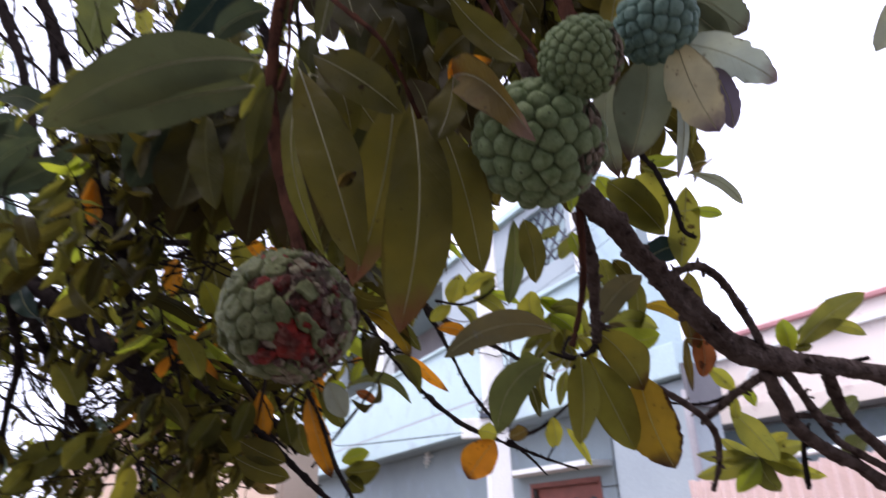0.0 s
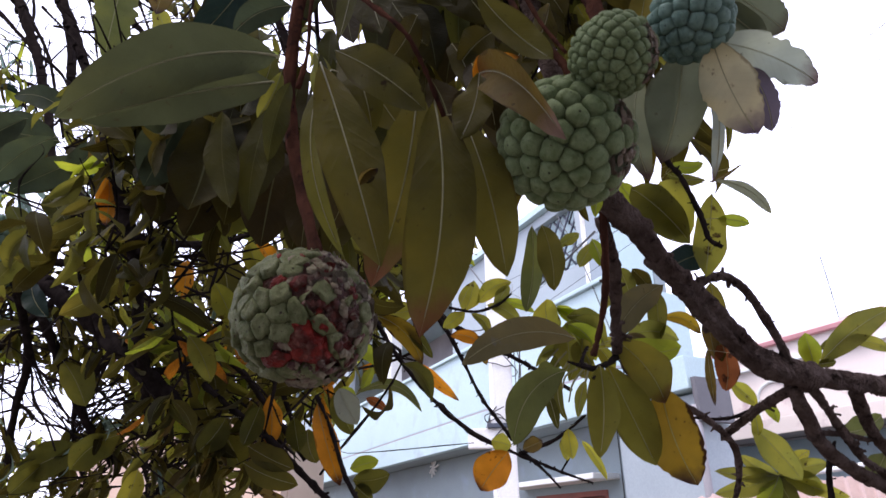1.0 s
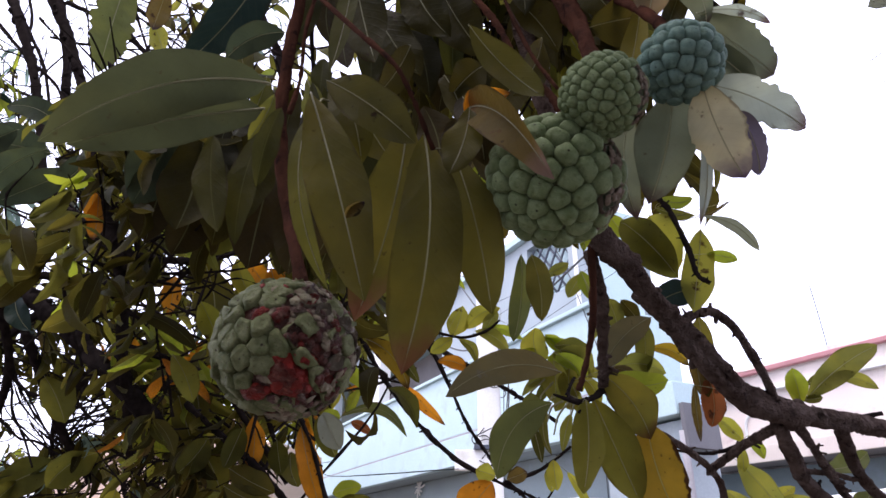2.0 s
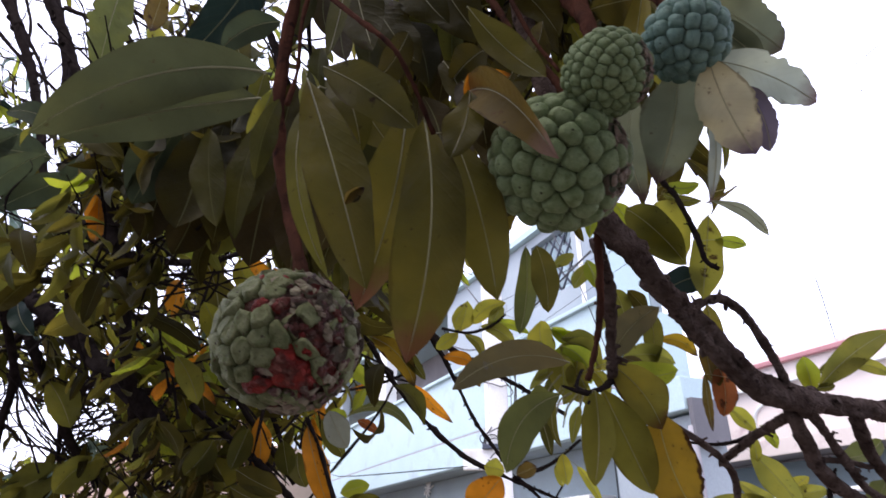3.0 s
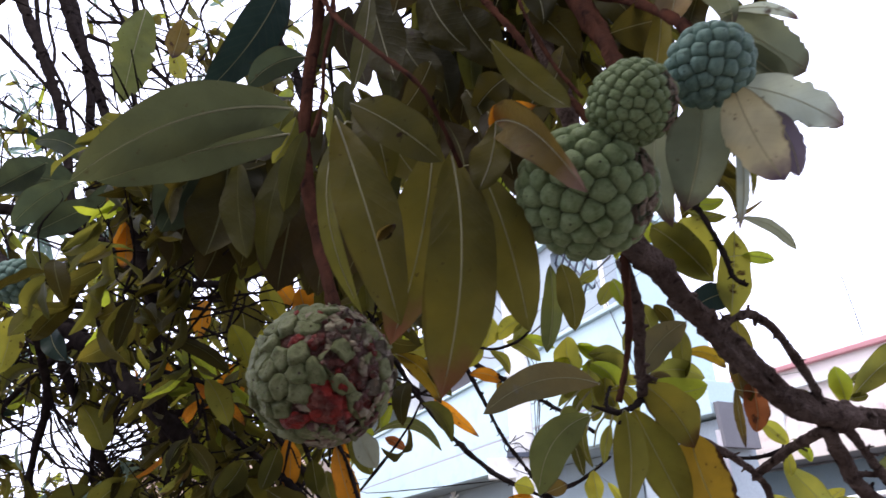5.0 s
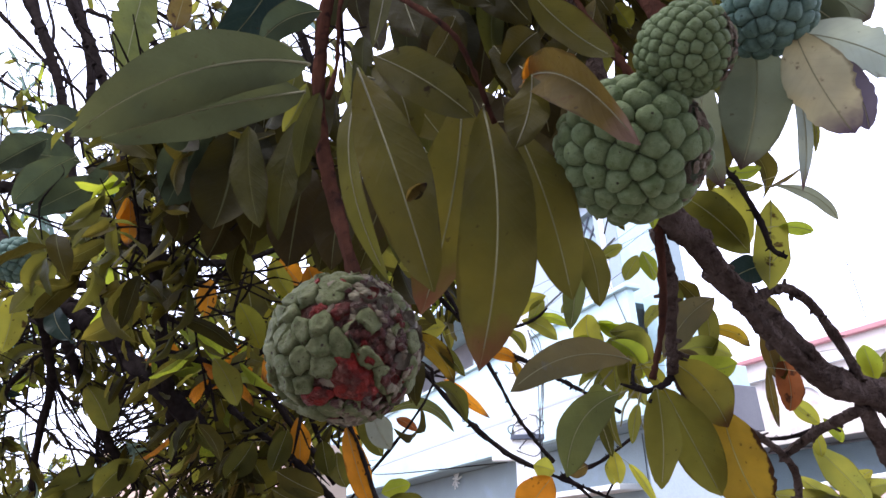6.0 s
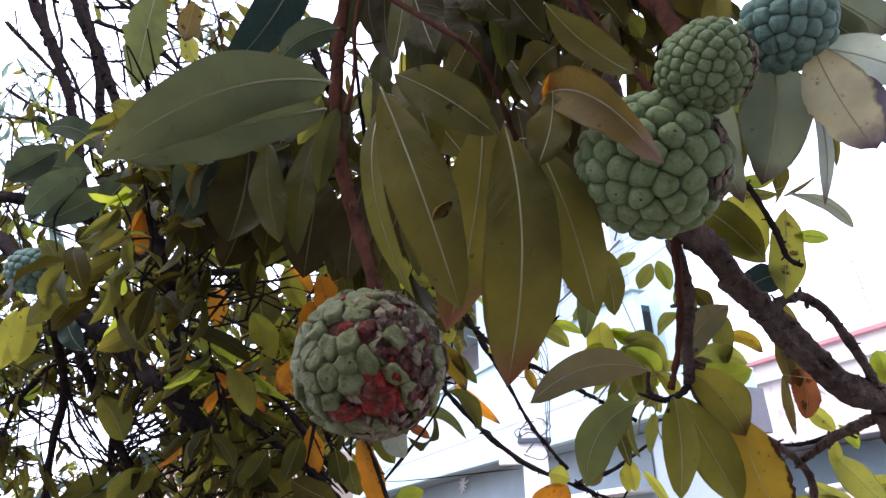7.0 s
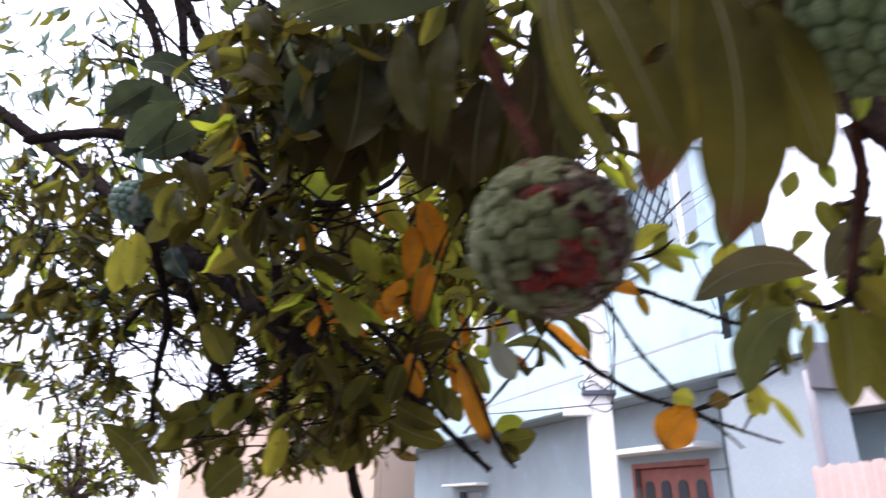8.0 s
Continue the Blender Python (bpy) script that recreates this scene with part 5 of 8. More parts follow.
leaf(tree, (-0.1089, 1.5000, 1.9704), (-0.0082, 1.5000, 1.8796), 0.0287, "orange", turn=19)
leaf(tree, (-0.1553, 1.1000, 1.9148), (-0.1249, 1.1000, 1.8646), 0.0214, "green", turn=10)
leaf(tree, (-0.1820, 0.9500, 1.7985), (-0.1536, 0.9500, 1.7468), 0.0360, "pale", turn=-4)
leaf(tree, (-0.2020, 1.3000, 1.8684), (-0.1808, 1.3000, 1.9135), 0.0227, "bright", turn=0)
leaf(tree, (-0.2129, 1.3000, 1.8575), (-0.2472, 1.3000, 1.8693), 0.0270, "bright", turn=-20)
leaf(tree, (-0.3347, 1.1300, 1.8268), (-0.3267, 1.1300, 1.7420), 0.0385, "orange", turn=14)
leaf(tree, (-0.2491, 1.1200, 1.8098), (-0.2039, 1.1200, 1.6771), 0.0394, "orange", turn=-14)
leaf(tree, (-0.2954, 1.1500, 1.7910), (-0.2813, 1.1500, 1.7343), 0.0349, "green", turn=10)
leaf(tree, (-0.2764, 1.1800, 1.7759), (-0.2576, 1.1800, 1.7185), 0.0395, "green", turn=-20)
leaf(tree, (-0.1959, 1.2000, 1.6913), (-0.1321, 1.2000, 1.6995), 0.0413, "green", turn=10)
leaf(tree, (-0.2016, 1.2000, 1.7100), (-0.1524, 1.2000, 1.7234), 0.0297, "bright", turn=-10)
leaf(tree, (-0.1906, 1.2000, 1.6820), (-0.1605, 1.2000, 1.6587), 0.0292, "green", turn=0)
leaf(tree, (-0.2579, 1.3000, 1.8584), (-0.2153, 1.3000, 1.7814), 0.0399, "green", turn=15)
leaf(tree, (0.0535, 0.8800, 1.6985), (0.0156, 0.8800, 1.6529), 0.0473, "orange", turn=10)
leaf(tree, (0.0575, 0.8800, 1.7054), (0.0325, 0.8800, 1.7129), 0.0248, "lime", turn=-10)
leaf(tree, (0.0718, 0.8800, 1.7017), (0.0979, 0.8800, 1.7117), 0.0218, "brown", turn=-20)
leaf(tree, (0.1353, 0.9300, 1.7249), (0.1353, 0.9300, 1.6917), 0.0184, "lime", turn=-8)
leaf(tree, (0.1576, 0.9300, 1.7170), (0.1860, 0.9300, 1.6658), 0.0122, "lime", turn=5)
leaf(tree, (-0.3961, 1.1000, 1.7848), (-0.4359, 1.1000, 1.7315), 0.0465, "green", turn=-10)
leaf(tree, (-0.3412, 1.1000, 1.8023), (-0.3626, 1.1000, 1.7390), 0.0373, "green", turn=-10)
leaf(tree, (-0.3534, 1.1000, 1.7389), (-0.2764, 1.1000, 1.7026), 0.0421, "olive", turn=-20)

leaf(tree, (-0.1481, 1.1000, 1.9562), (-0.0693, 1.1000, 1.8678), 0.0374, "amber", side=-0.0154, turn=6)
leaf(tree, (-0.1512, 1.1000, 1.9281), (-0.1400, 1.1000, 1.8379), 0.0156, "dark")
leaf(tree, (-0.1946, 1.2000, 1.8417), (-0.0761, 1.2000, 1.8056), 0.0227, "grey", side=-0.0276, turn=-19)
leaf(tree, (-0.1779, 1.2000, 1.8324), (-0.1397, 1.2000, 1.8099), 0.0181, "rust")

# young leaves crowded at the twig
leaf(tree, (0.1422, 0.8300, 1.8572), (0.1810, 0.8300, 1.8198), 0.0314, "leafy", side=-0.0094, turn=-12)
leaf(tree, (0.1354, 0.8200, 1.8483), (0.1655, 0.8200, 1.8001), 0.0310, "bright", side=-0.0093, turn=10)
leaf(tree, (0.1300, 0.8100, 1.8365), (0.1286, 0.8100, 1.7825), 0.0337, "leafy", turn=14)
leaf(tree, (0.1470, 0.8000, 1.8236), (0.1445, 0.8000, 1.7803), 0.0287, "backlit_olive", turn=-10)
leaf(tree, (0.1290, 0.8600, 1.8870), (0.1540, 0.8600, 1.8646), 0.0195, "bright")
leaf(tree, (0.1371, 0.8400, 1.8649), (0.1851, 0.8400, 1.8540), 0.0222, "green", side=-0.0056)
leaf(tree, (0.1420, 0.8300, 1.8369), (0.1078, 0.8300, 1.8258), 0.0188, "leafy")
leaf(tree, (0.1300, 0.8200, 1.8159), (0.0952, 0.8200, 1.8059), 0.0155, "leafy", side=0.0044)
leaf(tree, (0.1513, 0.7800, 1.7787), (0.1348, 0.7800, 1.7721), 0.0133, "backlit_olive")
leaf(tree, (0.0915, 0.6500, 1.7451), (0.0667, 0.6500, 1.7452), 0.0160, "grey", side=0.0054)
leaf(tree, (0.1409, 0.7000, 1.7602), (0.1724, 0.7000, 1.7251), 0.0291, "backlit_olive", turn=12)
limb(tree, "stalk", [(0.1243, 0.7000, 1.7614, 0.0010), (0.1123, 0.7000, 1.7466, 0.0010), (0.1061, 0.7000, 1.7275, 0.0007)], RIB)
limb(tree, "stalk", [(0.1280, 0.6900, 1.7581, 0.0010), (0.1229, 0.6900, 1.7406, 0.0010), (0.1258, 0.6900, 1.7213, 0.0007)], RIB)
limb(tree, "stalk", [(0.1204, 0.7100, 1.7648, 0.0010), (0.1077, 0.7100, 1.7576, 0.0010), (0.1017, 0.7100, 1.7421, 0.0007)], RIB)
limb(tree, "stalk", [(0.1160, 0.8000, 1.8109, 0.0011), (0.0990, 0.8000, 1.7955, 0.0011), (0.0887, 0.8000, 1.7832, 0.0008)], RIB)
limb(tree, "stalk", [(0.1261, 0.8000, 1.8074, 0.0011), (0.1111, 0.8000, 1.7914, 0.0011), (0.1046, 0.8000, 1.7763, 0.0008)], RIB)

# leaves of the left limbs
leaf(tree, (-0.8380, 1.1500, 2.3740), (-1.0295, 1.1500, 2.4069), 0.0929, "bottle", turn=10)
leaf(tree, (-0.8249, 1.1500, 2.4294), (-0.9681, 1.1500, 2.4955), 0.0535, "bottle", turn=11)
leaf(tree, (-0.7501, 1.1200, 2.3149), (-0.8946, 1.1200, 2.2385), 0.0583, "bottle", turn=-10)
leaf(tree, (-0.7207, 1.1000, 2.3375), (-0.7690, 1.1000, 2.2636), 0.0556, "bottle", turn=5)
leaf(tree, (-0.6076, 0.9800, 2.1735), (-0.5965, 0.9800, 2.0879), 0.0304, "orange", turn=21)
leaf(tree, (-0.6469, 0.9800, 2.2753), (-0.6056, 0.9800, 2.1733), 0.0276, "brown", turn=-11)
leaf(tree, (-0.6553, 1.3000, 2.2947), (-0.4995, 1.3000, 2.2028), 0.0673, "bright", turn=-10)
leaf(tree, (-0.6285, 1.3700, 2.1876), (-0.6240, 1.3700, 2.0884), 0.0454, "orange", turn=23)
leaf(tree, (-0.5357, 1.3000, 2.1916), (-0.4949, 1.3000, 2.0229), 0.0858, "olive", turn=10)
leaf(tree, (-0.7844, 1.0000, 2.0181), (-0.7812, 1.0000, 1.9185), 0.0437, "lime", turn=-1)
leaf(tree, (-0.3673, 1.1200, 1.9353), (-0.3949, 1.1200, 1.8740), 0.0368, "orange", turn=-9)
leaf(tree, (-0.6473, 0.9500, 2.6599), (-0.6499, 0.9500, 2.4183), 0.0760, "grey", turn=-9, ragged=0.22)
leaf(tree, (-0.5932, 1.0000, 2.6765), (-0.6016, 1.0000, 2.5709), 0.0459, "brown", turn=5)
leaf(tree, (-0.6625, 1.1000, 2.6855), (-0.6255, 1.1000, 2.6025), 0.0445, "lime", turn=15)
leaf(tree, (-0.3458, 0.8000, 2.4460), (-0.3180, 0.8000, 2.3264), 0.0446, "olive", turn=-5)
leaf(tree, (-0.6573, 1.3000, 2.3090), (-0.6981, 1.3000, 2.4146), 0.0516, "green", turn=-15)
leaf(tree, (-0.8759, 1.2000, 2.2717), (-0.8133, 1.2000, 2.2029), 0.0469, "green", turn=5)
leaf(tree, (-0.8657, 1.1000, 2.1960), (-0.7995, 1.1000, 2.0994), 0.0529, "green", turn=-25)
leaf(tree, (-0.7071, 1.1000, 2.1167), (-0.7005, 1.1000, 2.0285), 0.0513, "green", turn=15)
leaf(tree, (-0.7928, 1.2000, 2.5557), (-0.8660, 1.2000, 2.5932), 0.0518, "green", turn=15)
leaf(tree, (-0.4228, 1.4000, 2.2562), (-0.3582, 1.4000, 2.3112), 0.0799, "lime", turn=-5)
leaf(tree, (-0.3815, 1.3500, 2.2039), (-0.3285, 1.3500, 2.1470), 0.0500, "orange", turn=-25)
leaf(tree, (-0.4755, 1.4000, 2.2448), (-0.4178, 1.4000, 2.1711), 0.0470, "orange", turn=-5)
leaf(tree, (-0.5345, 1.4000, 2.3069), (-0.4755, 1.4000, 2.2448), 0.0533, "bright", turn=-25)
leaf(tree, (-0.4021, 1.4000, 2.3747), (-0.3571, 1.4000, 2.2815), 0.0485, "bright", turn=-5)
leaf(tree, (-0.7845, 1.1000, 2.0329), (-0.7393, 1.1000, 1.9681), 0.0401, "teal", turn=15)
leaf(tree, (-0.7540, 1.2000, 1.9112), (-0.6954, 1.2000, 1.8275), 0.0619, "green", turn=-25)
leaf(tree, (-0.2364, 0.6200, 2.3539), (-0.3249, 0.6200, 2.1426), 0.0571, "teal", bend=0.0073)
leaf(tree, (-0.3022, 0.7000, 2.3435), (-0.2690, 0.7000, 2.1810), 0.0416, "olive", turn=20)
leaf(tree, (-0.4207, 0.9000, 2.4952), (-0.3933, 0.9000, 2.4132), 0.0310, "orange")
leaf(tree, (-0.8446, 1.0500, 2.0328), (-0.8460, 1.0500, 1.9271), 0.0437, "lime", turn=-9)
leaf(tree, (-0.6592, 1.0000, 2.2823), (-0.6570, 1.0000, 2.2106), 0.0285, "brown", turn=-9)
leaf(tree, (-0.6216, 1.0000, 2.2079), (-0.6136, 1.0000, 2.1151), 0.0335, "orange", turn=-25)
leaf(tree, (-0.8872, 1.1000, 2.3984), (-0.9817, 1.1000, 2.3371), 0.0701, "bottle", turn=20)
leaf(tree, (-0.8159, 1.1000, 2.3510), (-0.9193, 1.1000, 2.2527), 0.0684, "bottle", turn=-25)
leaf(tree, (-0.5950, 1.1000, 1.6522), (-0.6536, 1.1000, 1.6011), 0.0627, "green", turn=15)
leaf(tree, (-0.5772, 1.2000, 1.7148), (-0.5978, 1.2000, 1.6300), 0.0395, "lime", turn=-5)
leaf(tree, (-0.2893, 0.9700, 2.0318), (-0.2558, 0.9700, 1.9272), 0.0466, "orange", turn=-10)
leaf(tree, (-0.3021, 0.9700, 1.9892), (-0.3072, 0.9700, 1.8979), 0.0342, "orange", turn=7)
leaf(tree, (-0.3518, 0.9800, 2.0549), (-0.3127, 0.9800, 1.9797), 0.0338, "lime", turn=7)
leaf(tree, (-0.3976, 0.9800, 1.9788), (-0.3567, 0.9800, 1.9029), 0.0401, "lime", turn=-5)
leaf(tree, (-0.4268, 0.9800, 1.8917), (-0.3825, 0.9800, 1.8188), 0.0373, "leafy", turn=-13)
leaf(tree, (-0.2450, 0.9800, 1.9579), (-0.2701, 0.9800, 1.9133), 0.0376, "lime", turn=-5)
leaf(tree, (-0.3085, 0.9600, 1.8990), (-0.3399, 0.9600, 1.8482), 0.0364, "orange", turn=-25)
leaf(tree, (-0.2730, 0.9700, 1.9279), (-0.2911, 0.9700, 1.8328), 0.0300, "orange", turn=5)
leaf(tree, (-0.9795, 1.5000, 1.6253), (-1.1483, 1.5000, 1.7604), 0.0645, "green", turn=-25)
leaf(tree, (-0.8777, 1.4000, 1.7481), (-0.9312, 1.4000, 1.6904), 0.0600, "green", turn=-25)
leaf(tree, (-0.8063, 1.4000, 1.7831), (-0.9250, 1.4000, 1.7249), 0.0724, "green", turn=5)
leaf(tree, (-0.6737, 1.3000, 1.7903), (-0.7582, 1.3000, 1.7257), 0.0666, "green", turn=-25)
leaf(tree, (-0.4518, 1.2000, 1.8333), (-0.4797, 1.2000, 1.9185), 0.0519, "olive", turn=15)
leaf(tree, (-0.4979, 1.2000, 1.8760), (-0.4474, 1.2000, 1.7727), 0.0511, "olive", turn=-25)
leaf(tree, (-0.4124, 1.1500, 1.7647), (-0.3799, 1.1500, 1.7091), 0.0567, "green", turn=-25)
leaf(tree, (-0.3583, 1.1000, 1.7125), (-0.2673, 1.1000, 1.6783), 0.0388, "olive", turn=5)
leaf(tree, (-0.5251, 1.2000, 1.7147), (-0.4783, 1.2000, 1.6490), 0.0490, "green", turn=5)
leaf(tree, (-0.4519, 1.2000, 1.6955), (-0.4675, 1.2000, 1.6400), 0.0485, "olive", turn=-15)

# long thin branches against the sky
limb(tree, "branch", [(-1.6435, 1.6000, 3.7678, 0.0085), (-1.4934, 1.5700, 3.4729, 0.0071), (-1.3812, 1.5400, 3.2006, 0.0059), (-1.2202, 1.5100, 2.9495, 0.0048), (-1.1349, 1.4800, 2.7756, 0.0039), (-1.0522, 1.4500, 2.5899, 0.0030)], TWIG, knobs=0.2)
limb(tree, "branch", [(-1.0920, 1.3000, 3.3545, 0.0068), (-0.9916, 1.2700, 3.1001, 0.0057), (-0.8884, 1.2400, 2.9212, 0.0048), (-0.8251, 1.2100, 2.7824, 0.0039), (-0.7742, 1.1800, 2.6127, 0.0032), (-0.6969, 1.1500, 2.4676, 0.0025)], TWIG, knobs=0.2)
limb(tree, "branch", [(-0.9852, 1.4000, 3.4549, 0.0055), (-0.9124, 1.3700, 3.2164, 0.0046), (-0.8496, 1.3400, 3.0603, 0.0039), (-0.7843, 1.3100, 2.8963, 0.0032), (-0.6969, 1.2800, 2.7076, 0.0026), (-0.6601, 1.2500, 2.5941, 0.0020)], TWIG, knobs=0.2)
limb(tree, "branch", [(-0.9003, 1.5000, 3.4904, 0.0058), (-0.8709, 1.4700, 3.2877, 0.0049), (-0.8671, 1.4400, 3.1435, 0.0042), (-0.8357, 1.4100, 2.9845, 0.0035), (-0.8304, 1.3800, 2.8459, 0.0028), (-0.7791, 1.3500, 2.7225, 0.0022)], TWIG, knobs=0.2)
limb(tree, "branch", [(-1.4909, 1.5000, 3.1950, 0.0063), (-1.3440, 1.4700, 3.0388, 0.0054), (-1.2117, 1.4400, 2.8997, 0.0046), (-1.0737, 1.4100, 2.7682, 0.0038), (-0.9914, 1.3800, 2.6412, 0.0031), (-0.8819, 1.3500, 2.5203, 0.0025)], TWIG, knobs=0.2)
limb(tree, "branch", [(-1.6773, 1.8000, 3.8738, 0.0069), (-1.5953, 1.7700, 3.5722, 0.0059), (-1.4888, 1.7400, 3.3192, 0.0049), (-1.4595, 1.7100, 3.0588, 0.0040), (-1.3476, 1.6800, 2.8109, 0.0032), (-1.3147, 1.6500, 2.6240, 0.0025)], TWIG, knobs=0.2)
limb(tree, "branch", [(-1.6063, 1.7000, 3.1000, 0.0058), (-1.4712, 1.6700, 3.0001, 0.0050), (-1.2925, 1.6400, 2.9027, 0.0043), (-1.1775, 1.6100, 2.8246, 0.0037), (-1.1029, 1.5800, 2.7842, 0.0031), (-0.9407, 1.5500, 2.6870, 0.0025)], TWIG, knobs=0.2)
limb(tree, "branch", [(-1.1281, 1.4000, 2.9324, 0.0040), (-1.0115, 1.3700, 2.8787, 0.0035), (-0.9290, 1.3400, 2.8512, 0.0031), (-0.8234, 1.3100, 2.7963, 0.0026), (-0.7243, 1.2800, 2.7043, 0.0021), (-0.6440, 1.2500, 2.6927, 0.0018)], TWIG, knobs=0.2)
limb(tree, "branch", [(-0.6348, 1.1000, 2.9889, 0.0035), (-0.5825, 1.0700, 2.8453, 0.0030), (-0.5808, 1.0400, 2.7344, 0.0025), (-0.5340, 1.0100, 2.6073, 0.0021), (-0.5410, 0.9800, 2.5172, 0.0017), (-0.5241, 0.9500, 2.4171, 0.0013)], TWIG, knobs=0.2)
limb(tree, "branch", [(-0.4024, 0.9000, 2.7192, 0.0034), (-0.3858, 0.8700, 2.5959, 0.0029), (-0.3451, 0.8400, 2.4775, 0.0024), (-0.3205, 0.8100, 2.3996, 0.0020), (-0.2765, 0.7800, 2.3167, 0.0016), (-0.2462, 0.7500, 2.2361, 0.0012)], TWIG, knobs=0.2)
limb(tree, "branch", [(-1.3481, 1.5000, 2.6244, 0.0047), (-1.2685, 1.4700, 2.6171, 0.0042), (-1.1668, 1.4400, 2.5888, 0.0036), (-1.0630, 1.4100, 2.5973, 0.0031), (-1.0176, 1.3800, 2.6003, 0.0026), (-0.9293, 1.3500, 2.5929, 0.0022)], TWIG, knobs=0.2)
limb(tree, "twig", [(-1.0542, 1.3000, 2.1026, 0.0036), (-0.9798, 1.2840, 2.0871, 0.0032), (-0.8763, 1.2680, 2.0256, 0.0028), (-0.7997, 1.2520, 1.9901, 0.0025), (-0.7275, 1.2360, 1.9435, 0.0021), (-0.6601, 1.2200, 1.9041, 0.0017)], TWIG, knobs=0.2)
limb(tree, "twig", [(-1.0401, 1.4000, 2.1106, 0.0039), (-0.9917, 1.3840, 2.0079, 0.0034), (-0.9278, 1.3680, 1.9362, 0.0029), (-0.8996, 1.3520, 1.8804, 0.0025), (-0.8468, 1.3360, 1.8189, 0.0022), (-0.8074, 1.3200, 1.7644, 0.0018)], TWIG, knobs=0.2)
limb(tree, "twig", [(-0.9148, 1.3500, 1.9446, 0.0036), (-0.8512, 1.3340, 1.9077, 0.0032), (-0.7717, 1.3180, 1.9054, 0.0028), (-0.7005, 1.3020, 1.8504, 0.0024), (-0.6484, 1.2860, 1.8518, 0.0021), (-0.5817, 1.2700, 1.8233, 0.0018)], TWIG, knobs=0.2)
limb(tree, "twig", [(-1.1718, 1.5000, 1.9883, 0.0040), (-1.1179, 1.4840, 1.9592, 0.0036), (-1.0186, 1.4680, 1.8976, 0.0031), (-0.9367, 1.4520, 1.8413, 0.0027), (-0.8831, 1.4360, 1.8301, 0.0023), (-0.7952, 1.4200, 1.7883, 0.0019)], TWIG, knobs=0.2)
limb(tree, "twig", [(-0.8778, 1.3000, 2.2257, 0.0037), (-0.7996, 1.2840, 2.1580, 0.0033), (-0.7279, 1.2680, 2.1257, 0.0029), (-0.6612, 1.2520, 2.0985, 0.0025), (-0.5996, 1.2360, 2.0566, 0.0022), (-0.5300, 1.2200, 2.0060, 0.0018)], TWIG, knobs=0.2)
limb(tree, "twig", [(-0.6524, 1.2500, 2.0766, 0.0034), (-0.6027, 1.2340, 2.0612, 0.0031), (-0.5280, 1.2180, 2.0143, 0.0027), (-0.4646, 1.2020, 1.9805, 0.0023), (-0.4260, 1.1860, 1.9600, 0.0020), (-0.3600, 1.1700, 1.9270, 0.0017)], TWIG, knobs=0.2)
limb(tree, "twig", [(-0.7256, 1.4000, 2.3043, 0.0034), (-0.6315, 1.3840, 2.2840, 0.0030), (-0.5654, 1.3680, 2.2239, 0.0026), (-0.4903, 1.3520, 2.1799, 0.0023), (-0.4379, 1.3360, 2.1298, 0.0020), (-0.3577, 1.3200, 2.1004, 0.0016)], TWIG, knobs=0.2)
limb(tree, "twig", [(-0.5340, 1.2000, 1.9612, 0.0032), (-0.4693, 1.1840, 1.9234, 0.0028), (-0.4315, 1.1680, 1.8759, 0.0025), (-0.3824, 1.1520, 1.8609, 0.0021), (-0.3382, 1.1360, 1.8223, 0.0018), (-0.3083, 1.1200, 1.7737, 0.0015)], TWIG, knobs=0.2)
limb(tree, "twig", [(-0.5641, 1.3500, 2.2166, 0.0032), (-0.5196, 1.3340, 2.2236, 0.0029), (-0.4716, 1.3180, 2.2610, 0.0026), (-0.4134, 1.3020, 2.2620, 0.0023), (-0.3625, 1.2860, 2.2487, 0.0020), (-0.3120, 1.2700, 2.2913, 0.0017)], TWIG, knobs=0.2)
limb(tree, "twig", [(-0.7887, 1.2500, 2.0354, 0.0034), (-0.7200, 1.2340, 2.0308, 0.0031), (-0.6613, 1.2180, 2.0528, 0.0027), (-0.6021, 1.2020, 2.0289, 0.0024), (-0.5406, 1.1860, 2.0322, 0.0021), (-0.4695, 1.1700, 2.0364, 0.0017)], TWIG, knobs=0.2)


limb(tree, "twig", [(-1.0707, 1.2500, 3.0828, 0.0041), (-0.8916, 1.2200, 2.9119, 0.0035), (-0.7168, 1.2000, 2.7700, 0.0028), (-0.6017, 1.1800, 2.6673, 0.0017)], TWIG, knobs=0.2)
limb(tree, "twig", [(-0.8916, 1.2200, 2.9119, 0.0029), (-0.8091, 1.2000, 2.8806, 0.0023), (-0.6941, 1.1800, 2.8134, 0.0017)], TWIG, knobs=0.2)
limb(tree, "twig", [(-0.9327, 1.3000, 3.1520, 0.0043), (-0.8321, 1.2600, 2.9230, 0.0036), (-0.7308, 1.2200, 2.7124, 0.0023)], TWIG, knobs=0.2)
limb(tree, "twig", [(-1.0932, 1.3000, 2.9038, 0.0037), (-0.9832, 1.2800, 2.7863, 0.0030), (-0.8536, 1.2500, 2.6421, 0.0018)], TWIG, knobs=0.2)
limb(tree, "twig", [(-1.0578, 1.3000, 3.0512, 0.0031), (-0.9735, 1.2800, 2.9444, 0.0024), (-0.9172, 1.2600, 2.8092, 0.0018)], TWIG, knobs=0.2)
limb(tree, "twig", [(-0.8215, 1.2500, 3.0816, 0.0035), (-0.7375, 1.2300, 2.9317, 0.0029), (-0.6070, 1.2000, 2.8121, 0.0017)], TWIG, knobs=0.2)

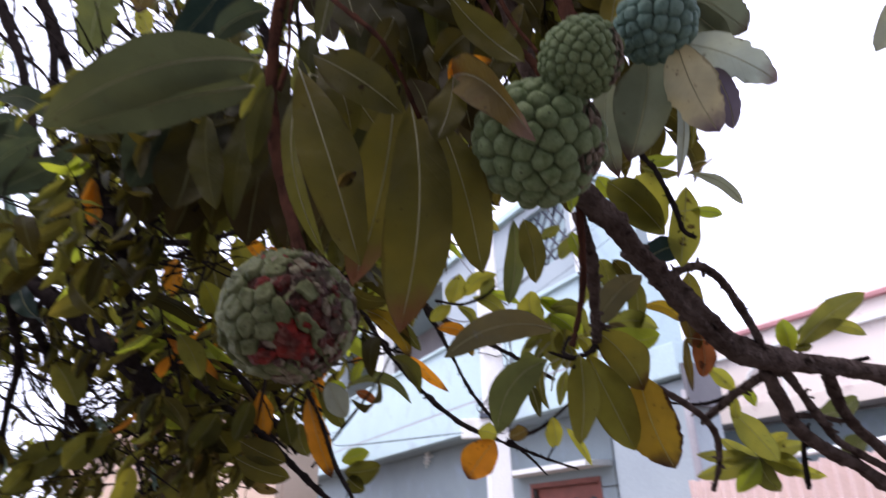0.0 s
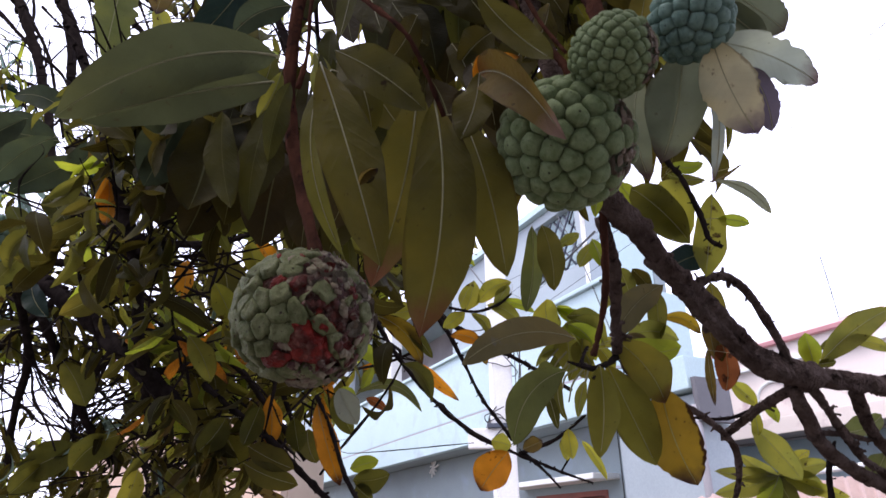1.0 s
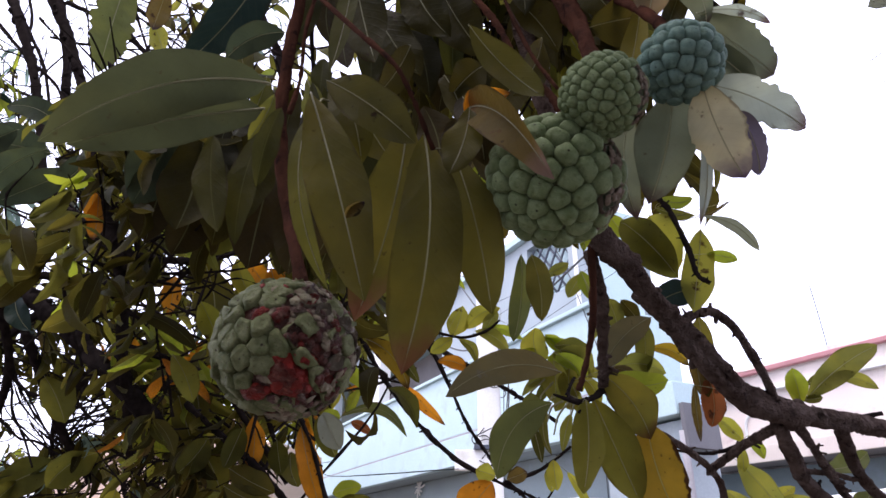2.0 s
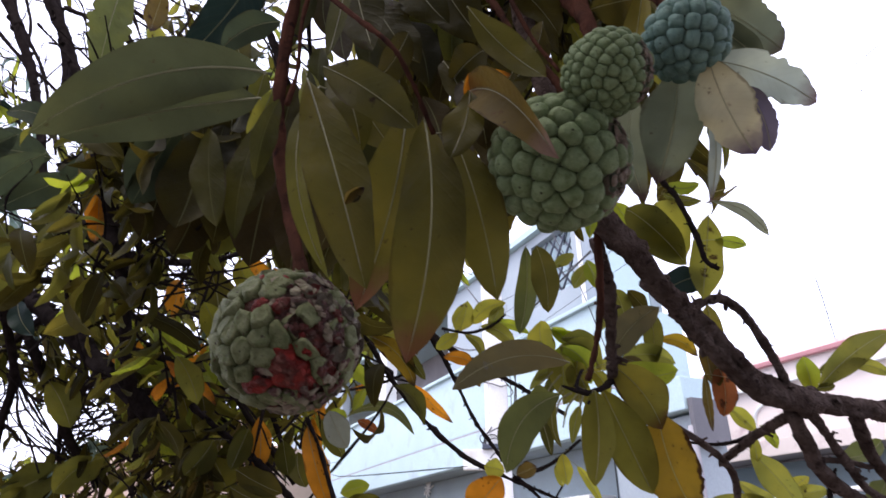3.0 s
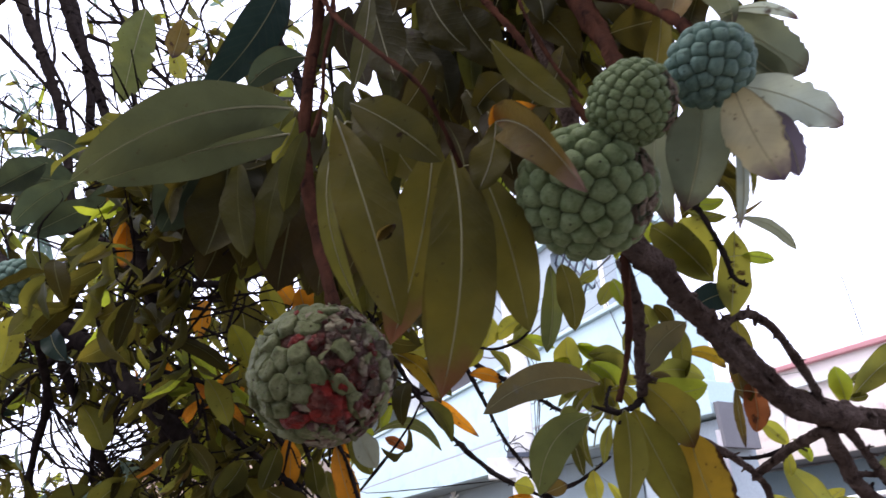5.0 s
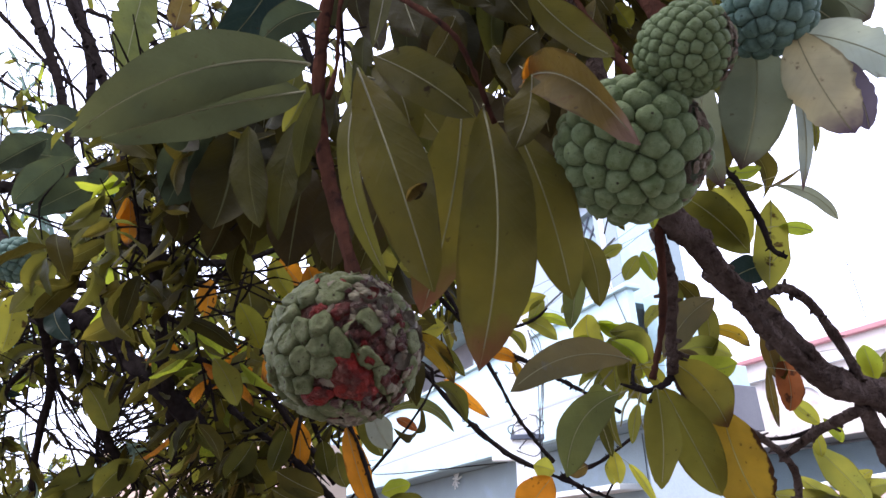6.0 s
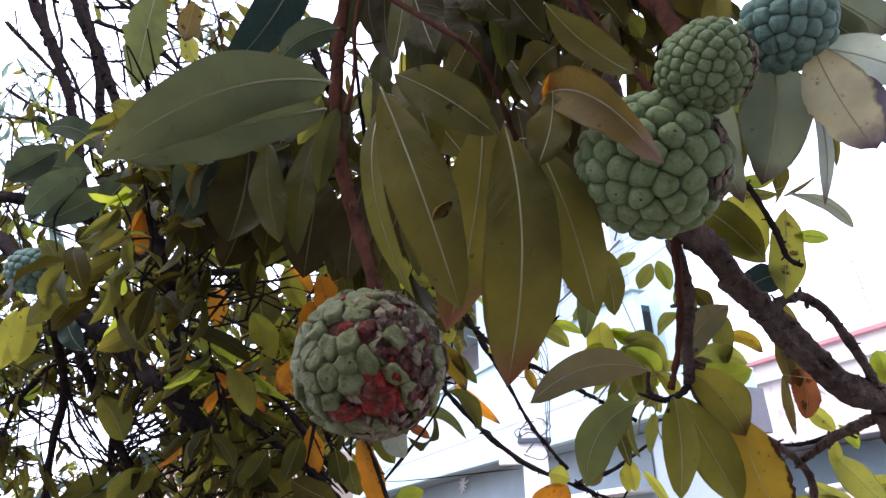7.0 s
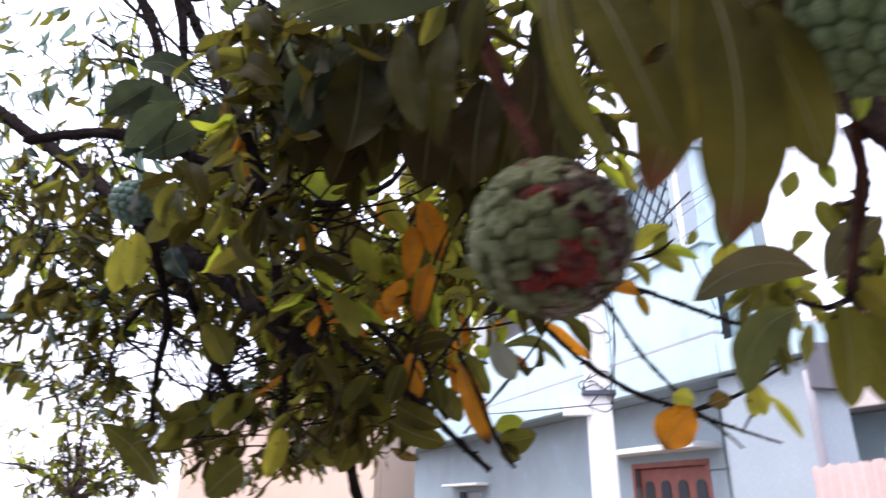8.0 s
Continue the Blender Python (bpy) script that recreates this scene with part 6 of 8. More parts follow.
# leaves behind the fruit stems, deep shade put into their dark style
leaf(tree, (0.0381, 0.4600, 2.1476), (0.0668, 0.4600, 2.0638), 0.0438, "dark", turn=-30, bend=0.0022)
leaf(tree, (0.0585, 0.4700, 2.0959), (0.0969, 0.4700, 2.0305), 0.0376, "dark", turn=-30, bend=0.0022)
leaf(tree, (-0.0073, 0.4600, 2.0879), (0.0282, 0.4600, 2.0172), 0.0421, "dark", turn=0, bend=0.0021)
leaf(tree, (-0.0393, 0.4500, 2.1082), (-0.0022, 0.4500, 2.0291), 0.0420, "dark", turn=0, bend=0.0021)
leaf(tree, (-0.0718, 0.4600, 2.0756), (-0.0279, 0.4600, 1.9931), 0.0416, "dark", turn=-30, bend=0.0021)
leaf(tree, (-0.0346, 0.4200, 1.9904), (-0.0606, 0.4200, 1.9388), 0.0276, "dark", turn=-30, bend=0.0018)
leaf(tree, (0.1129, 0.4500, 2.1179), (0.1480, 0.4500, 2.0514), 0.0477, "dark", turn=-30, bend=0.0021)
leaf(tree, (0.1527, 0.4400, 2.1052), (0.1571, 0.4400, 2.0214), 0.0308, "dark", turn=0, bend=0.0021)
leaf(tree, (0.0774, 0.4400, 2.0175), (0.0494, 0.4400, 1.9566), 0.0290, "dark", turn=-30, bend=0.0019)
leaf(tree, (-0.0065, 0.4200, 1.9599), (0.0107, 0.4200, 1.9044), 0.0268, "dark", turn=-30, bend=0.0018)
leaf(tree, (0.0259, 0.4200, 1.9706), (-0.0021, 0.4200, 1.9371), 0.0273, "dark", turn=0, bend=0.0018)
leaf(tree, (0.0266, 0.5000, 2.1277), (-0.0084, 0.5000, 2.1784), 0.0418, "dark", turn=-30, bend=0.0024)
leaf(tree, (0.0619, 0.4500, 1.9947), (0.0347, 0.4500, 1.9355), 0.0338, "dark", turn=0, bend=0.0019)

# leaves that hang behind the fruit stem, their shade put into darker colours
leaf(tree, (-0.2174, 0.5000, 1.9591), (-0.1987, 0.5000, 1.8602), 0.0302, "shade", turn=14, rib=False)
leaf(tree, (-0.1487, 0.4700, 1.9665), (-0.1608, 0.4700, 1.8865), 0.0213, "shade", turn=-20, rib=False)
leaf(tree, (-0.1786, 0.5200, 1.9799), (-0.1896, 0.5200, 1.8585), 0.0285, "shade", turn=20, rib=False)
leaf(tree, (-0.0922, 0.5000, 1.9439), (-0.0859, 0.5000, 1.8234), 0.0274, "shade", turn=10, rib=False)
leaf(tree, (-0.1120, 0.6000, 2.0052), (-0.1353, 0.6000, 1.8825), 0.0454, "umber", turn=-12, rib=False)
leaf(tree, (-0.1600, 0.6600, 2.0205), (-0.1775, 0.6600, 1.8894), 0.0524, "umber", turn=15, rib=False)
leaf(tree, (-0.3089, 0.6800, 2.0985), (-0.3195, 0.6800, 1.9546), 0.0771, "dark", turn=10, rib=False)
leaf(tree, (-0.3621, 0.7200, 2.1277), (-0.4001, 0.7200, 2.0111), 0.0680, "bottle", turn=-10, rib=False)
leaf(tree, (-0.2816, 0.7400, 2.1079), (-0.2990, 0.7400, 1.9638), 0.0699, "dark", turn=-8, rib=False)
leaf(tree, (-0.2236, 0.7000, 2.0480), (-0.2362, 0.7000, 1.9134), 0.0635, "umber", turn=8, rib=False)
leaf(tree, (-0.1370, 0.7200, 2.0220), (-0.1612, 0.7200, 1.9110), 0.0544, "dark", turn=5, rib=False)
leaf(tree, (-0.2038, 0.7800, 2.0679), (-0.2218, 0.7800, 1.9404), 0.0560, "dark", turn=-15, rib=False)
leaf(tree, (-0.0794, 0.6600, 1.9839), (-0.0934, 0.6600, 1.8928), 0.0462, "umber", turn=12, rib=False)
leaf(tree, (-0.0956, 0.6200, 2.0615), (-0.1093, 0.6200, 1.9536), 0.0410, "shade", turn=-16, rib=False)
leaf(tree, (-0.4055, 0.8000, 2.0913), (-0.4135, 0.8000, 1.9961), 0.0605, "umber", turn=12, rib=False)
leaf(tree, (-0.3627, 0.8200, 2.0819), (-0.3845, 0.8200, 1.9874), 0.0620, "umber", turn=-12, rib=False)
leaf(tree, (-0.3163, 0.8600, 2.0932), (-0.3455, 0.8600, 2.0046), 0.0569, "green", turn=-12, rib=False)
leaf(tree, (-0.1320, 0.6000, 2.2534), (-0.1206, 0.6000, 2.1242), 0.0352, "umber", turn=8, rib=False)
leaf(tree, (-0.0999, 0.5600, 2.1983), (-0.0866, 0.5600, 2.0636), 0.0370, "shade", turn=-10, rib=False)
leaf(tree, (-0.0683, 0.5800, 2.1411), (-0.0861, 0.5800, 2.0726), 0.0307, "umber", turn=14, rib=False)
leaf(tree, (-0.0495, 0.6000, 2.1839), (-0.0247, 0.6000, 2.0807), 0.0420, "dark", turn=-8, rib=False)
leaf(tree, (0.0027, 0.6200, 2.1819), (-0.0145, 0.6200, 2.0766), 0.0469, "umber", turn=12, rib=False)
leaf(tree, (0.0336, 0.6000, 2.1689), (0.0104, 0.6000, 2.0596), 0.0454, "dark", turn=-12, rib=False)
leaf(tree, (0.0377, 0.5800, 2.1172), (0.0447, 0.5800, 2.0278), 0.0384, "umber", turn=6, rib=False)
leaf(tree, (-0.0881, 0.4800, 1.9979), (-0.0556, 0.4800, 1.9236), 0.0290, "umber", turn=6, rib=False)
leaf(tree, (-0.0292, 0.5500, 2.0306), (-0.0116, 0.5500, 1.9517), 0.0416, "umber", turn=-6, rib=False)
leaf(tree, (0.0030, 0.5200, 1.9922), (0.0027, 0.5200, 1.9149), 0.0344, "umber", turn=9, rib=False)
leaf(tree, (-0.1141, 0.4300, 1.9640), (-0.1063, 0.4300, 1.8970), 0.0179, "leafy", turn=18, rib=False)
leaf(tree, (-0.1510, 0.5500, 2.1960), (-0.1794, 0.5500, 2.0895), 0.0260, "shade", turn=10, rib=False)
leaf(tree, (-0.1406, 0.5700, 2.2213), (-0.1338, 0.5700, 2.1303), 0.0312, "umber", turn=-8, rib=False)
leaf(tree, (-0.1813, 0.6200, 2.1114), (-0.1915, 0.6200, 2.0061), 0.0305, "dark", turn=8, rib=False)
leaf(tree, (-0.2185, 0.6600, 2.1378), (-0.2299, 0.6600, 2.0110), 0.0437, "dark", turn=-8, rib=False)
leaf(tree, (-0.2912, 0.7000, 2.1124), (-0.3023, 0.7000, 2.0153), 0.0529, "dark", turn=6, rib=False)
limb(tree, "twig", [(-0.1755, 0.5000, 2.0589, 0.0012), (-0.1480, 0.5000, 2.0394, 0.0009), (-0.1237, 0.5000, 2.0155, 0.0007)], TWIG, knobs=0.2)
limb(tree, "twig", [(-0.1490, 0.5200, 2.0751, 0.0012), (-0.1362, 0.5200, 2.0559, 0.0010), (-0.1312, 0.5200, 2.0338, 0.0007)], TWIG, knobs=0.2)
limb(tree, "twig", [(-0.1628, 0.5100, 2.0826, 0.0010), (-0.1404, 0.5100, 2.0710, 0.0010), (-0.1198, 0.5100, 2.0737, 0.0007)], TWIG, knobs=0.2)
limb(tree, "twig", [(-0.1660, 0.5000, 2.0328, 0.0009), (-0.1535, 0.5000, 2.0465, 0.0007), (-0.1423, 0.5000, 2.0565, 0.0007)], TWIG, knobs=0.2)

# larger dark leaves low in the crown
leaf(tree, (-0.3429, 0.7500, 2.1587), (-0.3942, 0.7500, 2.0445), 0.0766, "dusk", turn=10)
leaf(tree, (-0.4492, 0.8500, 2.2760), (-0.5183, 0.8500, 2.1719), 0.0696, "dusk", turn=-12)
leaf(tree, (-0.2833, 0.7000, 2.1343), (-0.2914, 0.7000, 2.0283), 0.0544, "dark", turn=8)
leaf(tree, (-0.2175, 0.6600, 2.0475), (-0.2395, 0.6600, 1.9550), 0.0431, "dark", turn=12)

# upper ends of those that leave the view, joined to the limbs overhead
limb(tree, "branch", [(-0.166, 0.520, 2.363, 0.0091), (-0.143, 0.520, 2.472, 0.0096), (-0.120, 0.520, 2.540, 0.0100)], TWIG)
limb(tree, "branch", [(-0.157, 0.505, 2.207, 0.0037), (-0.054, 0.502, 2.348, 0.0039), (0.050, 0.500, 2.450, 0.0041)], TWIG)
limb(tree, "branch", [(-0.038, 0.420, 2.190, 0.0055), (0.006, 0.460, 2.340, 0.0058), (0.050, 0.500, 2.450, 0.0060)], TWIG)
limb(tree, "branch", [(0.027, 0.420, 2.155, 0.0032), (0.038, 0.460, 2.323, 0.0034), (0.050, 0.500, 2.450, 0.0035)], TWIG)
limb(tree, "branch", [(0.068, 0.420, 2.228, 0.0096), (0.059, 0.460, 2.359, 0.0101), (0.050, 0.500, 2.450, 0.0106)], TWIG)
limb(tree, "branch", [(-1.646, 1.500, 3.699, 0.0181), (-1.548, 1.500, 3.744, 0.0190), (-1.450, 1.500, 3.750, 0.0199)], TWIG)
limb(tree, "branch", [(-1.363, 1.400, 3.553, 0.0168), (-1.407, 1.450, 3.671, 0.0176), (-1.450, 1.500, 3.750, 0.0185)], TWIG)
limb(tree, "branch", [(-1.499, 1.600, 3.764, 0.0148), (-1.474, 1.550, 3.777, 0.0155), (-1.450, 1.500, 3.750, 0.0163)], TWIG)
limb(tree, "branch", [(-1.001, 1.300, 3.327, 0.0085), (-0.976, 1.175, 3.434, 0.0089), (-0.950, 1.050, 3.500, 0.0094)], TWIG)
limb(tree, "branch", [(-0.361, 0.800, 2.674, 0.0083), (-0.331, 0.675, 2.682, 0.0087), (-0.300, 0.550, 2.650, 0.0091)], TWIG)
limb(tree, "branch", [(-1.643, 1.600, 3.768, 0.0085), (-1.547, 1.550, 3.779, 0.0089), (-1.450, 1.500, 3.750, 0.0094)], TWIG)
limb(tree, "branch", [(-1.092, 1.300, 3.354, 0.0068), (-1.021, 1.175, 3.447, 0.0071), (-0.950, 1.050, 3.500, 0.0075)], TWIG)
limb(tree, "branch", [(-0.985, 1.400, 3.455, 0.0055), (-0.968, 1.225, 3.497, 0.0058), (-0.950, 1.050, 3.500, 0.0060)], TWIG)
limb(tree, "branch", [(-0.900, 1.500, 3.490, 0.0058), (-0.925, 1.275, 3.515, 0.0061), (-0.950, 1.050, 3.500, 0.0064)], TWIG)
limb(tree, "branch", [(-1.677, 1.800, 3.874, 0.0069), (-1.814, 1.850, 3.857, 0.0072), (-1.950, 1.900, 3.800, 0.0076)], TWIG)
limb(tree, "branch", [(-0.635, 1.100, 2.989, 0.0035), (-0.692, 1.000, 3.114, 0.0037), (-0.750, 0.900, 3.200, 0.0039)], TWIG)
limb(tree, "branch", [(-0.402, 0.900, 2.719, 0.0034), (-0.461, 0.800, 2.830, 0.0036), (-0.520, 0.700, 2.900, 0.0037)], TWIG)

# trunk, and the limbs that bear the branches seen and the unseen leaves overhead
limb(tree, "trunk", [(0.75, 1.75, 0, 0.085), (0.72, 1.73, 0.45, 0.075), (0.70, 1.70, 0.9, 0.07), (0.72, 1.66, 1.15, 0.06)], BARK, sides=14, knobs=0.05)
limb(tree, "limb", [(0.70, 1.70, 1.0, 0.05), (0.85, 1.50, 1.25, 0.042), (0.98, 1.30, 1.50, 0.036), (1.02, 1.12, 1.66, 0.03), (0.92, 1.0, 1.70, 0.026)], BARK, sides=12)
limb(tree, "limb", [(0.70, 1.70, 1.0, 0.05), (0.45, 1.62, 1.22, 0.042), (0.15, 1.50, 1.42, 0.034), (-0.15, 1.78, 1.30, 0.020), (-0.54, 1.71, 1.50, 0.013)], BARK, sides=12)
OVER = [
    [(1.02, 1.12, 1.66, 0.024), (1.15, 0.95, 2.1, 0.022), (0.95, 0.75, 2.55, 0.020), (0.40, 0.60, 2.60, 0.018), (0.05, 0.50, 2.45, 0.016), (-0.3, 0.55, 2.65, 0.014), (-0.75, 0.9, 3.2, 0.012), (-1.25, 1.3, 4.0, 0.010)],
    [(0.95, 0.75, 2.55, 0.017), (0.80, 0.20, 2.70, 0.014), (0.62, -0.45, 2.75, 0.011), (0.40, -1.20, 2.70, 0.006)],
    [(0.40, 0.60, 2.60, 0.015), (0.10, 0.0, 2.68, 0.012), (-0.20, -0.60, 2.72, 0.010), (-0.45, -1.30, 2.62, 0.006)],
    [(-0.30, 0.55, 2.65, 0.013), (-0.80, 0.10, 2.75, 0.010), (-1.20, -0.55, 2.70, 0.006)],
    [(0.95, 0.75, 2.55, 0.015), (1.30, 0.20, 2.62, 0.012), (1.55, -0.55, 2.62, 0.006)],
    [(-0.75, 0.9, 3.2, 0.011), (-0.35, 1.25, 3.45, 0.009), (0.10, 1.60, 3.60, 0.006)],
    [(-0.95, 1.05, 3.5, 0.010), (-1.45, 1.50, 3.75, 0.008), (-1.95, 1.90, 3.80, 0.006)],
]
for run in OVER:
    limb(tree, "limb", run, BARK, sides=10)



# ---- the rest of the crown: twigs that leave the limbs, each with its leaves
TEMPLATE = []
for k, (style, width, bend) in enumerate((("green", 0.36, 0.10), ("olive", 0.34, -0.10), ("dark", 0.42, 0.16), ("bright", 0.38, 0.05), ("lime", 0.36, 0.08), ("orange", 0.36, 0.12), ("teal", 0.40, 0.12), ("olive", 0.44, 0.18), ("brown", 0.38, 0.14), ("dark", 0.36, -0.12), ("green", 0.44, 0.2), ("haze_teal", 0.26, 0.16))):
    shapes = []
    for q, slim in enumerate((0.86, 0.74, 0.66)):
        v, f, uv, _, _ = leaf_arrays((0, 0, 0), (0, 0, -1), width * slim, bend * (1, 1.7, 0.5)[q], 0.09 * ((k + q) % 3 - 1), 0, 0.3 + 0.25 * q, 0.07, nu=6, nv=9, seed=90 + 3 * k + q)
        shapes.append((mesh_of("leaf", v, f, [LEAF[style]], uv), v, f, uv, style))
    TEMPLATE.append(shapes)


# lanes along the camera's sight lines, cleared of crown leaves: start, end, half width at each
SIGHT_LANES = [
    ((-0.33, 0.55, 1.91), (-0.57, 0.94, 2.11), 0.013, 0.023),
    ((-0.26, 0.55, 1.89), (-0.60, 1.26, 2.23), 0.023, 0.054),
    ((-0.25, 0.55, 1.83), (-0.61, 1.33, 2.12), 0.016, 0.040),
    ((-0.21, 0.55, 1.82), (-0.49, 1.26, 2.09), 0.020, 0.048),
    ((-0.20, 0.55, 1.88), (-0.49, 1.36, 2.26), 0.015, 0.039),
    ((-0.17, 0.55, 1.85), (-0.43, 1.36, 2.20), 0.015, 0.039),
    ((-0.20, 0.55, 1.80), (-0.27, 0.93, 1.96), 0.017, 0.030),
    ((-0.22, 0.55, 1.78), (-0.30, 0.93, 1.93), 0.017, 0.030),
    ((-0.23, 0.55, 1.82), (-0.32, 0.94, 2.00), 0.017, 0.031),
    ((-0.19, 0.55, 1.77), (-0.25, 0.94, 1.92), 0.017, 0.031),
    ((-0.23, 0.55, 1.75), (-0.31, 0.92, 1.86), 0.017, 0.030),
    ((-0.20, 0.55, 1.75), (-0.27, 0.93, 1.87), 0.017, 0.030),
    ((-0.21, 0.55, 1.68), (-0.32, 1.09, 1.78), 0.017, 0.035),
    ((-0.18, 0.5, 2.14), (-0.81, 2.2, 4.02), 0.01, 0.044),
    ((-0.13, 0.5, 2.07), (-0.58, 2.2, 3.68), 0.013, 0.058),
    ((-0.21, 0.5, 2.12), (-0.96, 2.2, 3.94), 0.009, 0.04),
    ((-0.07, 0.5, 2.11), (-0.3, 2.2, 3.89), 0.007, 0.029),
    ((-0.1, 0.5, 1.98), (-0.42, 2.2, 3.27), 0.005, 0.022),
    ((-0.69, 1.0, 1.83), (-1.67, 2.4, 2.13), 0.034, 0.082),
    ((-0.61, 1.0, 1.78), (-1.48, 2.4, 2.02), 0.034, 0.082),
    ((-0.54, 1.0, 1.8), (-1.31, 2.4, 2.06), 0.026, 0.063),
    ((-0.32, 0.7, 1.92), (-1.11, 2.4, 2.68), 0.009, 0.031),
    ((-0.25, 0.7, 1.92), (-0.86, 2.4, 2.67), 0.008, 0.029),
    ((-0.42, 0.7, 1.93), (-1.24, 2.4, 2.84), 0.01, 0.034),
    ((-0.35, 0.7, 1.86), (-1.0, 2.4, 2.59), 0.01, 0.034),
    ((-0.43, 0.7, 1.83), (-1.3, 2.4, 2.48), 0.01, 0.034),
    ((-0.32, 0.7, 1.9), (-0.89, 2.4, 2.73), 0.01, 0.034),
    ((-0.48, 0.6, 2.16), (-1.73, 2.2, 3.65), 0.036, 0.173),
    ((-0.43, 0.6, 2.12), (-1.53, 2.2, 3.51), 0.023, 0.124),
    ((-0.53, 0.6, 2.20), (-1.91, 2.2, 3.83), 0.021, 0.114),
    ((-0.48, 0.6, 2.10), (-1.75, 2.2, 3.42), 0.013, 0.086),
    ((-0.25, 0.6, 2.18), (-0.84, 2.2, 3.75), 0.007, 0.059),
    ((-0.21, 0.6, 2.15), (-0.68, 2.2, 3.63), 0.005, 0.046),
    ((-0.42, 0.6, 2.16), (-1.58, 2.2, 3.61), 0.036, 0.164),
    ((-0.37, 0.6, 2.15), (-1.40, 2.2, 3.57), 0.023, 0.116),
    ((-0.33, 0.6, 2.15), (-1.25, 2.2, 3.57), 0.012, 0.077),
    ((-0.45, 0.6, 2.08), (-1.67, 2.2, 3.31), 0.014, 0.084),
]


def in_sight_lane(p):
    for a, b, r, s in SIGHT_LANES:
        a, d = np.array(a), np.subtract(b, a)
        k = min(1.0, max(0.0, (p - a) @ d / (d @ d)))
        if np.linalg.norm(p - a - k * d) < r + k * (s - r) + 0.012:
            return True
    return False


def below_view_edge(p):
    """True under a lower edge fitted to the camera's view, as slopes from near its place."""
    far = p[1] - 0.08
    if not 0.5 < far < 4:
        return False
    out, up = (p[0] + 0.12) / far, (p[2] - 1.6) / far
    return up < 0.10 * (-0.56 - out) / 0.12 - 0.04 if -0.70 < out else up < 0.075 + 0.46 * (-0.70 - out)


class Crown:
    """Gathers twigs and leaves: the first ones become leaves of their own, the rest one mesh for each style."""

    def __init__(self, owner, single):
        self.owner, self.left = owner, single
        self.rest, self.twigs = {}, ([], [])

    def leaf(self, at, out, length, k, rng):
        z = -Vector(out).normalized()
        y = Vector((rng.normal(0, 0.9), rng.normal(-0.5, 0.6), rng.normal(-0.3, 0.6)))
        x = y.cross(z).normalized()
        y = z.cross(x)
        m = Matrix((x, y, z)).transposed().to_4x4()
        m = Matrix.Translation(at) @ m @ Matrix.Diagonal((length, length, length, 1))
        me, v, f, uv, style = TEMPLATE[k][rng.integers(3)]
        mid = np.asarray(at) + 0.5 * length * np.array(-z)
        if in_sight_lane(mid) or below_view_edge(mid):
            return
        if self.left > 0:
            self.left -= 1
            ob = new("leaf", me)
            under(ob, self.owner.ob, self.owner.base).matrix_basis = m
        else:
            a = np.array(m)
            vs, fs, us = self.rest.setdefault(style, ([], [], []))
            n = sum(len(q) for q in vs)
            vs.append(v @ a[:3, :3].T + a[:3, 3])
            fs += [tuple(n + i for i in q) for q in f]
            us.append(uv)

    def twig(self, start, end, radius, leaves, length, mix, rng, droop=0.05):
        start, end = np.asarray(start, float), np.asarray(end, float)
        if below_view_edge(end):
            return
        mid = (start + end) / 2 + rng.normal(0, 0.11, 3) * np.linalg.norm(end - start)
        far = (start + 3 * end) / 4 + rng.normal(0, 0.07, 3) * np.linalg.norm(end - start)
        rows = [(*start, radius), (*mid, radius * 0.85), (*far, radius * 0.6), (*end, radius * 0.35)]
        v, f = tube_arrays(rows, 5, 5, 0.28, rng)
        n = sum(len(q) for q in self.twigs[0])
        self.twigs[0].append(v)
        self.twigs[1].extend(tuple(n + i for i in q) for q in f)
        run = spline([r[:3] for r in rows], 8)
        for k in range(leaves):
            i = int(len(run) * (0.25 + 0.75 * (k + 0.5) / leaves)) - 1
            d = run[min(i + 1, len(run) - 1)] - run[i - 1]
            d = d / (np.linalg.norm(d) + 1e-9)
            sidew = np.cross(d, rng.normal(0, 1, 3))
            sidew /= np.linalg.norm(sidew) + 1e-9
            out = d * 0.6 + sidew * 0.8 + np.array((0, 0, -1.05))
            self.leaf(run[i], out, length * rng.uniform(0.65, 1.2), mix[rng.integers(len(mix))], rng)

    def close(self):
        for style, (vs, fs, us) in self.rest.items():
            ob = new("foliage", mesh_of("foliage", np.vstack(vs), fs, [LEAF[style]], np.vstack(us)))
            tagged(under(ob, self.owner.ob, self.owner.base), kind="stuff")
        ob = new("twig_growth", mesh_of("twig_growth", np.vstack(self.twigs[0]), self.twigs[1], [TWIG]))
        tagged(under(ob, self.owner.ob, self.owner.base), kind="stuff")


def near_point(rows, p):
    q = np.asarray(rows, float)
    return q[np.argmin(((q - p) ** 2).sum(1))]


# smaller limbs of the lower left, and points along all of them, from which twigs leave
LOWER = [
    [(-0.80, 1.22, 2.06), (-1.05, 1.40, 1.98), (-1.25, 1.62, 1.92), (-1.50, 1.90, 1.86)],
    [(-0.62, 1.14, 1.93), (-0.80, 1.35, 1.88), (-0.95, 1.62, 1.82), (-1.10, 1.98, 1.74)],
    [(-0.56, 1.12, 1.87), (-0.64, 1.35, 1.80), (-0.75, 1.60, 1.74), (-0.86, 1.95, 1.70)],
    [(-1.10, 1.40, 2.10), (-1.30, 1.65, 2.14), (-1.55, 1.90, 2.16), (-1.80, 2.10, 2.30)],
]
for run in LOWER:
    limb(tree, "branch", [(*p, 0.0075 - 0.0016 * k) for k, p in enumerate(run)], TWIG, knobs=0.16)
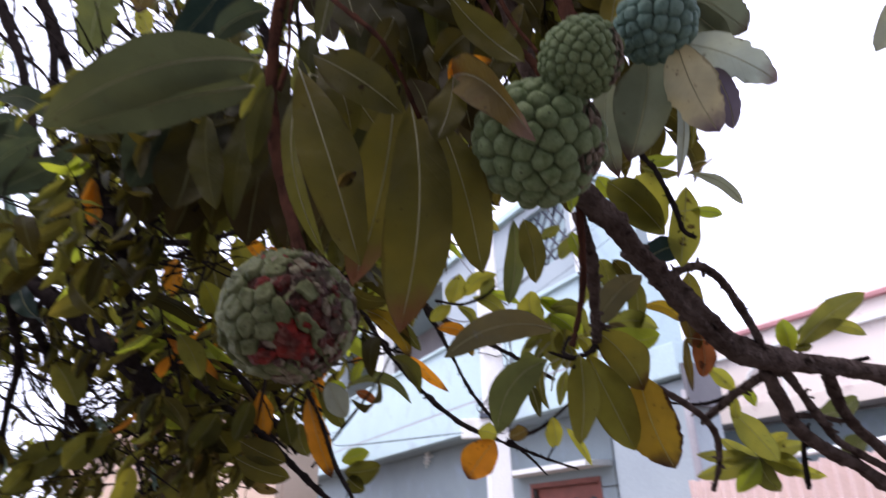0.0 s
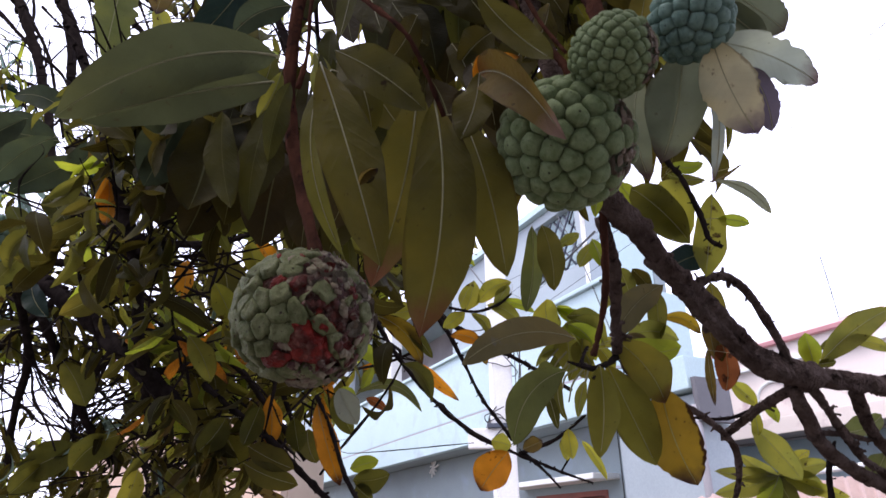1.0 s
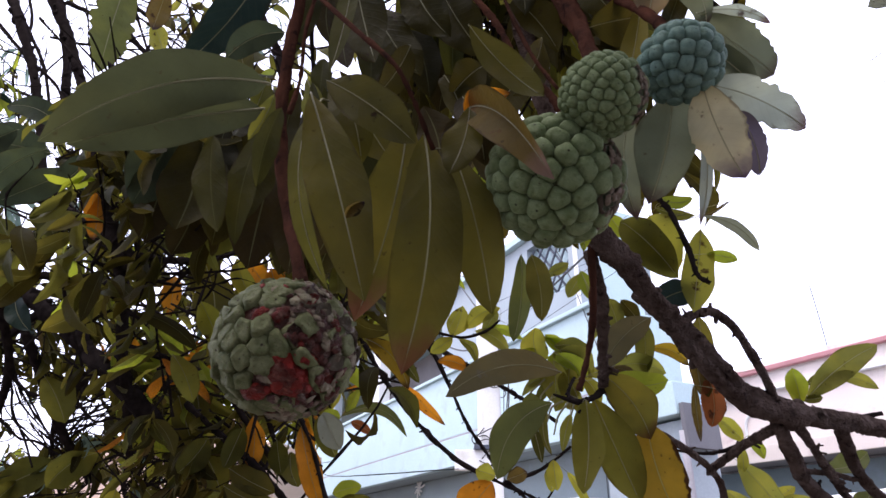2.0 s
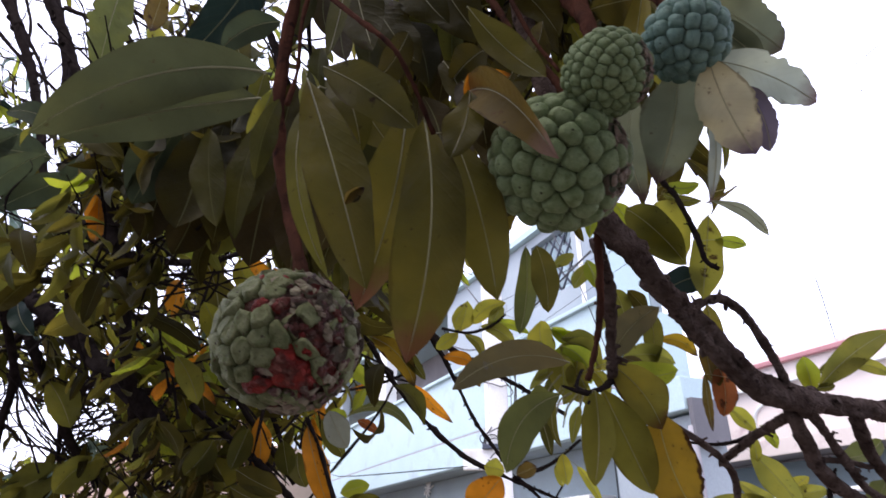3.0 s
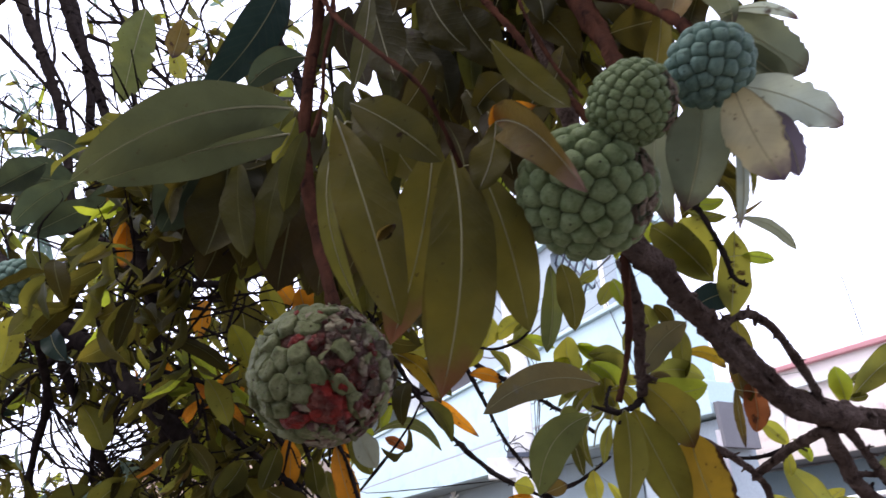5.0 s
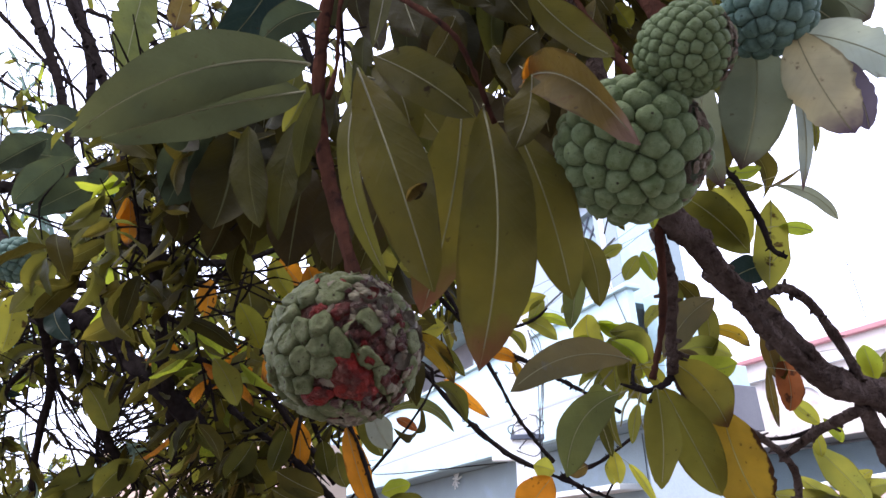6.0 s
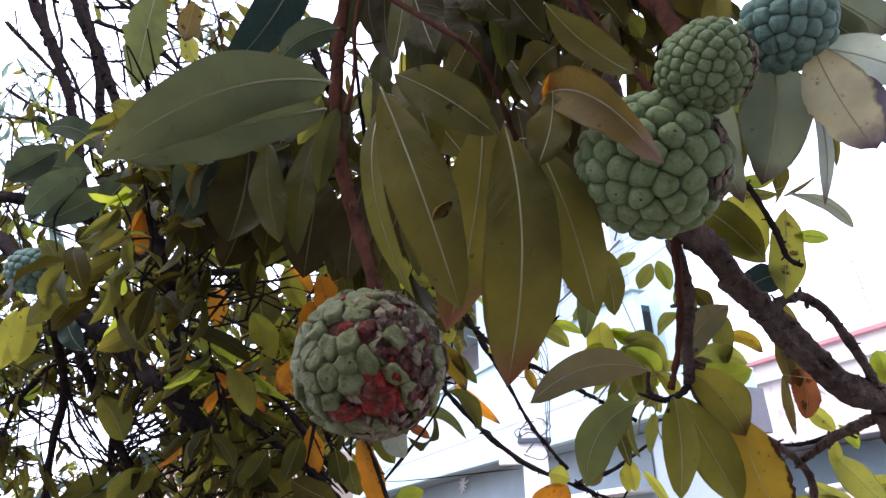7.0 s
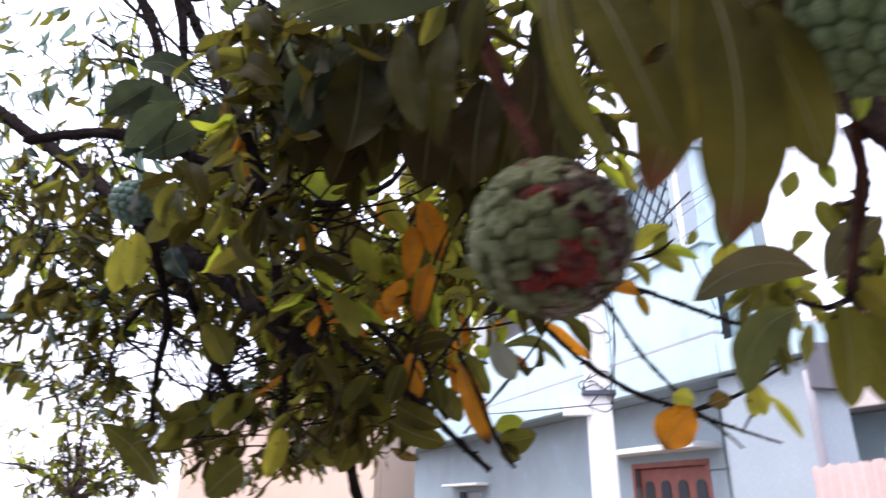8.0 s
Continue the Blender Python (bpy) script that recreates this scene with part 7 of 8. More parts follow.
BOUGHS = np.vstack([spline(run, 6) for run in LOWER] + [
    spline([(-2.2, 2.0, 2.7), (-1.7, 1.7, 2.45), (-1.35, 1.45, 2.25)], 5),
    spline([(-1.10, 1.15, 2.05), (-0.80, 1.10, 1.95), (-0.45, 1.10, 1.82), (-0.25, 1.18, 1.70)], 6),
    spline([(-1.05, 1.40, 2.75), (-0.95, 1.35, 2.40), (-0.75, 1.15, 2.15), (-0.60, 1.00, 2.05)], 6),
    spline([(-1.41, 1.45, 3.26), (-1.31, 1.40, 2.95), (-1.23, 1.35, 2.70), (-1.16, 1.30, 2.43)], 5),
    spline([(-1.24, 1.38, 3.17), (-1.16, 1.35, 2.94), (-1.08, 1.30, 2.72), (-0.94, 1.20, 2.42)], 5),
    spline([(-0.98, 1.28, 3.05), (-0.92, 1.25, 2.83), (-0.81, 1.20, 2.66), (-0.67, 1.15, 2.47)], 5),
    spline([(-2.20, 2.00, 2.90), (-1.80, 1.95, 3.20), (-1.30, 1.95, 3.40), (-0.90, 2.0, 3.60)], 5),
    spline([(-1.45, 1.70, 2.60), (-1.55, 1.85, 2.90), (-1.60, 2.0, 3.30)], 5),
    spline([(-0.55, 1.00, 2.20), (-0.52, 1.02, 2.00), (-0.46, 1.10, 1.82)], 5),
    spline([(-0.50, 1.10, 2.02), (-0.35, 1.30, 2.05), (-0.12, 1.40, 2.20)], 5),
    spline([(-0.45, 1.12, 1.82), (-0.30, 1.30, 1.80), (-0.10, 1.40, 1.95)], 5),
])
OVERHEAD = np.vstack([spline([p[:3] for p in run], 8) for run in OVER])
crown = Crown(tree, 130)
rng = np.random.default_rng(21)
DENSE, AIRY = (0, 9, 2, 7, 1, 9, 10, 3), (0, 1, 2, 9, 10, 6, 3)
# (count, low corner, high corner, leaves, length, mix)
for count, low, high, leaves, length, mix in (
    (50, (-0.70, 1.00, 1.90), (-0.27, 1.75, 2.16), 9, 0.085, (0, 1, 3, 1, 7, 4, 3, 4, 4, 3, 5)),
    (52, (-0.66, 0.95, 2.10), (0.00, 1.75, 2.50), 9, 0.090, (0, 1, 2, 3, 7, 3, 4, 10)),
    (60, (-1.00, 1.05, 1.68), (-0.36, 1.90, 2.00), 9, 0.062, (0, 1, 2, 2, 9, 7, 8)),
    (52, (-0.56, 0.62, 1.96), (-0.08, 0.95, 2.34), 8, 0.090, (2, 10, 0, 1, 0, 7, 9)),
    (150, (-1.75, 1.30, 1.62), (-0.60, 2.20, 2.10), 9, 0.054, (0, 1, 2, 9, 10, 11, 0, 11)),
    (56, (-1.40, 1.25, 2.05), (-0.60, 2.00, 2.75), 7, 0.070, AIRY),
    (46, (-2.30, 1.50, 2.00), (-1.10, 2.30, 3.00), 8, 0.075, AIRY),
    (56, (-2.50, 1.70, 1.95), (-1.60, 2.40, 2.85), 8, 0.075, AIRY),
    # dark styles stand in for the black shade behind the big leaf
    (9, (-0.36, 0.60, 2.06), (-0.18, 0.85, 2.12), 9, 0.075, (2, 9, 2, 9)),
    (58, (-1.25, 1.20, 1.95), (-0.45, 1.90, 2.38), 8, 0.075, (2, 9, 0, 10, 2, 1)),
    (40, (-0.95, 1.50, 2.05), (-0.25, 2.20, 2.65), 8, 0.085, (0, 1, 3, 2, 7, 4, 10)),
    (46, (-1.08, 1.85, 2.35), (-0.54, 2.30, 2.85), 9, 0.095, (2, 9, 10, 2, 0)),
    (36, (-0.60, 1.10, 2.40), (0.30, 1.80, 3.10), 8, 0.095, DENSE),
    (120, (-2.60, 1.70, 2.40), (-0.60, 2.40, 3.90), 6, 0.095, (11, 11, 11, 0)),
):
    for _ in range(count):
        end = rng.uniform(low, high)
        root = near_point(BOUGHS, end + rng.normal(0, 0.12, 3))
        crown.twig(root, end, 0.0022, leaves, length, mix, rng)
# bare twigs among them
for _ in range(60):
    root = BOUGHS[rng.integers(len(BOUGHS))] + rng.normal(0, 0.17, 3)
    end = root + rng.normal(0, 1, 3) * (0.26, 0.16, 0.20)
    end[0] = min(end[0], -0.36 - 0.2 * rng.random())
    crown.twig(root, end, rng.uniform(0.0009, 0.0018), 0, 0, (0,), rng)
# leaves above, between the fruit stems, mostly in the style darkened for shade
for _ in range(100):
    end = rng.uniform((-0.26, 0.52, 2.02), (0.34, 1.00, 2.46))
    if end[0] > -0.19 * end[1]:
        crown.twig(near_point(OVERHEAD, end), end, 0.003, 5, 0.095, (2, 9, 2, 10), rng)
# unseen leaves added above the view, to shade all that hangs
ABOVE = np.vstack([OVERHEAD, BOUGHS])
for _ in range(100):
    end = rng.uniform((-1.3, 0.3, 2.5), (0.9, 2.0, 3.9))
    if end[2] > 1.95 + 0.98 * end[1]:
        crown.twig(near_point(ABOVE, end), end, 0.004, 10, 0.12, (0, 2, 9, 10), rng)
# unseen leaves added overhead and behind, to block light on the near ones
for _ in range(430):
    end = rng.uniform((-1.5, -1.5, 2.05), (1.7, 1.1, 3.1))
    if end[2] > 1.80 + 1.45 * max(0.0, end[1] + 0.12) and end[2] > 2.05:
        crown.twig(near_point(OVERHEAD, end), end, 0.004, 9, 0.12, (0, 1, 6, 7), rng)
crown.close()

# a second tree far off, low against the sky
far_tree = Tree("tree", (-7.6, 10.0, 0), "pale green tree standing far behind the crown", "tree")
limb(far_tree, "trunk", [(-7.6, 10.0, 0, 0.12), (-7.6, 10.0, 0.7, 0.10), (-7.55, 10.0, 1.4, 0.08), (-7.5, 10.0, 2.4, 0.04)], BARK)
far_limbs = []
for k in range(9):
    a = rng.uniform(0, 6.28)
    tip = np.array((-7.6 + 1.3 * math.cos(a), 10.0 + 1.2 * math.sin(a), rng.uniform(1.6, 3.1)))
    root = np.array((-7.6, 10.0, rng.uniform(1.0, 1.8)))
    limb(far_tree, "limb", [(*root, 0.035), (*((root + tip) / 2 + (0, 0, 0.15)), 0.022), (*tip, 0.008)], BARK)
    far_limbs += [root + (tip - root) * q for q in (0.4, 0.6, 0.8, 1.0)]
far_crown = Crown(far_tree, 0)
for _ in range(110):
    root = far_limbs[rng.integers(len(far_limbs))]
    far_crown.twig(root, root + rng.normal(0, 0.38, 3), 0.008, 8, 0.19, (0, 2, 3, 0), rng)
far_crown.close()


# ---- custard apples
def rind_material(name, colour, bloom, blotch, cork, dots=0.13, corky=0.60, bump=0.5):
    """Rind of one knob: waxy bloom in patches, dull blotches, corky specks, and the dark point on its top."""
    m, nodes, links = nodes_of(name)
    at = nodes.new("ShaderNodeTexCoord").outputs["Object"]
    chance = nodes.new("ShaderNodeObjectInfo").outputs["Random"]
    move = nodes.new("ShaderNodeVectorMath")
    move.operation = "ADD"
    links.new(at, move.inputs[0])
    links.new(math_of(nodes, links, "MULTIPLY", chance, 37.0), move.inputs[1])
    coords = move.outputs[0]
    fine = noise_of(nodes, links, coords, 9.0, 5, 0.3, 0.7)
    c = mixed(nodes, links, noise_of(nodes, links, coords, 1.3, 4, 0.36, 0.66), colour, bloom)
    c = mixed(nodes, links, math_of(nodes, links, "MULTIPLY", chance, 0.6), c, bloom)
    c = mixed(nodes, links, math_of(nodes, links, "MULTIPLY", noise_of(nodes, links, coords, 2.1, 5, 0.52, 0.70), 0.75), c, blotch)
    c = mixed(nodes, links, math_of(nodes, links, "MULTIPLY", fine, 0.3), c, tuple(0.6 * v for v in colour))
    c = mixed(nodes, links, noise_of(nodes, links, coords, 5.5, 3, corky, corky + 0.05), c, cork)
    # the point of the knob, dried black on some
    parts = nodes.new("ShaderNodeSeparateXYZ")
    links.new(at, parts.inputs[0])
    off = math_of(nodes, links, "SQRT", math_of(nodes, links, "ADD", math_of(nodes, links, "POWER", math_of(nodes, links, "ABSOLUTE", math_of(nodes, links, "SUBTRACT", parts.outputs["X"], 0.16)), 2.0), math_of(nodes, links, "POWER", math_of(nodes, links, "ABSOLUTE", parts.outputs["Y"]), 2.0)))
    dot = nodes.new("ShaderNodeMapRange")
    dot.inputs["From Min"].default_value, dot.inputs["From Max"].default_value = dots, dots * 0.5
    links.new(math_of(nodes, links, "ADD", off, math_of(nodes, links, "MULTIPLY", math_of(nodes, links, "FRACT", math_of(nodes, links, "MULTIPLY", chance, 7.0)), 0.16)), dot.inputs["Value"])
    c = mixed(nodes, links, dot.outputs[0], c, tuple(0.4 * v for v in cork))
    p, out = nodes.new("ShaderNodeBsdfPrincipled"), nodes.new("ShaderNodeOutputMaterial")
    p.inputs["Roughness"].default_value, p.inputs["Specular IOR Level"].default_value = 0.65, 0.15
    links.new(c, p.inputs["Base Color"])
    links.new(bumped(nodes, links, math_of(nodes, links, "ADD", fine, math_of(nodes, links, "MULTIPLY", noise_of(nodes, links, coords, 2.6, 3, 0.2, 0.8), 2.0)), bump, 0.0012), p.inputs["Normal"])
    links.new(p.outputs["BSDF"], out.inputs["Surface"])
    return m


RIND = rind_material("rind_green", (0.106, 0.150, 0.062), (0.180, 0.230, 0.120), (0.074, 0.098, 0.030), (0.050, 0.042, 0.022), corky=0.68, bump=0.3)
RIND_BLUE = rind_material("rind_blue_green", (0.105, 0.180, 0.150), (0.165, 0.250, 0.210), (0.080, 0.130, 0.100), (0.06, 0.072, 0.045), corky=0.70, bump=0.3)
RIND_PALE = rind_material("rind_pale", (0.072, 0.090, 0.033), (0.164, 0.174, 0.088), (0.075, 0.074, 0.032), (0.060, 0.034, 0.022), dots=0.15, corky=0.63, bump=0.35)
GROOVE = plain_material("rind_groove", (0.030, 0.042, 0.016), (0.045, 0.055, 0.02), 60, 0.8, 200, 0.4, 0.0006)


def pulp_material(name, red, dried):
    """Bare ripe pulp: wet red, brown where it dries, grey-white mould and shreds of rind."""
    m, nodes, links = nodes_of(name)
    coords = nodes.new("ShaderNodeTexCoord").outputs["Object"]
    wet = noise_of(nodes, links, coords, 75, 4, 0.40, 0.60)
    dry = noise_of(nodes, links, coords, 42, 5, 0.44, 0.58)
    mould = noise_of(nodes, links, coords, 120, 7, 0.50, 0.62, 0.7)
    c = mixed(nodes, links, wet, red, tuple(0.55 * v for v in red))
    c = mixed(nodes, links, math_of(nodes, links, "MULTIPLY", dry, dried), c, (0.075, 0.034, 0.030))
    c = mixed(nodes, links, math_of(nodes, links, "MULTIPLY", mould, math_of(nodes, links, "ADD", math_of(nodes, links, "MULTIPLY", dry, 0.7 * dried), 0.25 * dried)), c, (0.30, 0.26, 0.20))
    p, out = nodes.new("ShaderNodeBsdfPrincipled"), nodes.new("ShaderNodeOutputMaterial")
    p.inputs["Roughness"].default_value, p.inputs["Specular IOR Level"].default_value = 0.5, 0.2
    links.new(c, p.inputs["Base Color"])
    links.new(bumped(nodes, links, math_of(nodes, links, "ADD", mould, wet), 0.9, 0.002), p.inputs["Normal"])
    links.new(p.outputs["BSDF"], out.inputs["Surface"])
    return m


PULP = pulp_material("pulp_red", (0.195, 0.012, 0.007), 0.22)
MUSH = pulp_material("pulp_dried", (0.085, 0.020, 0.014), 0.85)
FLAKE = plain_material("rind_flake", (0.27, 0.26, 0.17), (0.12, 0.075, 0.055), 90, 0.85, 260, 0.9, 0.0012, (0.09, 0.045, 0.038), vary=0.8)
SCAR = plain_material("rind_scar", (0.085, 0.055, 0.036), (0.17, 0.135, 0.095), 90, 0.85, 260, 0.8, 0.001, vary=0.6)


def flake_mesh(name, material, seed, sides=9):
    """A torn, curled scrap of rind with an uneven rim."""
    rng = np.random.default_rng(seed)
    verts, faces = [(0, 0, 0.16)], []
    for r, z in ((0.55, 0.22), (1.0, 0.30)):
        for k in range(sides):
            a = 2 * math.pi * k / sides
            q = r * rng.uniform(0.7, 1.25)
            verts.append((q * math.cos(a), 0.75 * q * math.sin(a), z + rng.uniform(-0.22, 0.3) * r))
    faces = [(0, 1 + k, 1 + (k + 1) % sides) for k in range(sides)]
    faces += [(1 + k, 1 + sides + k, 1 + sides + (k + 1) % sides, 1 + (k + 1) % sides) for k in range(sides)]
    n = len(verts)
    verts += [(x * 0.96, y * 0.96, z - 0.16) for x, y, z in verts]
    faces += [tuple(n + i for i in f[::-1]) for f in faces]
    rim = range(1 + sides, 1 + 2 * sides)
    for k in range(sides):
        a, b = rim[k], rim[(k + 1) % sides]
        faces.append((a, b, n + b, n + a)[::-1])
    return mesh_of(name, verts, faces, [material])


FLAKES = [flake_mesh("rind_flake", (FLAKE, RIND_PALE)[k % 2], k) for k in range(8)]
# profiles from rim to middle: share of the reach, height
PILLOW = ((1.03, -0.60), (1.0, -0.12), (0.94, 0.14), (0.82, 0.32), (0.60, 0.44), (0.30, 0.50))
SCALE = ((1.0, -0.60), (1.07, -0.02), (1.06, 0.30), (0.92, 0.50), (0.62, 0.50), (0.30, 0.44))
HUSK = ((1.0, -0.50), (0.98, 0.02), (0.92, 0.30), (0.84, 0.30), (0.68, 0.08), (0.34, 0.12))


def reaches(points, spokes=16):
    """How far the cell of each point on a ball reaches, spoke by spoke, before it meets its neighbours."""
    p = np.array(points)
    a = np.linspace(0, 2 * np.pi, spokes, endpoint=False)
    ways = np.stack([np.cos(a), np.sin(a)], 1)
    for i, d in enumerate(p):
        n = Vector(d).normalized()
        frame_of = n.to_track_quat("Z", "Y").to_matrix()
        u, v = np.array(frame_of.col[0]), np.array(frame_of.col[1])
        q = np.delete(p, i, 0) - d
        q = q[(q**2).sum(1) < 0.8]
        q = np.stack([q @ u, q @ v], 1)
        dots = ways @ q.T
        shut = np.where(dots > 1e-6, 2 * dots / (q**2).sum(1)[None, :], 0.0)
        yield frame_of, ways, (shut**9).sum(1) ** (-1 / 9)


def cell_mesh(name, ways, reach, size, profile, materials, seed, rough, split=99):
    """One carpel of a fruit, fitted between its neighbours; its middle rings take the second material."""
    spokes, verts, faces, slots = len(reach), [], [], []
    shift = Vector((seed * 3.7, seed * 1.3, 0))
    for r, z in profile:
        for k in range(spokes):
            x, y = ways[k] * reach[k] * r / size
            up = z
            if split < 99 and z > 0.05:
                up = z * (0.75 + 1.3 * noise.noise(Vector((*ways[k], 0)) * 1.6 + shift))
            p = Vector((x, y, up - 0.5 * size * (x * x + y * y)))
            jog = 1 + 2 * rough * noise.noise(p * 1.7 + shift) + rough * noise.noise(p * 5 + shift)
            verts.append((p.x * jog, p.y * jog, p.z + 0.5 * rough * noise.noise(p * 3 + shift)))
    verts.append((0, 0, profile[-1][1] + 0.01))
    for i in range(len(profile) - 1):
        for k in range(spokes):
            j = (k + 1) % spokes
            faces.append((i * spokes + k, i * spokes + j, (i + 1) * spokes + j, (i + 1) * spokes + k))
            slots.append(int(i >= split))
    top = (len(profile) - 1) * spokes
    faces += [(top + k, top + (k + 1) % spokes, len(verts) - 1) for k in range(spokes)]
    slots += [int(split < 99)] * spokes
    return mesh_of(name, verts, faces, materials, None, slots)


def fruit(at, radius, axis, rind, knobs, label, damage=None, squash=0.94, seed=0, core=None):
    """A custard apple: a round core, and carpels in spiral rows that meet in grooves. axis points to its stalk end;
    damage(d) gives for a direction what stands there: knob, husk, flake or scar."""
    rng = np.random.default_rng(seed)
    ob = thing("custard_apple", at, label, "fruit", "custard apples on the tree")
    q = Vector(axis).normalized().to_track_quat("Z", "Y")
    bm = bmesh.new()
    bmesh.ops.create_uvsphere(bm, u_segments=96 if core else 32, v_segments=64 if core else 20, radius=radius * 0.92)
    for v in bm.verts:
        v.co.z *= squash
        v.co *= 1 + 0.03 * noise.noise(v.co * 90)
    bmesh.ops.rotate(bm, verts=bm.verts, matrix=q.to_matrix())
    for f in bm.faces:
        f.smooth = True
    if core:
        # a torn side swells out to ragged pulp where the carpels are gone
        for v in bm.verts:
            d = v.co.normalized()
            if damage(d, None) != "knob":
                v.co *= 1.03 + 0.06 * noise.noise(v.co * 150) + 0.04 * noise.noise(v.co * 420)
    part("core", bm, core or GROOVE, ob)
    size = math.sqrt(4 * math.pi / knobs) * 0.6
    golden = math.pi * (3 - math.sqrt(5))
    places = []
    for k in range(knobs):
        z = 1 - 2 * (k + 0.5) / knobs
        r = math.sqrt(1 - z * z)
        d = Vector((r * math.cos(k * golden), r * math.sin(k * golden), z)) + Vector(rng.normal(0, 0.055 if core else 0.030, 3))
        d.normalize()
        places.append(np.array(q @ Vector((d.x, d.y, d.z * squash))))
    for k, (turn, ways, reach) in enumerate(reaches(places)):
        d = Vector(places[k]).normalized()
        kind = damage(d, rng) if damage else "knob"
        if kind == "none":
            continue
        if kind == "flake":
            mesh, name = FLAKES[k % 8], "rind_flake"
        elif kind == "husk":
            mesh, name = cell_mesh("husk", ways, reach, size, HUSK, [FLAKE if rng.random() < 0.75 else rind, PULP if rng.random() < 0.2 else MUSH], k, 0.20, 2), "husk"
        elif kind == "scar":
            mesh, name = cell_mesh("scar", ways, reach * 0.9, size, HUSK, [SCAR, GROOVE], k, 0.14, 3), "scar"
        else:
            mesh, name = cell_mesh("carpel", ways, reach * (0.97 if core else 0.985), size, SCALE if core else PILLOW, [rind], k, 0.20 if core else 0.045), "carpel"
        piece = new(name, mesh)
        piece.parent = ob
        s = radius * size
        tilt = pose(0, 0, 0, *(rng.uniform(-17, 17, 2) if core else rng.uniform(-4, 4, 2)), rng.uniform(0, 360) if kind == "flake" else 0)
        lift = {"flake": 0.96, "husk": rng.uniform(0.93, 0.98), "scar": 0.93}.get(kind, rng.uniform(0.93, 0.96))
        grow = (0.9, 0.8, 1.0) if kind == "flake" else (1, 1, rng.uniform(0.85, 1.15))
        piece.matrix_basis = Matrix.Translation(Vector(places[k]) * radius * lift) @ turn.to_4x4() @ tilt @ Matrix.Diagonal((s * grow[0], s * grow[1], s * grow[2], 1))
    return ob


def wound(owner, radius, right, up, size, seed, stretch=1.0):
    """A patch of bare, bumpy pulp on a fruit, as seen from its torn side."""
    side, top, front = Vector((0.98, 0.2, 0)), Vector((0.04, -0.23, 0.97)), Vector((0.2, -0.95, -0.23))
    d = (side * right + top * up + front * math.sqrt(max(0.05, 1 - right * right - up * up))).normalized()
    turn = d.to_track_quat("Z", "Y").to_matrix()
    bm = bmesh.new()
    rings, spokes = 9, 26
    rng = np.random.default_rng(seed)
    phase = rng.uniform(0, 6.28, 3)
    rows = [[bm.verts.new(turn @ Vector((0, 0, radius * 1.032)))] * spokes]
    for i in range(1, rings + 1):
        row = []
        for k in range(spokes):
            a = 2 * math.pi * k / spokes
            rim = size * (1 + 0.22 * math.sin(2 * a + phase[0]) + 0.14 * math.sin(5 * a + phase[1]))
            q = rim * i / rings
            p = Vector((math.sin(q) * math.cos(a) * stretch, math.sin(q) * math.sin(a), math.cos(q)))
            lift = 1.032 - 0.08 * (i / rings) ** 4 + 0.016 * noise.noise(p * 12 + Vector((seed, 0, 0))) + 0.014 * noise.noise(p * 38)
            row.append(bm.verts.new(turn @ (p.normalized() * radius * lift)))
        rows.append(row)
    for i in range(rings):
        for k in range(spokes):
            j = (k + 1) % spokes
            ring = (rows[i + 1][k], rows[i + 1][j], rows[i][j], rows[i][k]) if i else (rows[1][k], rows[1][j], rows[0][0])
            bm.faces.new(ring)
    for f in bm.faces:
        f.smooth = True
    return part("pulp", bm, PULP, owner, "bare red pulp")


def shreds(owner, radius, count, seed, zone, mats, grain, label):
    """Small lumps of drying pulp and scraps of rind all over the torn side."""
    rng = np.random.default_rng(seed)
    verts, faces, slots = [], [], []
    while count:
        d = Vector(rng.normal(0, 1, 3)).normalized()
        if not zone(d):
            continue
        count -= 1
        near = (d - Vector((0.22, -0.80, -0.55)).normalized()).length
        kind = (1 if near < 0.42 else 0 if near < 0.60 else 2) if rng.random() < 0.60 else (0, 0, 2)[rng.integers(3)]
        u = d.orthogonal().normalized()
        u = (u * math.cos(count) + d.cross(u) * math.sin(count)).normalized()
        v = d.cross(u)
        a, b, h = (radius * grain * q for q in ((rng.uniform(0.06, 0.13), rng.uniform(0.045, 0.09), rng.uniform(0.012, 0.03)) if kind == 2 else (rng.uniform(0.05, 0.11), rng.uniform(0.05, 0.10), rng.uniform(0.01, 0.035))))
        n, top = len(verts), d * radius * rng.uniform(0.96, 1.0)
        for r, z in ((1.0, -0.6), (0.8, 0.55)):
            for k in range(7):
                w = 2 * math.pi * k / 7
                q = r * rng.uniform(0.55, 1.3)
                verts.append(top + u * a * q * math.cos(w) + v * b * q * math.sin(w) + d * h * (z + rng.uniform(-0.3, 0.3)))
        verts.append(top + d * h)
        faces += [(n + k, n + (k + 1) % 7, n + 7 + (k + 1) % 7, n + 7 + k) for k in range(7)] + [(n + 7 + k, n + 7 + (k + 1) % 7, n + 14) for k in range(7)]
        slots += [kind] * 14
    ob = new("torn_skin", mesh_of("torn_skin", verts, faces, mats, None, slots))
    ob.parent = owner
    return tagged(ob, label, kind="stuff")


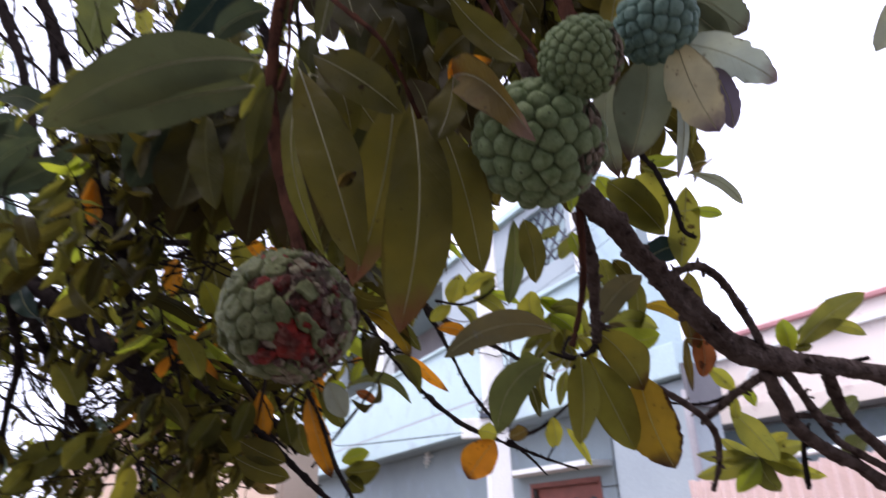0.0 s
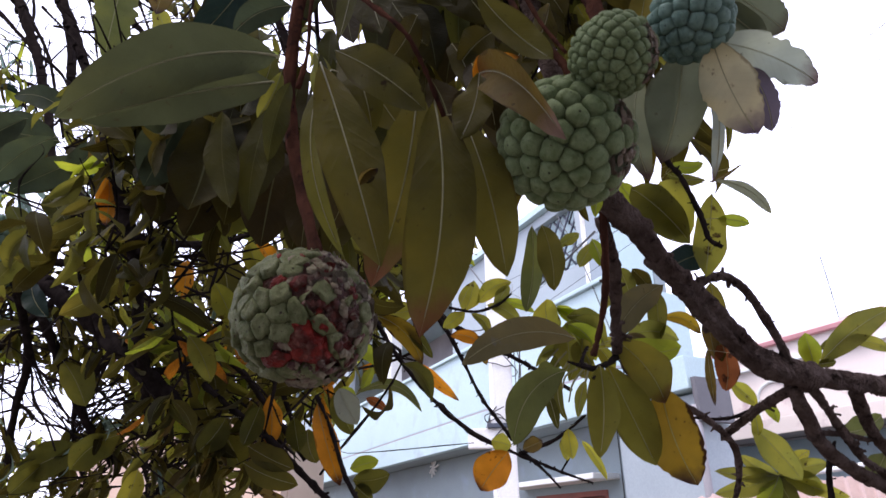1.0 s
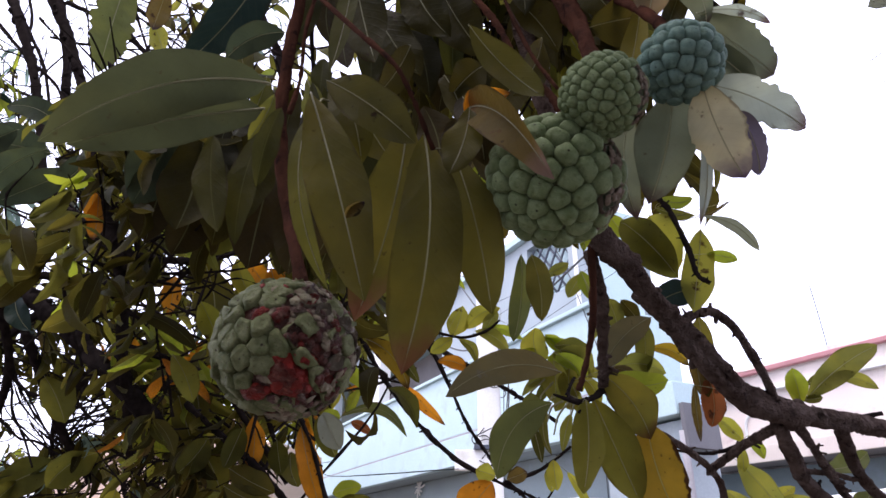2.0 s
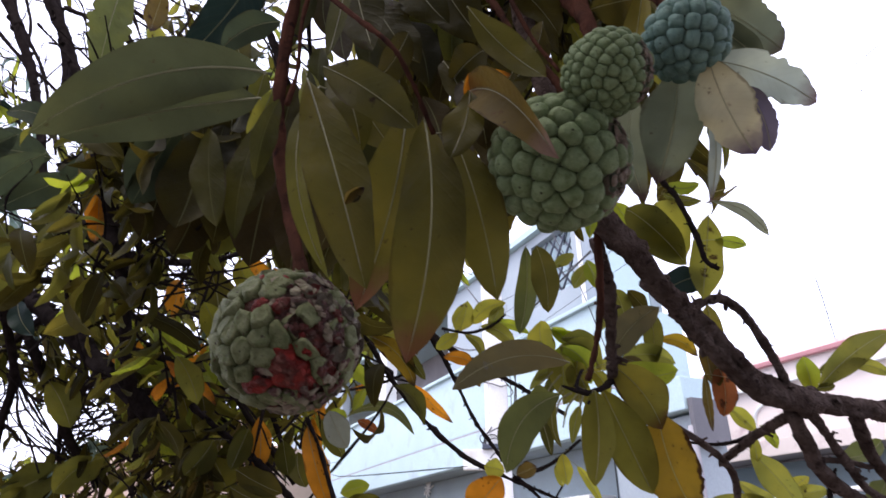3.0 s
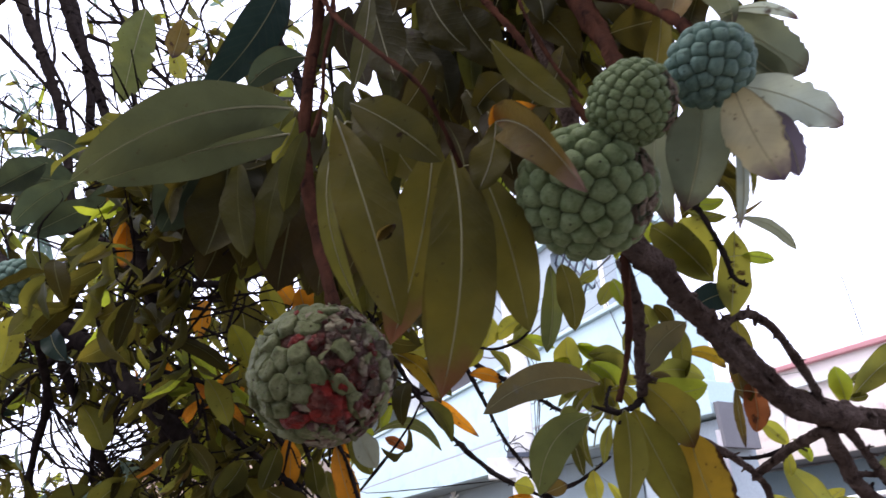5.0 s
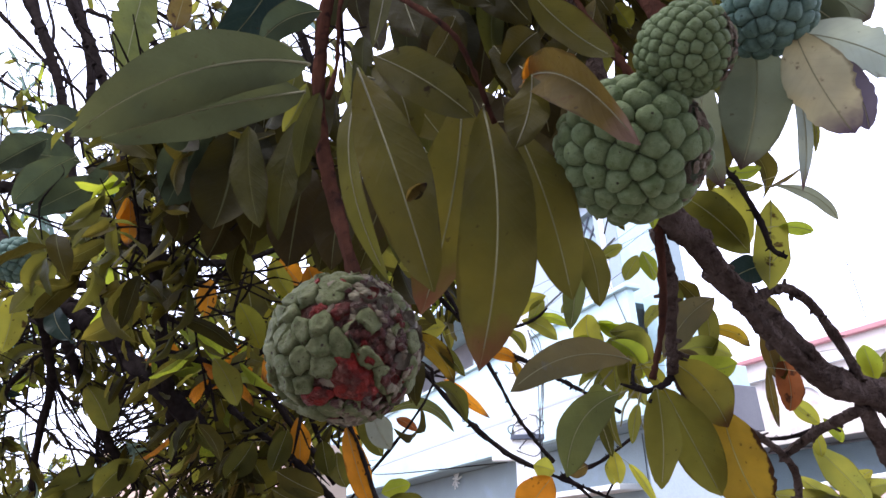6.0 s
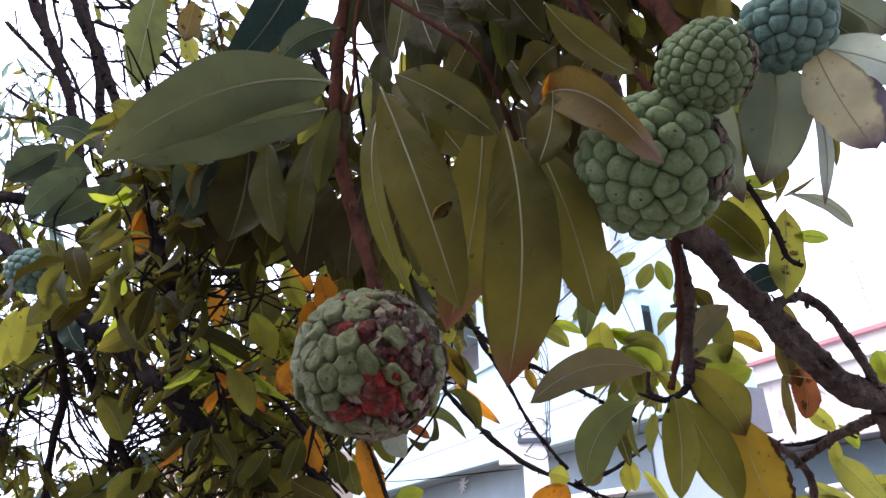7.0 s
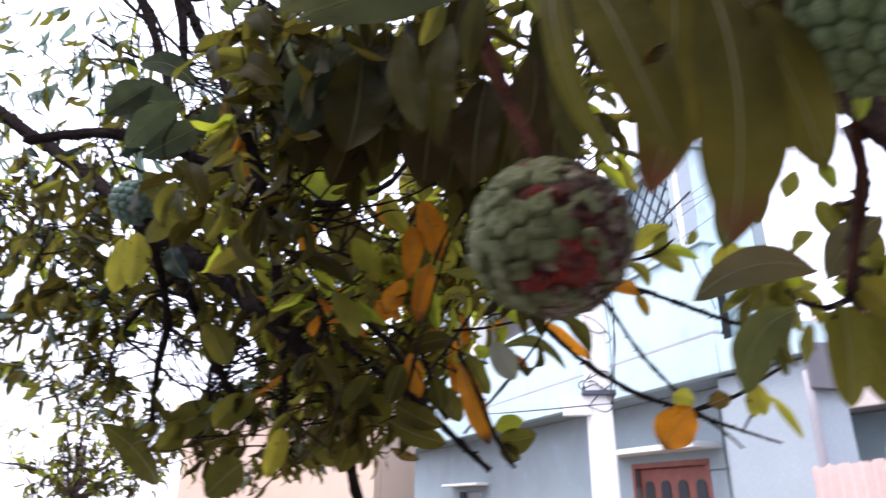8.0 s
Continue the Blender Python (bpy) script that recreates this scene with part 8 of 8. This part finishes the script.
def torn(d, rng):
    """The ripe fruit's torn side: bare pulp in wounds, scraps of rind round them."""
    right, up = 0.98 * d.x + 0.2 * d.y, 0.04 * d.x - 0.23 * d.y + 0.97 * d.z
    ragged = 0.10 * noise.noise(Vector(d) * 5.0)
    if d.y > 0.45:
        return "knob"
    edge = -0.10 if up < 0.05 else 0.02
    bare = any(math.hypot(right - x, up - z) < r + 0.5 * ragged for x, z, r in ((0.06, -0.43, 0.30), (-0.35, -0.64, 0.15), (-0.34, 0.42, 0.12), (-0.08, 0.42, 0.13), (-0.08, 0.79, 0.10)))
    if bare or right + ragged > edge:
        if rng is None or bare:
            return "none"
        chance = rng.random()
        return "husk" if chance < 0.70 else "flake" if chance < 0.86 else "knob"
    return "knob"


def scarred(d, rng):
    return "scar" if d.x > 0.62 and d.y < 0.2 and rng.random() < 0.75 else "knob"


ripe = fruit((-0.1086, 0.4230, 1.7357), 0.0455, (-0.15, 0.1, 1), RIND_PALE, 150, "ripe custard apple with torn pale rind showing red pulp", damage=torn, seed=3, core=MUSH)
wound(ripe, 0.0455, 0.06, -0.43, 0.32, 1, 1.0)
wound(ripe, 0.0455, -0.35, -0.64, 0.16, 2, 1.3)
wound(ripe, 0.0455, -0.34, 0.42, 0.11, 3, 1.1)
wound(ripe, 0.0455, -0.08, 0.42, 0.12, 4, 1.1)
wound(ripe, 0.0455, -0.08, 0.79, 0.08, 5, 1.0)
wound(ripe, 0.0455, -0.39, 0.82, 0.06, 6, 1.0)
wound(ripe, 0.0455, 0.66, 0.32, 0.10, 7, 1.0)
wound(ripe, 0.0455, 0.28, -0.15, 0.12, 8, 1.0)


def ragged_zone(d):
    right, up = 0.98 * d.x + 0.2 * d.y, 0.04 * d.x - 0.23 * d.y + 0.97 * d.z
    bare = any(math.hypot(right - x, up - z) < r for x, z, r in ((0.06, -0.43, 0.26), (-0.35, -0.64, 0.15), (-0.34, 0.42, 0.12), (-0.08, 0.42, 0.12)))
    return torn(d, None) != "knob" and not bare


def scar_zone(d):
    return d.x > 0.64 and d.y < 0.2 and noise.noise(d * 3.0) > -0.15


shreds(ripe, 0.0455, 340, 8, ragged_zone, [MUSH, PULP, FLAKE], 0.95, "torn red-brown pulp with whitish scraps of rind")
large_fruit = fruit((0.0654, 0.3718, 1.8324), 0.0435, (0.1, 0.0, 1), RIND, 122, "large knobbly green custard apple hanging under another", damage=scarred, seed=4)
shreds(large_fruit, 0.0431, 130, 9, scar_zone, [SCAR, GROOVE, FLAKE], 0.8, "corky brown scar")
small_fruit = fruit((0.0906, 0.3292, 1.8667), 0.0266, (-0.1, 0.1, 1), RIND, 165, "small knobbly green custard apple with a brown scar", damage=scarred, seed=5)
shreds(small_fruit, 0.0262, 130, 9, scar_zone, [SCAR, GROOVE, FLAKE], 0.8, "corky brown scar")
fruit((0.1454, 0.3378, 1.8999), 0.0264, (-0.3, 0.1, 1), RIND_BLUE, 84, "bluish green custard apple on a stout stalk", seed=6)
fruit((-0.8889, 1.1200, 2.1379), 0.0451, (-0.3, 0, 1), RIND_BLUE, 90, "small dark blue-green custard apple among the leaves", seed=7)
